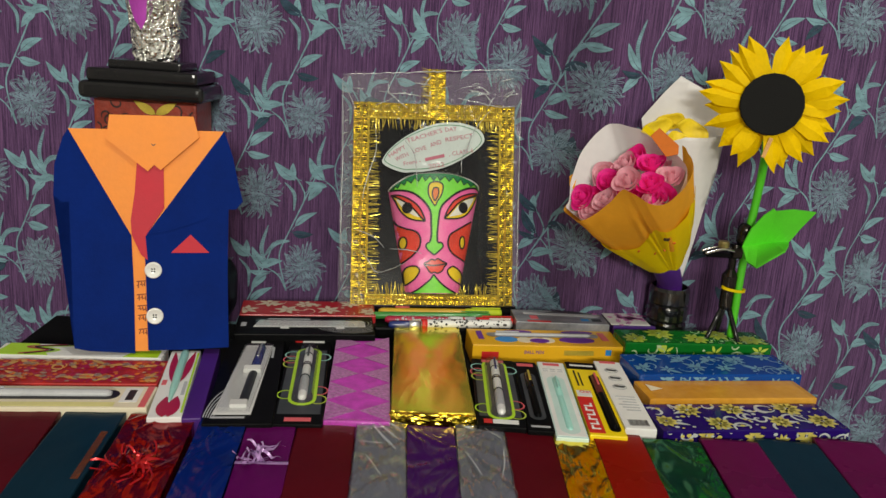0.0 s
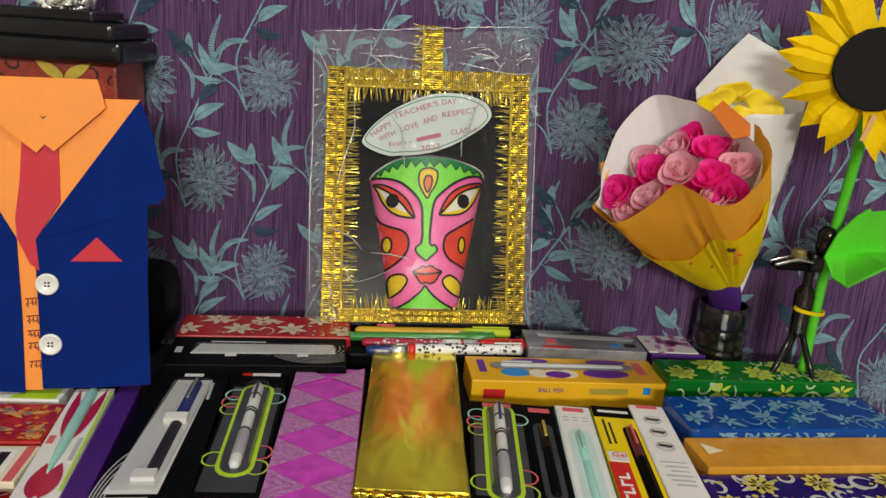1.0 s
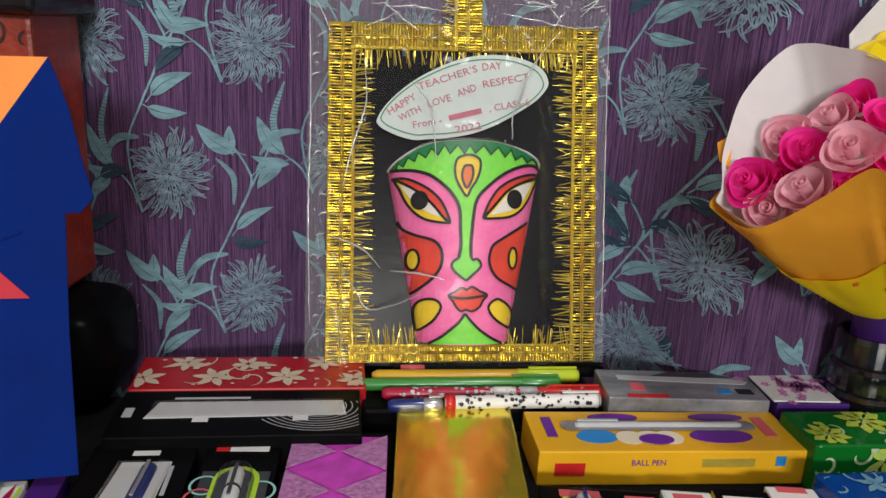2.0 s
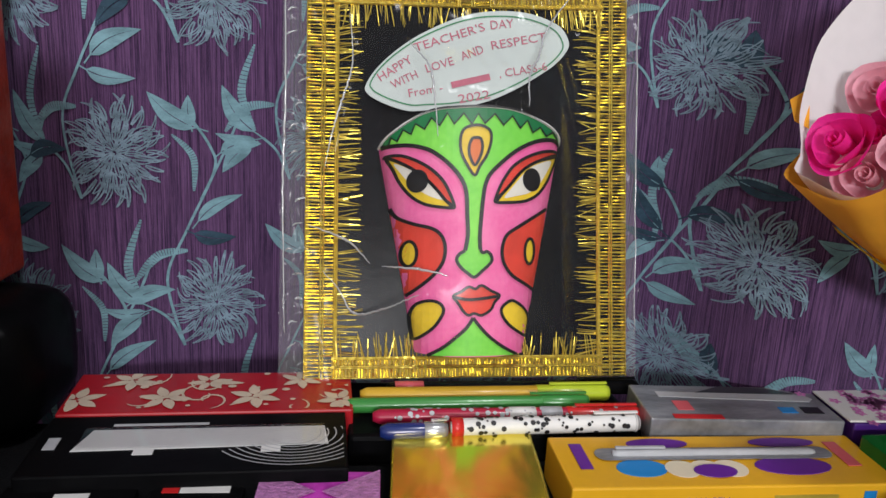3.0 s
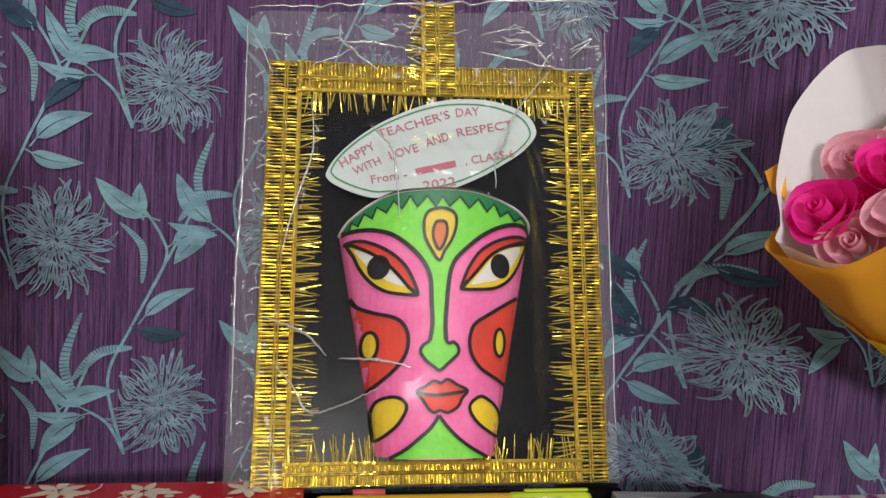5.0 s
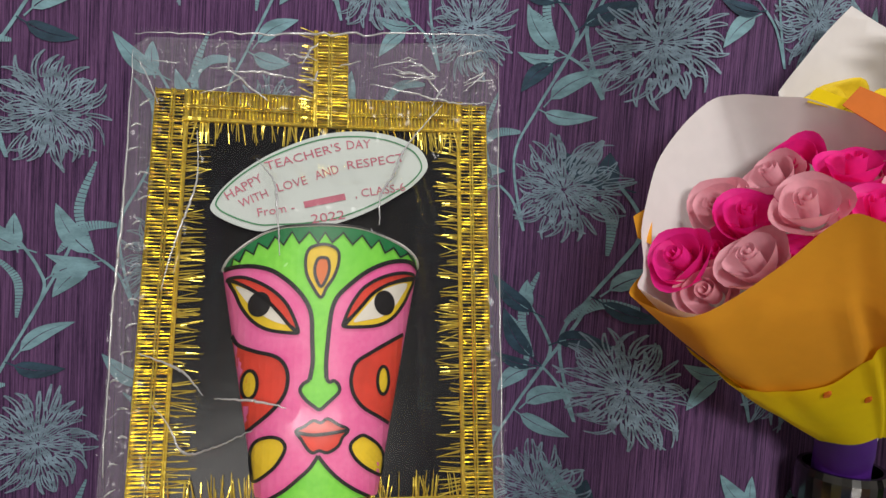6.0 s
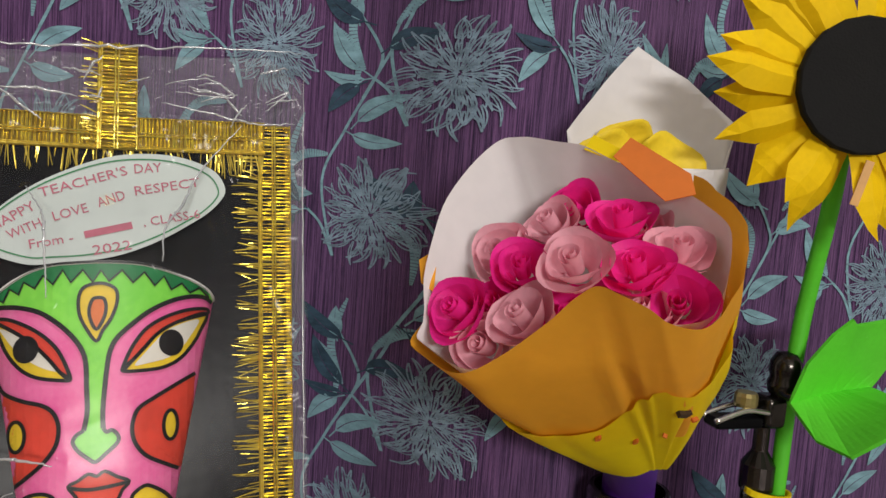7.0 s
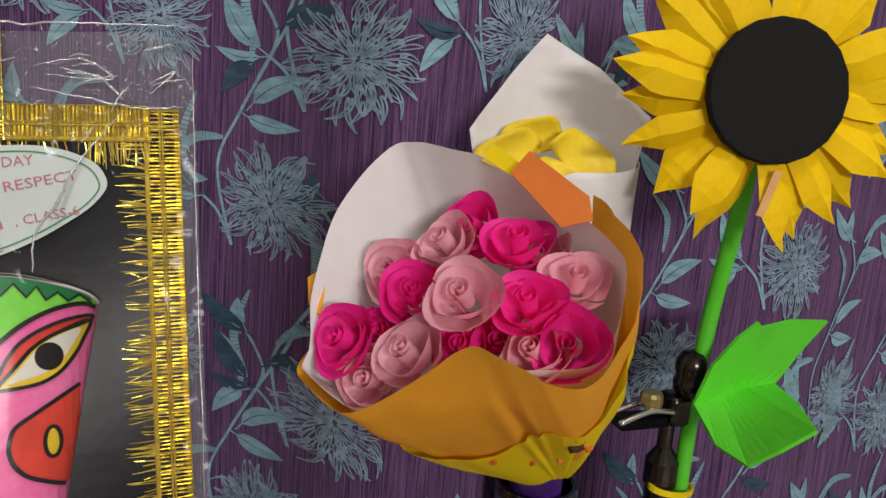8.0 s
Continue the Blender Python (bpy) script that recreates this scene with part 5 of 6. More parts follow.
for half in HALVES:
    sg = -1 if half["dot"][0] < 0 else 1
    edge = [(sg * 70, y) for y in (58, 70, 82, 94, 106)]
    painted("red_crescent", half["lid"], PAINT["red"], 1)
    painted("yellow_almond", half["almond"], PAINT["yellow"], 2)
    painted("white_almond", half["inner"], PAINT["white"], 3)
    painted("black_dot", oval(*half["dot"]), PAINT["black"], 4, n=1)
    painted("red_patch", half["cheek"] + edge, PAINT["red"], 1, rough=False)
    painted("yellow_dot", oval(*half["spot"]), PAINT["yellow"], 2, n=1)
    painted("yellow_patch", half["low"], PAINT["yellow"], 1)
    inked([half["lid"], half["almond"], half["low"], oval(*half["spot"], 10)], 1.9, 5, True)
    inked([half["cheek"]], 2.1)
LIPS = [(-14.3, 53.2), (-9.7, 55.7), (-5.0, 58.8), (-0.9, 57.5), (2.9, 59.7), (8.9, 56.4), (14.7, 53.6), (11.4, 49.5), (9.1, 44.8), (3.3, 41.4), (-1.3, 42.6), (-4.8, 41.4), (-7.9, 43.8), (-11.2, 48.8)]
CHIN = [(-28.7, 16.2), (-19.8, 21.5), (-12.3, 27.7), (-6.2, 33.3), (-1.9, 39.8), (3.4, 33.3), (10.1, 27.0), (18.8, 21.2), (28.7, 16.4)]
painted("green_foot", CHIN, PAINT["green"], 1, rough=False)
painted("red_bow", LIPS, PAINT["red"], 1)
inked([LIPS], 1.7, 5, True, 3)
inked([[(-14.3, 52.6), (-3.3, 51.0), (14.7, 53.3)], NOSE_M], 1.9)
inked([NOSE_L, NOSE_R], 2.4)
inked([CHIN[:5], CHIN[4:]], 2.0)
inked([TEAR, HEART], 1.7, 5, True, 4)
inked([ZIG], 1.3, 5, n=1)
inked([RIM[1:-1]], 1.3, 5)

# oval note
NOTE = [(-67.8, 187.5), (-62.8, 196.8), (-52.6, 208.0), (-38.7, 219.1), (-24.5, 227.4), (-8.3, 234.7), (8.1, 239.1), (26.6, 240.2), (41.4, 238.3), (54.4, 233.6), (61.8, 228.1), (65.6, 219.5), (63.2, 212.8), (55.5, 204.5), (44.3, 196.8), (33.2, 189.9), (18.6, 182.7), (4.2, 177.7), (-13.6, 174.4), (-29.4, 173.1), (-39.8, 172.4), (-52.0, 175.5), (-62.4, 180.1), (-66.7, 183.6)]
NOTE = [(x / 1000, (y - 207) / 1000) for x, y in NOTE]
M_NOTE = mat("note_paper", (0.56, 0.63, 0.60), 0.6, 0, 0.05, 30)
bm = fill(smooth(NOTE, 3, True), step=0.01)
note = part("oval_note", bm, M_NOTE, picture, "pale oval paper note with handwriting", pose(0, 0.207, 0.0085))
sol = note.modifiers.new("thickness", "SOLIDIFY")
sol.thickness, sol.offset = 0.0006, 0
part("green_line", stroke([(x * 0.945 - 0.0005, y * 0.89) for x, y in smooth(NOTE, 4, True)], 0.0009, closed=True), PAINT["darkgreen"], note, m=pose(0, 0, 0.0008))
M_PENINK = mat("red_ink", (0.50, 0.13, 0.19), 0.6, 0, 0.2, 60)
for text, x, y, turn, wide_, size in (("HAPPY", -48.9, 199.7, 33, 24.7, 8.0), ("TEACHER'S", -13.2, 221.4, 18.7, 48.5, 8.0), ("DAY", 21, 230.9, 6, 15.2, 8.4), ("WITH", -42.4, 192.7, 26, 18.2, 7.6), ("LOVE", -19.8, 202.9, 18.8, 18.7, 8.0), ("AND", 1.7, 211.6, 21, 15.5, 8.4), ("RESPECT", 32.1, 219.9, 10.6, 36.8, 8.0),
                                      ("From -", -29, 185.9, 11.7, 22.5, 7.6), (", CLASS-6", 35, 200.7, 10.5, 32, 7.6), ("2022", 2.8, 182.5, 10.5, 20.7, 8.2)):
    line = words(text, size / 1000, M_PENINK, note, Matrix(), label="red handwritten word")
    line.matrix_local = pose(x / 1000, (y - 207) / 1000, 0.0008, 0, 0, turn) @ Matrix.Diagonal((wide_ / 1000 / (max(v.co.x for v in line.data.vertices) - min(v.co.x for v in line.data.vertices)), 1, 1, 1))
part("name_bar", box(0.026, 0.0042, 0.0002, 0), M_PENINK, note, m=pose(0.0006, -0.0139, 0.0007, 0, 0, 14))

# clear bag: the main folds across its front; their glints are put into whitish film
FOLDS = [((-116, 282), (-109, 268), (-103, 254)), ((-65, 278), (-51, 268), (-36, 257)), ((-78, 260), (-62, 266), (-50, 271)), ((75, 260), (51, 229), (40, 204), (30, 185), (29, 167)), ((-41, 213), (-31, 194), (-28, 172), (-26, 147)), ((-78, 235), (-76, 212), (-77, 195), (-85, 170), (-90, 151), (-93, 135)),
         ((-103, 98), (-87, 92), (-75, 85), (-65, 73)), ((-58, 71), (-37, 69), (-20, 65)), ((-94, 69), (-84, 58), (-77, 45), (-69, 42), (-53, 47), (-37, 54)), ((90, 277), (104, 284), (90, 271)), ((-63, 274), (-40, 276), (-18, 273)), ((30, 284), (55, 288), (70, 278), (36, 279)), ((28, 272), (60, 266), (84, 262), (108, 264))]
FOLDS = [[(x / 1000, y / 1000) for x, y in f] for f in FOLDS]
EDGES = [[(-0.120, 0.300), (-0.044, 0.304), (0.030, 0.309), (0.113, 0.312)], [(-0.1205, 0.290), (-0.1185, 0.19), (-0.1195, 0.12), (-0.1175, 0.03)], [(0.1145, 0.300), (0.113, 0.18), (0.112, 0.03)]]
BX0, BX1, BY0, BY1, GX, GY = -0.1215, 0.1155, -0.001, 0.304, 220, 260


def near_line(x, y, p, q):
    dx, dy = q[0] - p[0], q[1] - p[1]
    t = min(1, max(0, ((x - p[0]) * dx + (y - p[1]) * dy) / (dx * dx + dy * dy)))
    return math.hypot(x - p[0] - t * dx, y - p[1] - t * dy)


def drape(x, y):
    side = min(1.0, 0.12 + 14 * min(x - BX0, BX1 - x))
    over = 0.046 * math.exp(-(abs(x) / 0.066) ** 3.5) * math.exp(-(abs(y - 0.10) / 0.105) ** 6)
    d = (0.0065 + over) * side + 0.007 * math.exp(-(abs(x) / 0.075) ** 4 - (abs(y - 0.208) / 0.04) ** 4)
    calm = 1 - 0.92 * math.exp(-(abs(x) / 0.062) ** 6 - (abs(y - 0.09) / 0.09) ** 6)
    e = 0.0012 * noise.noise(Vector((x * 26, y * 17, 3))) + 0.0008 * noise.noise(Vector((x * 60, y * 40, 9)))
    e += 0.0011 * (1 - 2 * abs(noise.noise(Vector((x * 75 + y * 20, y * 16 - x * 9, 13))))) + 0.0006 * (1 - 2 * abs(noise.noise(Vector((x * 40 - y * 70, y * 50 + x * 30, 17)))))
    d += e * calm
    margin = max(0.0, (-FW / 2 + 0.004 - x) / 0.02, (y - FH + 0.002) / 0.03)
    if margin > 0:
        d += 0.0036 * min(1, margin) * (1 - 2 * abs(noise.noise(Vector((x * 95, y * 48, 5))))) + 0.0012 * noise.noise(Vector((x * 190, y * 130, 8)))
    for f in FOLDS:
        r = min(near_line(x, y, p, q) for p, q in zip(f, f[1:]))
        if r < 0.008:
            d += 0.0030 * math.exp(-(r / 0.0034) ** 2)
    return d


def sheet_of(bx, by, height, gx, gy):
    """A film over the board, its top edge a little higher at one end."""
    bm = bmesh.new()
    rows = []
    for j in range(gy + 1):
        line = []
        for i in range(gx + 1):
            x = bx[0] + (bx[1] - bx[0]) * i / gx
            y = by[0] + (by[1] + 0.009 * i / gx - by[0]) * j / gy
            line.append(bm.verts.new((x, y, height(x, y))))
        rows.append(line)
    for j in range(gy):
        for i in range(gx):
            bm.faces.new((rows[j][i], rows[j][i + 1], rows[j + 1][i + 1], rows[j + 1][i]))
    return bm


bag = part("clear_bag", sheet_of((BX0, BX1), (BY0, BY1), drape, GX, GY), M_BAG, picture, "creased clear plastic bag", smooth=True)
part("bag_back", sheet_of((BX0, BX1), (BY0, BY1), lambda x, y: -0.0055 + 0.0006 * noise.noise(Vector((x * 60, y * 60, 0))), 40, 40), M_BAGBACK, picture, "clear plastic bag back", smooth=True)
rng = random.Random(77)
# short glints added at random along the bag's top and left margins
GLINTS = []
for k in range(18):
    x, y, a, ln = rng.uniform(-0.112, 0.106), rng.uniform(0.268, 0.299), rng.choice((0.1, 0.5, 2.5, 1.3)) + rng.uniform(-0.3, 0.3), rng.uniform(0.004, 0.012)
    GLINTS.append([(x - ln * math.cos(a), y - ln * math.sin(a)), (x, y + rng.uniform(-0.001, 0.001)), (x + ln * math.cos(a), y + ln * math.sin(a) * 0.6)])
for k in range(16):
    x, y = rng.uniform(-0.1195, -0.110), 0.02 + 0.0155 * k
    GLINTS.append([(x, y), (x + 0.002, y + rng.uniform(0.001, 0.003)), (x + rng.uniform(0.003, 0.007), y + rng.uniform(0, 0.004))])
# tubes along folds and edges carry lamp glints in their whitish colour
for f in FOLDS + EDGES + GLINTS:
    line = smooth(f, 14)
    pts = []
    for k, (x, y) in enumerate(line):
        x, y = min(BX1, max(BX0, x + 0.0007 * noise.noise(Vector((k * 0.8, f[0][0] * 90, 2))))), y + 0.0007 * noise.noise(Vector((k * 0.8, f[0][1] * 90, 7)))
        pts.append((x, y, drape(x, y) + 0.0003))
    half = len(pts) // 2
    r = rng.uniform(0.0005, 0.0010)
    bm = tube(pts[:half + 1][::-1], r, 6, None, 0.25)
    part("fold", tube(pts[half:], r, 6, bm, 0.25), M_FOLD_GLINT, bag, "film fold whitened to look like a glint", smooth=True)


def bow(x, y):
    """The card has sprung forward at its upper corner."""
    return 0.011 * max(0.0, (x + 0.01) / 0.118) ** 1.4 * max(0.0, min(1.2, y / 0.26)) ** 1.3 - 0.003 * max(0.0, -x / 0.106) * max(0.0, y / 0.26)


bpy.context.view_layer.update()
back_to = picture.matrix_world.inverted()
for ob in picture.children_recursive:
    go = back_to @ ob.matrix_world
    come = go.inverted()
    for v in ob.data.vertices:
        p = go @ v.co
        p.z += bow(p.x, p.y)
        v.co = come @ p

# ---- paper suit card ----
M_SCRIBBLE = mat("dark_red_ink", (0.16, 0.015, 0.008), 0.6, 0, 0.2, 60)
suit = thing("paper_suit_card", "standing paper card shaped as a blue suit with orange shirt", "card", pose(-0.264, 0.870, 0.784, -7.3, 0, 9.1))


def cut(name, outline, material, layer, label="", thick=0.0011):
    """A piece of cut paper; its outline in millimetres across and up the card."""
    bm = fill([(x / 1000, z / 1000) for x, z in outline])
    ext = bmesh.ops.extrude_face_region(bm, geom=list(bm.faces))
    bmesh.ops.translate(bm, vec=(0, 0, thick), verts=[g for g in ext["geom"] if isinstance(g, bmesh.types.BMVert)])
    return part(name, bend(bm, lambda x, y, z: (x, -z - layer * 0.0013, y)), material, suit, label)


cut("shirt", [(-76.7, 231.4), (73.9, 234.8), (76, 215), (2.5, 111), (-1, 2), (-15.0, 2), (-22.7, 75), (-29.4, 122), (-73.7, 210)], M_ORANGE, 0, "orange paper shirt")
cut("jacket_side", [(-76.7, 230.8), (-81.6, 222.8), (-89.9, 195.5), (-91.6, 164.3), (-83.8, 157.6), (-76.9, 157.3), (-75.7, 104), (-75.2, 39), (-74.1, 6), (-59.4, 3), (-15.0, 0), (-15.6, 63), (-17.9, 124.4)], M_BLUE, 1, "blue jacket side")
cut("jacket_side", [(73.9, 234.8), (77.9, 223.9), (83.1, 207.7), (87.9, 184.3), (93.3, 162.4), (86.4, 153.9), (78.9, 153.7), (78.2, 88), (79.8, 5.5), (36, 3.5), (-2.0, 3), (-3.4, 63), (-5.2, 122.8)], M_BLUE, 1.1, "blue jacket side")
cut("tie", [(-11.8, 201), (14, 202), (14.4, 153.8), (-4.1, 124), (-2, 99), (-8.7, 105), (-17.3, 125), (-18.3, 140), (-14.2, 169)], M_RED, 1.2, "red paper tie")
cut("collar", [(-37.3, 246.7), (43.5, 248.4), (46.8, 236.5), (49.1, 227.3), (11.7, 192.8), (5.1, 197.8), (-0.9, 191.2), (-40.3, 222.3)], M_ORANGE, 3.2, "folded orange collar")
cut("pocket_square", [(21, 107.2), (40.7, 126.6), (59.6, 107.7)], M_RED, 2.1, "red paper pocket square", 0.0006)
cut("pocket_fold", [(-1.9, 127.2), (19.3, 131.1), (56.6, 144.4), (56.6, 143), (19.3, 129.8), (-1.9, 125.8)], M_BLUE, 2.2, "", 0.0007)
cut("collar_nick", [(2.0, 219.5), (4.5, 218.2), (7.5, 219.3), (4.6, 216.8)], M_INK, 4.1, "", 0.0003)
for x, z in ((0.0037, 0.0888), (0.0050, 0.0402)):
    bm = lathe([(0, 0), (0.0082, 0), (0.0086, 0.0006), (0.0086, 0.0018), (0.0078, 0.0026), (0.0064, 0.0022), (0.0058, 0.0017), (0, 0.0017)], 28)
    b = part("button", bm, M_BUTTON, suit, "white plastic button", Matrix.Translation((x, -0.0028, z)) @ Matrix.Rotation(math.radians(90), 4, "X"), True)
    for a in range(4):
        part("hole", lathe([(0, 0), (0.0009, 0), (0.0009, 0.0002), (0, 0.0002)], 10), M_INK, b, m=pose(0.0018 * math.cos(a * math.pi / 2 + 0.8), 0.0018 * math.sin(a * math.pi / 2 + 0.8), 0.0018))
rng = random.Random(77)
for k, z in enumerate((76, 62, 50, 40, 25)):
    x = -13.2 + 0.4 * k
    cut("ink_bar", [(x, z), (x + 9.2, z + 0.8), (x + 9.2, z + 1.7), (x, z + 0.9)], M_SCRIBBLE, 1.0, "", 0.0003)
    for j in range(3):
        u, d, w = x + 1.6 + 2.9 * j, rng.uniform(4, 7), rng.uniform(-1.2, 1.2)
        cut("ink_bar", [(u, z), (u + w, z - d), (u + w + 0.8, z - d), (u + 0.8, z)], M_SCRIBBLE, 1.0, "", 0.0003)
        cut("ink_bar", [(u - 1.3, z - 0.55 * d), (u + w, z - 0.42 * d), (u + w, z - 0.57 * d), (u - 1.3, z - 0.72 * d)], M_SCRIBBLE, 1.0, "", 0.0003)

# ---- tall red box with a black moulded lid and a foil-wrapped pot ----
tall = thing("tall_box", "tall red patterned box with a black moulded lid", "box", pose(-0.3025, 1.030, TOP + 0.001))
M_REDPAT = mat("dark_red_pattern", (0.30, 0.03, 0.012), 0.4, 0, 0.3, 60, 0.3, 200, coat=0.3)
part("body", box(0.116, 0.070, 1.038 - TOP - 0.085, 0.003, (-0.004, 0.008, 0.084)), M_REDPAT, tall)
part("base", box(0.150, 0.092, 0.080, 0.030, (0.0150, 0.0, 0), seg=5), M_BLACK, tall, "rounded black base", smooth=True)
rng = random.Random(31)
bm = bmesh.new()
for k in range(52):
    swirl(bm, rng.uniform(-0.058, 0.058), rng.uniform(0.15, 0.27), rng.uniform(0.006, 0.012), rng.uniform(0, 6), 0.0022, rng.choice((-1, 1)))
clip_to(bm, 0.112, 0.545)
tagged(part("scroll_print", bend(bm, lambda x, y, _: (x - 0.004, -0.0276, y)), mat("black_scroll_print", (0.03, 0.008, 0.006), 0.4, 0, 0.2, 60, coat=0.3), tall), kind="stuff")
bm = bmesh.new()
for dx in (-1, 1):
    leaf(bm, (0.0, 0.258), (dx * 0.024, 0.272), 0.010)
part("printed_leaf", bend(bm, lambda x, y, _: (x + 0.008, -0.0282, y)), K["gold"], tall, "yellow printed leaves")
lid = part("lid", box(0.138, 0.096, 0.0195, 0.008, (-0.0025, 0, 1.0355 - TOP), seg=4), M_LACQUER, tall, "glossy black moulded lid")
part("lid_step", box(0.122, 0.090, 0.015, 0.005, (-0.0015, 0, 1.0545 - TOP), seg=3), M_LACQUER, lid)
part("lid_top", box(0.081, 0.070, 0.010, 0.003, (-0.001, 0, 1.0690 - TOP), seg=3), M_LACQUER, lid)
pot = thing("foil_pot", "flower pot wrapped in crumpled silver foil with magenta paper", "pot", pose(-0.3010, 1.030, 1.0795))
bm = lathe([(0, 0), (0.0235, 0), (0.0240, 0.012), (0.0250, 0.03), (0.027, 0.05), (0.029, 0.07), (0.032, 0.09), (0.030, 0.09), (0.022, 0.06)], 64)
bmesh.ops.subdivide_edges(bm, edges=list(bm.edges), cuts=2, use_grid_fill=True)
for v in bm.verts:
    q = v.co * 130
    v.co += Vector((v.co.x, v.co.y, 0)) * (0.13 * (noise.noise(q) + 0.6 * noise.noise(q * 2.3)) + 0.06 * (1 - 2 * abs(noise.noise(q * 1.6)))) if v.co.z > 0.001 else Vector()
part("foil_wrap", bm, foil("silver_kitchen_foil", (0.80, 0.79, 0.75), 0.18, 0.5, 120), pot)
bm = fill([(-0.026, 0.088), (-0.014, 0.045), (-0.006, 0.034), (0.0, 0.045), (0.005, 0.088)], step=0.004)
part("magenta_paper", bend(bm, lambda x, y, _: (x, -math.sqrt(max(0.0, (0.0275 + (y - 0.03) * 0.13) ** 2 - x * x)) - 0.0032, y)), mat("magenta_paper", (0.42, 0.05, 0.42), 0.55, 0, 0.15, 40), pot, "magenta paper")

# ---- jar and bouquets ----
single("ribbed_jar", lathe([(0, 0), (0.0235, 0), (0.025, 0.003), (0.025, 0.016), (0.0225, 0.019), (0.025, 0.022), (0.025, 0.037), (0.0225, 0.040), (0.025, 0.043), (0.025, 0.058), (0.0225, 0.061), (0.025, 0.064), (0.025, 0.080), (0.0235, 0.084), (0.021, 0.084), (0.021, 0.01), (0, 0.01)], 32), mat("black_glass", (0.006, 0.006, 0.006), 0.12, 0, 0.2, 30, coat=0.6), "black ribbed glass jar holding two bouquets", "jar", pose(0.334, 1.012, TOP + 0.001), smooth=False)

AX = Vector((-0.5618, -0.5217, 0.6421))
EX = Vector((0.7882, -0.5733, 0.2238))
EY = AX.cross(EX)
BM = Matrix((EX, EY, AX)).transposed().to_4x4()
BM.translation = Vector((0.230, 0.908, 0.985))
bouquet = thing("rose_bouquet", "bouquet of pink paper roses in white, orange and yellow paper", "bouquet", BM)
APEX = np.array((0.004, -0.016, -0.165))
WHITE_RIM = [(-0.0695, -0.006, -0.012), (-0.070, 0.012, -0.008), (-0.068, 0.029, -0.005), (-0.0626, 0.053, -0.002), (-0.051, 0.075, 0.0), (-0.036, 0.091, 0.0), (-0.025, 0.0905, 0.0), (-0.008, 0.083, 0.0), (0.0067, 0.0755, 0.0), (0.0197, 0.064, 0.0), (0.033, 0.053, 0.0), (0.051, 0.037, 0.0), (0.0617, 0.022, 0.0), (0.0646, 0.008, -0.002), (0.059, -0.013, -0.004), (0.050, -0.024, -0.004), (0.020, -0.026, 0.000), (-0.015, -0.028, -0.006), (-0.0438, -0.0335, -0.010), (-0.0665, -0.0165, -0.012)]
ORANGE_RIM = [(-0.069, 0.004, -0.022), (-0.0755, -0.0108, -0.019), (-0.0635, -0.0234, -0.014), (-0.0465, -0.0348, -0.008), (-0.027, -0.0335, 0.0), (-0.0045, -0.0300, 0.016), (0.0094, -0.0300, 0.031), (0.0186, -0.0325, 0.040), (0.0263, -0.0365, 0.039), (0.0346, -0.040, 0.034), (0.0403, -0.0415, 0.026), (0.050, -0.0398, 0.018), (0.0577, -0.0285, 0.010), (0.0646, -0.011, 0.004), (0.0682, 0.007, 0.0), (0.0679, 0.023, -0.002), (0.062, 0.041, -0.004), (0.052, 0.052, -0.006)]


def sheet(rim, closed, lo, hi, off, seed, n=5, rows=20):
    """A paper sheet gathered at the handle and opening to its rim; place(t, k) gives its points."""
    R = [np.array(p) for p in smooth(rim, n, closed)]
    cnt = len(R)
    rg = random.Random(seed)
    creases = [(rg.uniform(0, 1), rg.uniform(0.35, 0.9), rg.uniform(-0.25, 0.25), rg.choice((-1, 1)) * rg.uniform(0.0012, 0.0030)) for _ in range(15)]

    def place(t, k):
        r = R[k % cnt]
        d = np.array((r[0], r[1] + 0.011 * (1 - t), 0.0))
        d = d / (np.linalg.norm(d) + 1e-9)
        p = APEX + (r - APEX) * t
        w = sum(a * max(0.0, 1 - abs(k / cnt - c - s * (t - m)) / 0.035) * max(0.0, 1 - abs(t - m) / 0.4) for c, m, s, a in creases)
        return p + d * (0.006 * (1 - t) + 0.006 * math.sin(math.pi * min(1, t)) + off + w)
    bm = bmesh.new()
    last = cnt if closed else cnt - 1
    grid = []
    for j in range(rows + 1):
        line = []
        for k in range(cnt):
            h = float(np.interp(k / cnt, np.linspace(0, 1, len(hi)), hi))
            line.append(bm.verts.new(place(lo + (h - lo) * j / rows, k)))
        grid.append(line)
    for j in range(rows):
        for k in range(last):
            bm.faces.new((grid[j][k], grid[j][(k + 1) % cnt], grid[j + 1][(k + 1) % cnt], grid[j + 1][k]))
    return bm, place


def solid(ob, t=0.0004):
    s = ob.modifiers.new("thickness", "SOLIDIFY")
    s.thickness, s.offset = t, 0
    return ob


bm, _ = sheet(WHITE_RIM, True, 0.40, (1.0, 1.0), 0.0, 1)
part("white_paper_wrap", bm, M_PAPER, bouquet, "white inner paper", smooth=True)
bm, _ = sheet(ORANGE_RIM, False, 0.45, (1.0, 1.0), 0.0018, 2)
part("orange_paper_wrap", bm, M_ORANGE2, bouquet, "orange paper flap", smooth=True)
bm, outer = sheet(ORANGE_RIM[1:-2], False, 0.16, (0.70, 0.60, 0.53, 0.60, 0.70, 0.72, 0.76, 0.82), 0.0038, 3)
part("yellow_paper_wrap", bm, M_YELLOW2, bouquet, "yellow outer paper", smooth=True)
M_BURNT = mat("burnt_orange_paper", (0.62, 0.15, 0.012), 0.65, 0, 0.1, 20, 0.1, 200)
bm = fill([(0.0202, 0.0626), (0.0282, 0.0735), (0.0525, 0.0477), (0.0535, 0.036), (0.041, 0.0335)])
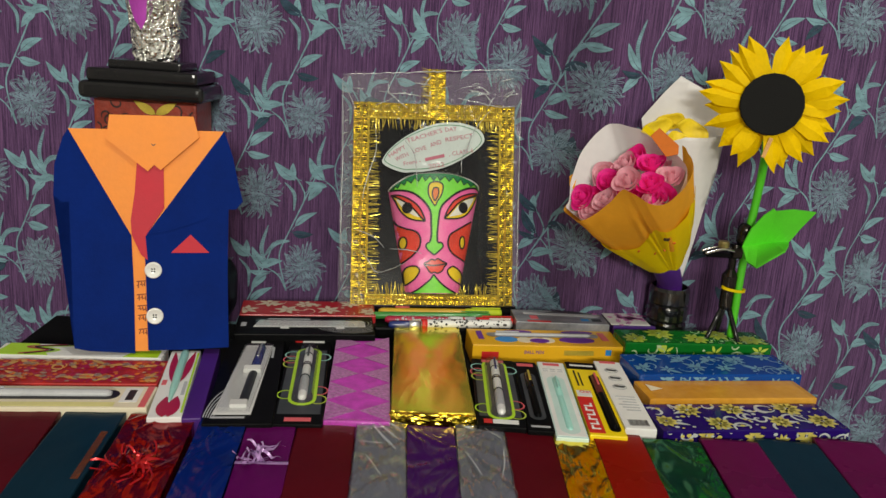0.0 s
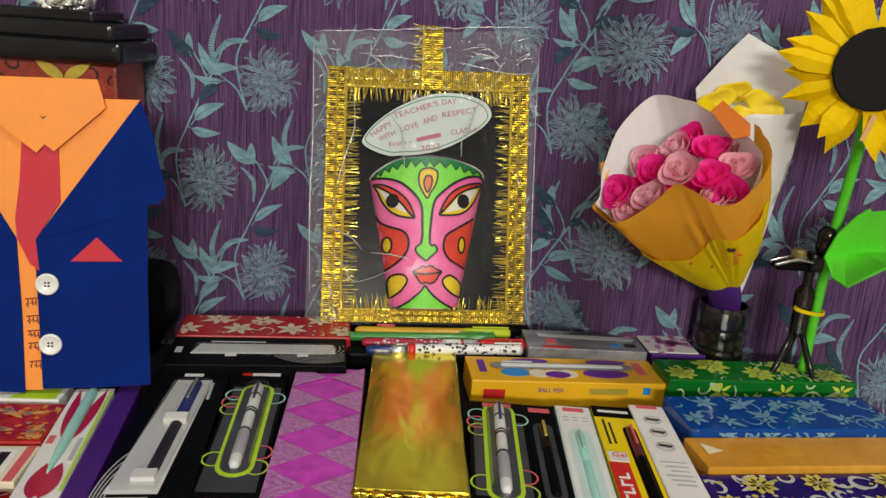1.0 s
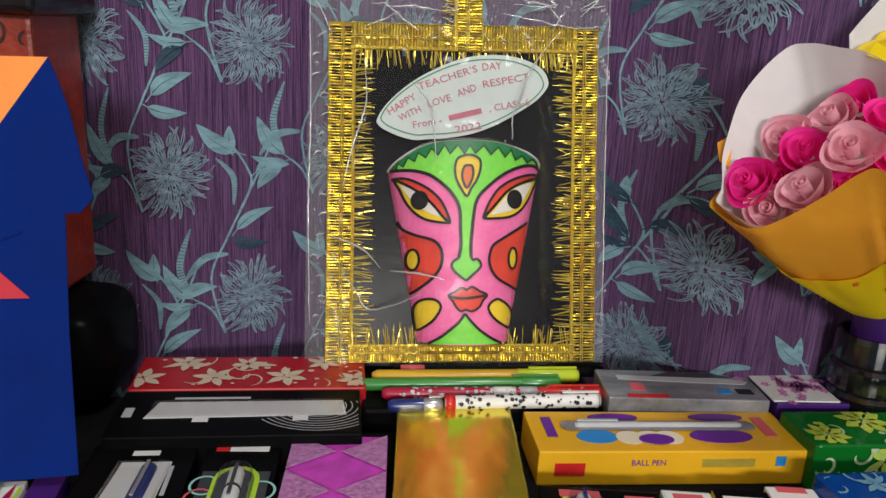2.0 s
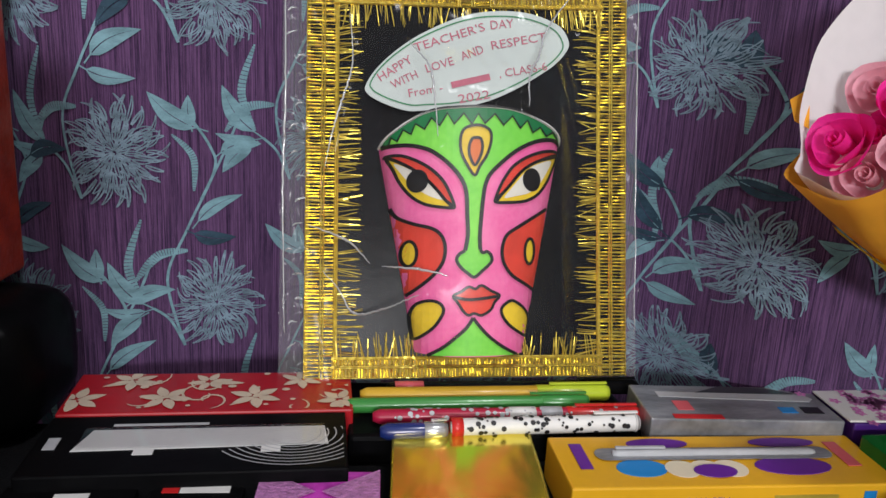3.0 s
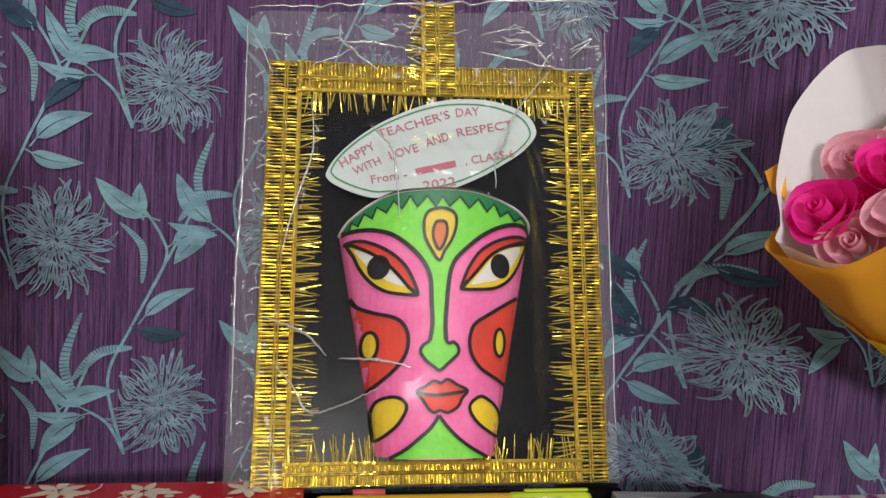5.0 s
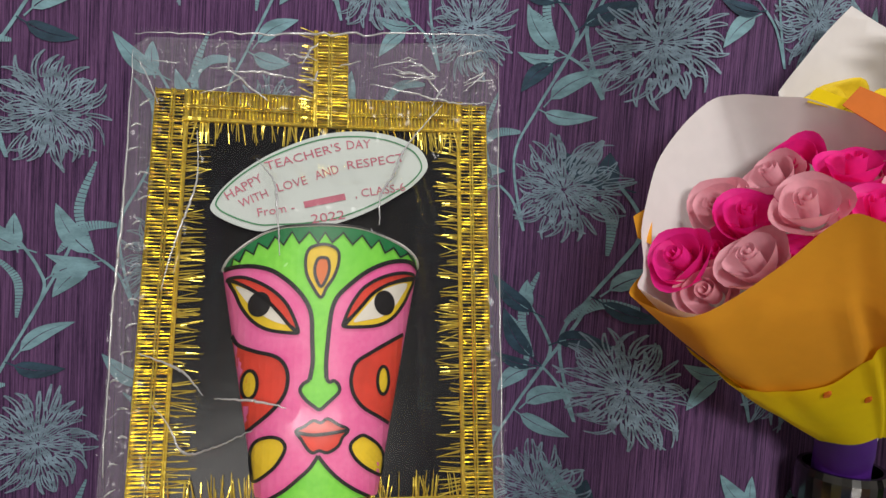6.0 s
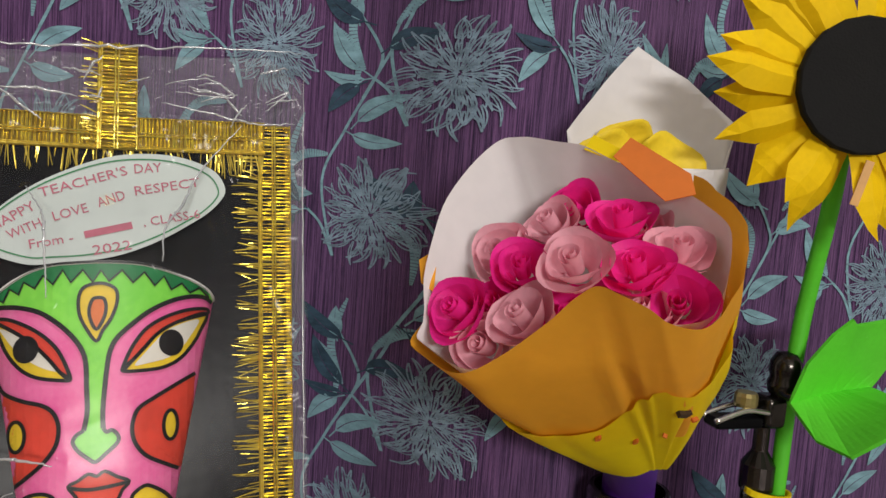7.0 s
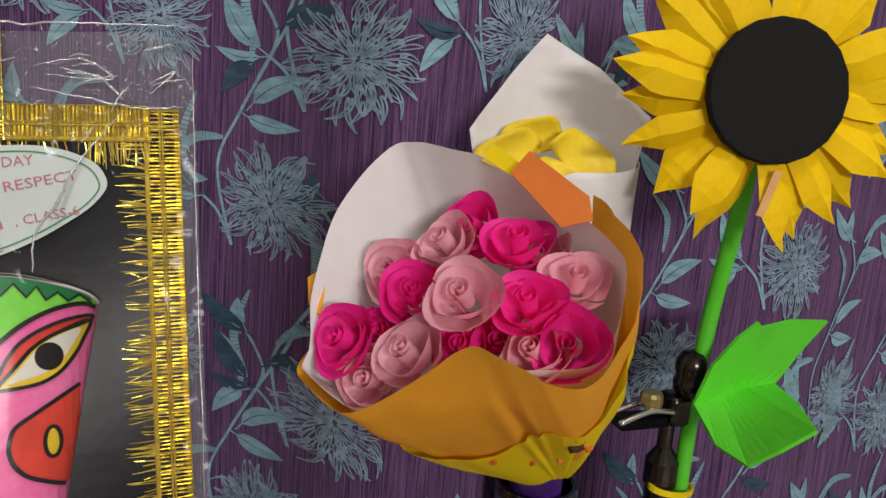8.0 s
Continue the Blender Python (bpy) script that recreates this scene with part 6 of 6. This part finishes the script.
solid(part("orange_fold", bend(bm, lambda x, y, _: (x, y, 0.004 - 0.10 * (x - 0.018))), M_BURNT, bouquet, "folded orange paper corner"))
bm = fill([(0.0060, 0.0750), (0.0106, 0.0838), (0.0260, 0.0680), (0.0202, 0.0640)])
solid(part("yellow_fold", bend(bm, lambda x, y, _: (x, y, -0.001)), M_YELLOW2, bouquet, "folded yellow paper corner"))
bm = fill([(-0.067, 0.036), (-0.076, 0.030), (-0.073, 0.016), (-0.066, 0.010)])
solid(part("orange_corner", bend(bm, lambda x, y, _: (x, y, -0.012)), M_ORANGE2, bouquet, "orange paper corner"))
M_TORN = mat("torn_spot", (0.06, 0.03, 0.01), 0.8, 0, 0.3, 60)
for t, k, s in ((0.63, 47, 0.0075), (0.57, 51, 0.0035), (0.50, 20, 0.0042), (0.41, 26, 0.0038), (0.46, 40, 0.0026)):
    p, q = Vector(outer(t, k)), Vector(outer(t, k + 1))
    r = Vector(outer(t + 0.03, k))
    e1, e2 = (q - p).normalized(), (r - p).normalized()
    nn = e1.cross(e2).normalized()
    if nn.dot(Vector((p.x, p.y, 0))) < 0:
        nn = -nn
    bm = bmesh.new()
    rim = ((-0.5, -0.15), (0.1, -0.3), (0.5, 0.2), (0.2, 0.3), (-0.3, 0.2))
    low, high = [[bm.verts.new(p + nn * d + s * (x * e1 + y * e2)) for x, y in rim] for d in (-0.0018, 0.0018)]
    bm.faces.new(low[::-1]), bm.faces.new(high)
    for i in range(5):
        bm.faces.new((low[i], low[(i + 1) % 5], high[(i + 1) % 5], high[i]))
    part("torn_spot", bm, M_TORN if s > 0.005 else M_BURNT, bouquet)


def rose_mesh(seed, material, name):
    """A rolled paper rose that opens upwards: nested curled petals."""
    rng = random.Random(seed)
    bm = bmesh.new()
    for j in range(2):
        line = []
        for i in range(34):
            a = 0.42 * i
            r = 0.0012 + 0.00042 * i * 0.42
            line.append((bm.verts.new((r * 0.8 * math.cos(a), r * 0.8 * math.sin(a), 0.0)), bm.verts.new((r * math.cos(a), r * math.sin(a), 0.0168 - 0.002 * (i / 33) + 0.0004 * math.sin(2.3 * a)))))
        for (p, q), (e, f) in zip(line, line[1:]):
            bm.faces.new((p, q, f, e))
        break
    petals = [(0.0108, 0.0172, 2.7, 1.2), (0.0112, 0.0168, 2.7, 3.3), (0.0110, 0.0170, 2.7, 5.4), (0.0155, 0.0150, 2.35, 0.3), (0.0158, 0.0146, 2.35, 2.4), (0.0156, 0.0148, 2.35, 4.5)]
    for r, h, span, a0 in petals:
        a0 += rng.uniform(-0.3, 0.3)
        grid = []
        for j in range(6):
            t = j / 5
            line = []
            for i in range(11):
                s = i / 10
                edge = (1 - abs(2 * s - 1)) ** 0.6
                a = a0 + span * (s - 0.5)
                flare = 0.0026 * (r / 0.014) * max(0.0, t - 0.6) / 0.4 * (1 + 0.5 * math.sin(3 * a))
                rr = r * (0.45 + 0.62 * math.sin(math.pi * 0.5 * min(1, t * 1.3))) + flare + 0.0007 * s
                hh = h * t * (0.72 + 0.28 * edge) + 0.0006 * noise.noise(Vector((a * 2, r * 300, seed)))
                line.append(bm.verts.new((rr * math.cos(a), rr * math.sin(a), hh - 0.004)))
            grid.append(line)
        for j in range(5):
            for i in range(10):
                bm.faces.new((grid[j][i], grid[j][i + 1], grid[j + 1][i + 1], grid[j + 1][i]))
    return finish(bm, name, material, True)


HOT = [rose_mesh(k, M_HOTPINK, "rose") for k in (1, 2)]
PALE = [rose_mesh(k, M_PALEPINK, "rose") for k in (3, 4)]
ROSES = [(-0.0495, -0.0035, -0.004, 1, -14, -14), (-0.0366, 0.0015, -0.010, 1, -8, -8), (-0.0178, -0.0158, 0.002, 0, -4, -16), (-0.0356, 0.0345, -0.014, 0, -10, 18), (-0.0228, 0.014, -0.003, 1, -8, 4), (-0.0101, 0.040, -0.008, 0, -2, 18), (0.000, 0.054, -0.014, 1, 2, 26),
         (0.0205, 0.0335, -0.005, 1, 8, 16), (0.0035, 0.004, 0.009, 0, 0, 0), (0.0275, 0.000, 0.004, 1, 10, -4), (0.0433, 0.015, -0.006, 0, 18, 6), (0.031, 0.0305, -0.014, 0, 14, 14), (0.0425, -0.0125, -0.001, 1, 12, -12), (0.031, -0.0170, -0.004, 0, 8, -14), (-0.0390, -0.0185, -0.010, 0, -14, -14), (0.0110, -0.004, -0.016, 1, 0, -10), (-0.0034, -0.004, -0.016, 1, 0, -10)]
rng = random.Random(2)
for k, (u, v, w, hot, ty, tx) in enumerate(ROSES):
    ob = new("rose", (HOT if hot else PALE)[k % 2])
    ob.parent = bouquet
    s = rng.uniform(0.74, 0.82)
    ob.matrix_local = pose(u, v, w - 0.009, -tx, ty, rng.uniform(0, 360)) @ Matrix.Scale(s, 4)
    tagged(ob, "hot pink paper rose" if hot else "pale pink paper rose")
p0 = BM @ Vector((0, -0.011, -0.128))
inv = BM.inverted()
part("handle", tube([inv @ Vector(p) for p in smooth([tuple(p0), (0.3235, 0.997, 0.866), (0.332, 1.010, 0.846), (0.334, 1.012, 0.785)], 4)], 0.0155, 16), mat("purple_handle_paper", (0.07, 0.012, 0.20), 0.5, 0, 0.15, 40), bouquet, "purple paper handle", smooth=True)

small = thing("single_rose_bouquet", "yellow paper rose in a pointed white paper cone", "bouquet")


def cone_plane(x, z, off):
    return 1.008 + off + 0.002 * noise.noise(Vector((x * 40, z * 30, 1)))


def middle(z):
    return 0.322 + (1.06 - z) * 0.046


bm = fill([(0.311, 1.103), (0.290, 1.080), (0.267, 1.052), (0.276, 1.025), (0.303, 0.960), (0.324, 0.860), (0.332, 0.800), (0.341, 0.860), (0.352, 0.960), (0.364, 1.020), (0.374, 1.064), (0.344, 1.088)], step=0.008)
solid(part("white_paper_back", bend(bm, lambda x, y, _: (x, cone_plane(x, y, 0.004 - 4 * (x - middle(y)) ** 2), y)), M_PAPER, small, "pointed white paper back", smooth=True))
bm = fill([(0.274, 1.030), (0.290, 1.026), (0.310, 1.036), (0.335, 1.037), (0.369, 1.040), (0.364, 1.010), (0.352, 0.960), (0.341, 0.860), (0.332, 0.800), (0.324, 0.860), (0.303, 0.960)], step=0.008)
solid(part("white_paper_front", bend(bm, lambda x, y, _: (x, cone_plane(x, y, (-0.046 + 18 * (x - middle(y)) ** 2) * min(1.0, max(0.0, (y - 0.80) / 0.24))), y)), M_PAPER, small, "white paper wrap", smooth=True))
M_YROSE = mat("yellow_rose_paper", (0.85, 0.62, 0.02), 0.6, 0, 0.12, 40, 0.1, 200)
for k, (x0, z0, r, tilt) in enumerate(((0.304, 1.046, 0.021, -4), (0.291, 1.037, 0.0235, -38), (0.319, 1.038, 0.0235, 36), (0.305, 1.030, 0.0165, 8))):
    bm = bmesh.new()
    grid = []
    for j in range(7):
        t = j / 6
        line = []
        for i in range(15):
            a = math.radians(tilt + 165 * (i / 14 - 0.5))
            rr = r * t * (1 + 0.04 * math.sin(5 * a + k) * t)
            x, z = x0 + rr * math.sin(a), z0 - 0.004 + rr * math.cos(a) * 0.92
            line.append(bm.verts.new((x, cone_plane(x, z, -0.012 - 0.0050 * k + 0.006 * (1 - t) * t - 0.005 * t ** 3 * math.cos(3 * a + k)), z)))
        grid.append(line)
    for j in range(6):
        for i in range(14):
            bm.faces.new((grid[j][i], grid[j][i + 1], grid[j + 1][i + 1], grid[j + 1][i]))
    bmesh.ops.remove_doubles(bm, verts=list(bm.verts), dist=1e-5)
    solid(part("rose_petal", bm, M_YROSE, small, "yellow paper rose petal", smooth=True), 0.0004)

# ---- sunflower ----
C = Vector((0.383, 0.924, 1.0805))
NRM = Vector((-0.29, -0.955, 0.05)).normalized()
RT = Vector((0, 0, 1)).cross(NRM).normalized()
SM = Matrix((RT, NRM.cross(RT), NRM)).transposed().to_4x4()
SM.translation = C
sunflower = thing("paper_sunflower", "yellow paper sunflower with a black centre on a green foam stem", "flower", SM)
rng = random.Random(8)


def petal(seed, long, wide_):
    rg = random.Random(seed)
    bm = bmesh.new()
    mid, le, ri = [], [], []
    for k in range(8):
        t = k / 7
        w = wide_ * (0.72 + 0.5 * t if t < 0.56 else (1 - t) / 0.44) * (1 if k < 7 else 0)
        y = long * t
        mid.append(bm.verts.new((0.0006 * rg.uniform(-1, 1), y, 0.003 + 0.006 * t - 0.008 * t * t)))
        if k < 7:
            le.append(bm.verts.new((-w * rg.uniform(0.92, 1.05), y, 0.0 + 0.004 * t - 0.006 * t * t)))
            ri.append(bm.verts.new((w * rg.uniform(0.92, 1.05), y, 0.0 + 0.005 * t - 0.006 * t * t)))
    for k in range(6):
        bm.faces.new((mid[k], mid[k + 1], le[k + 1], le[k]))
        bm.faces.new((mid[k], ri[k], ri[k + 1], mid[k + 1]))
    bm.faces.new((mid[6], mid[7], le[6]))
    bm.faces.new((mid[6], ri[6], mid[7]))
    return finish(bm, "petal", M_PETAL)


PET = [petal(k, 0.0440 + 0.0040 * (k % 2), 0.0100 + 0.0012 * (k % 3)) for k in range(6)]
for ring in range(2):
    for k in range(12):
        a = 360 * (k + 0.5 * ring) / 12 + rng.uniform(-5, 5)
        ob = new("petal", PET[rng.randrange(6)])
        ob.parent = sunflower
        ob.matrix_local = pose(0, 0, -0.002 - 0.003 * ring, 0, 0, a) @ pose(0, 0.0285, 0, rng.uniform(-14, 14), rng.uniform(-24, 24), rng.uniform(-10, 10)) @ Matrix.Scale(rng.uniform(0.9, 1.06), 4)
bm = lathe([(0, -0.003), (0.0325, -0.003), (0.0330, -0.001), (0.0330, 0.0015), (0.032, 0.0028), (0, 0.0030)], 19)
part("flower_centre", bm, M_BLACK_MATT, sunflower, "black foam disc", pose(0, 0, 0.004))
iv = SM.inverted()
stem_pts = [(0.388, 0.936, 1.060), (0.3985, 0.951, 1.02), (0.4035, 0.965, 0.97), (0.4015, 0.967, 0.925), (0.4005, 0.967, 0.87), (0.401, 0.968, 0.83), (0.4015, 0.969, 0.7985)]
part("stem", tube([iv @ Vector(p) for p in smooth(stem_pts, 4)], 0.0046, 10), M_GREENFOAM, sunflower, "bright green stem", smooth=True)
part("tape", box(0.004, 0.022, 0.0006, 0, (0, 0, 0)), mat("beige_tape", (0.62, 0.33, 0.10), 0.5, 0, 0.1, 60), sunflower, m=pose(0.002, -0.046, 0.0048, 4, 0, -14))
RIB = smooth([(0.391, 0.955, 0.915), (0.410, 0.957, 0.918), (0.428, 0.957, 0.921), (0.446, 0.956, 0.923)], 4)
UPPER = straight([(0.391, 0.955, 0.915), (0.397, 0.952, 0.938), (0.407, 0.947, 0.955), (0.416, 0.944, 0.964), (0.419, 0.944, 0.961), (0.440, 0.945, 0.964), (0.467, 0.947, 0.962), (0.456, 0.952, 0.943), (0.446, 0.956, 0.923)], 4)
LOWER = straight([(0.391, 0.955, 0.915), (0.388, 0.930, 0.903), (0.390, 0.909, 0.902), (0.398, 0.899, 0.914), (0.410, 0.891, 0.927), (0.430, 0.924, 0.926), (0.446, 0.956, 0.923)], 4)
bm = bmesh.new()
for edge in (UPPER, LOWER):
    rows = []
    for k, q in enumerate(edge):
        t = k / (len(edge) - 1) * (len(RIB) - 1)
        a, b = Vector(RIB[int(t)]), Vector(RIB[min(len(RIB) - 1, int(t) + 1)])
        p = a + (b - a) * (t - int(t))
        rows.append([bm.verts.new(iv @ (p + (Vector(q) - p) * u)) for u in (0, 0.33, 0.67, 1)])
    for r0, r1 in zip(rows, rows[1:]):
        for k in range(3):
            bm.faces.new((r0[k], r0[k + 1], r1[k + 1], r1[k]))
bmesh.ops.remove_doubles(bm, verts=list(bm.verts), dist=1e-5)
lf = part("leaf", bm, M_GREENFOAM, sunflower, "bright green foam leaf folded along its middle")
solid(lf, 0.002)
part("yellow_tie", lathe([(0.0098, -0.0016), (0.0112, -0.0016), (0.0112, 0.0016), (0.0098, 0.0016), (0.0098, -0.0016)], 20), M_YELLOW2, sunflower, "yellow tie round the stem", iv @ pose(0.3945, 0.967, 0.860, 4, 6, 0) @ Matrix.Diagonal((1.3, 0.8, 1, 1)))

# ---- mini tripod that the sunflower is tied to ----
tripod = thing("mini_tripod", "small black phone tripod tied to the flower stem", "tripod", pose(0.390, 0.972, TOP + 0.001))
part("column", lathe([(0, 0.070), (0.0075, 0.070), (0.0080, 0.074), (0.0080, 0.096), (0.0095, 0.098), (0.0095, 0.112), (0.0070, 0.116), (0.0045, 0.120), (0.0045, 0.134), (0, 0.134)], 18), M_METAL, tripod, smooth=False)
part("hub", box(0.020, 0.016, 0.018, 0.004, (0.006, 0, 0.134), seg=3), M_METAL, tripod, "dark metal clamp hub", smooth=True)
part("ball_head", lathe([(0, 0.150), (0.005, 0.151), (0.0085, 0.155), (0.0090, 0.160), (0.0078, 0.1635), (0.0088, 0.167), (0.0085, 0.172), (0.0055, 0.177), (0, 0.178)], 20), M_METAL, tripod, "polished black ball joint", pose(0.0075, -0.004, 0), True)
bm = None
for y in (-0.006, 0.006):
    bm = tube(smooth([(-0.036, y, 0.139), (-0.026, y, 0.1425), (-0.016, y, 0.1450), (-0.006, y, 0.1440), (0.004, y, 0.1420)], 4), 0.0017, 8, bm)
part("clamp_jaw", bm, mat("bright_steel", (0.62, 0.60, 0.56), 0.18, 0.95, 0.15, 60), tripod, "bright steel clamp bars", smooth=True)
part("jaw_pad", box(0.030, 0.014, 0.006, 0.002, (-0.020, 0, 0.1345), seg=3), M_BLACK, tripod, "black rubber pad")
part("clamp_knob", lathe([(0, 0), (0.0060, 0), (0.0065, 0.002), (0.0065, 0.006), (0.0055, 0.008), (0, 0.008)], 14), mat("brass_knob", (0.32, 0.26, 0.10), 0.3, 0.7, 0.2, 60), tripod, "dull brass knob", pose(-0.014, -0.001, 0.146))
for a in (200, 320, 80):
    c, d = math.cos(math.radians(a)), math.sin(math.radians(a))
    leg = part("leg", tube([(0.004 * c, 0.004 * d, 0.074), (0.020 * c, 0.020 * d, 0.036), (0.034 * c, 0.034 * d, 0.004)], 0.0032, 8, None, 0.8), M_LACQUER, tripod, smooth=True)
    part("rubber_foot", lathe([(0, 0), (0.0036, 0), (0.0040, 0.003), (0.0030, 0.007), (0, 0.008)], 12), M_BLACK_MATT, leg, m=pose(0.034 * c, 0.034 * d, 0.0))
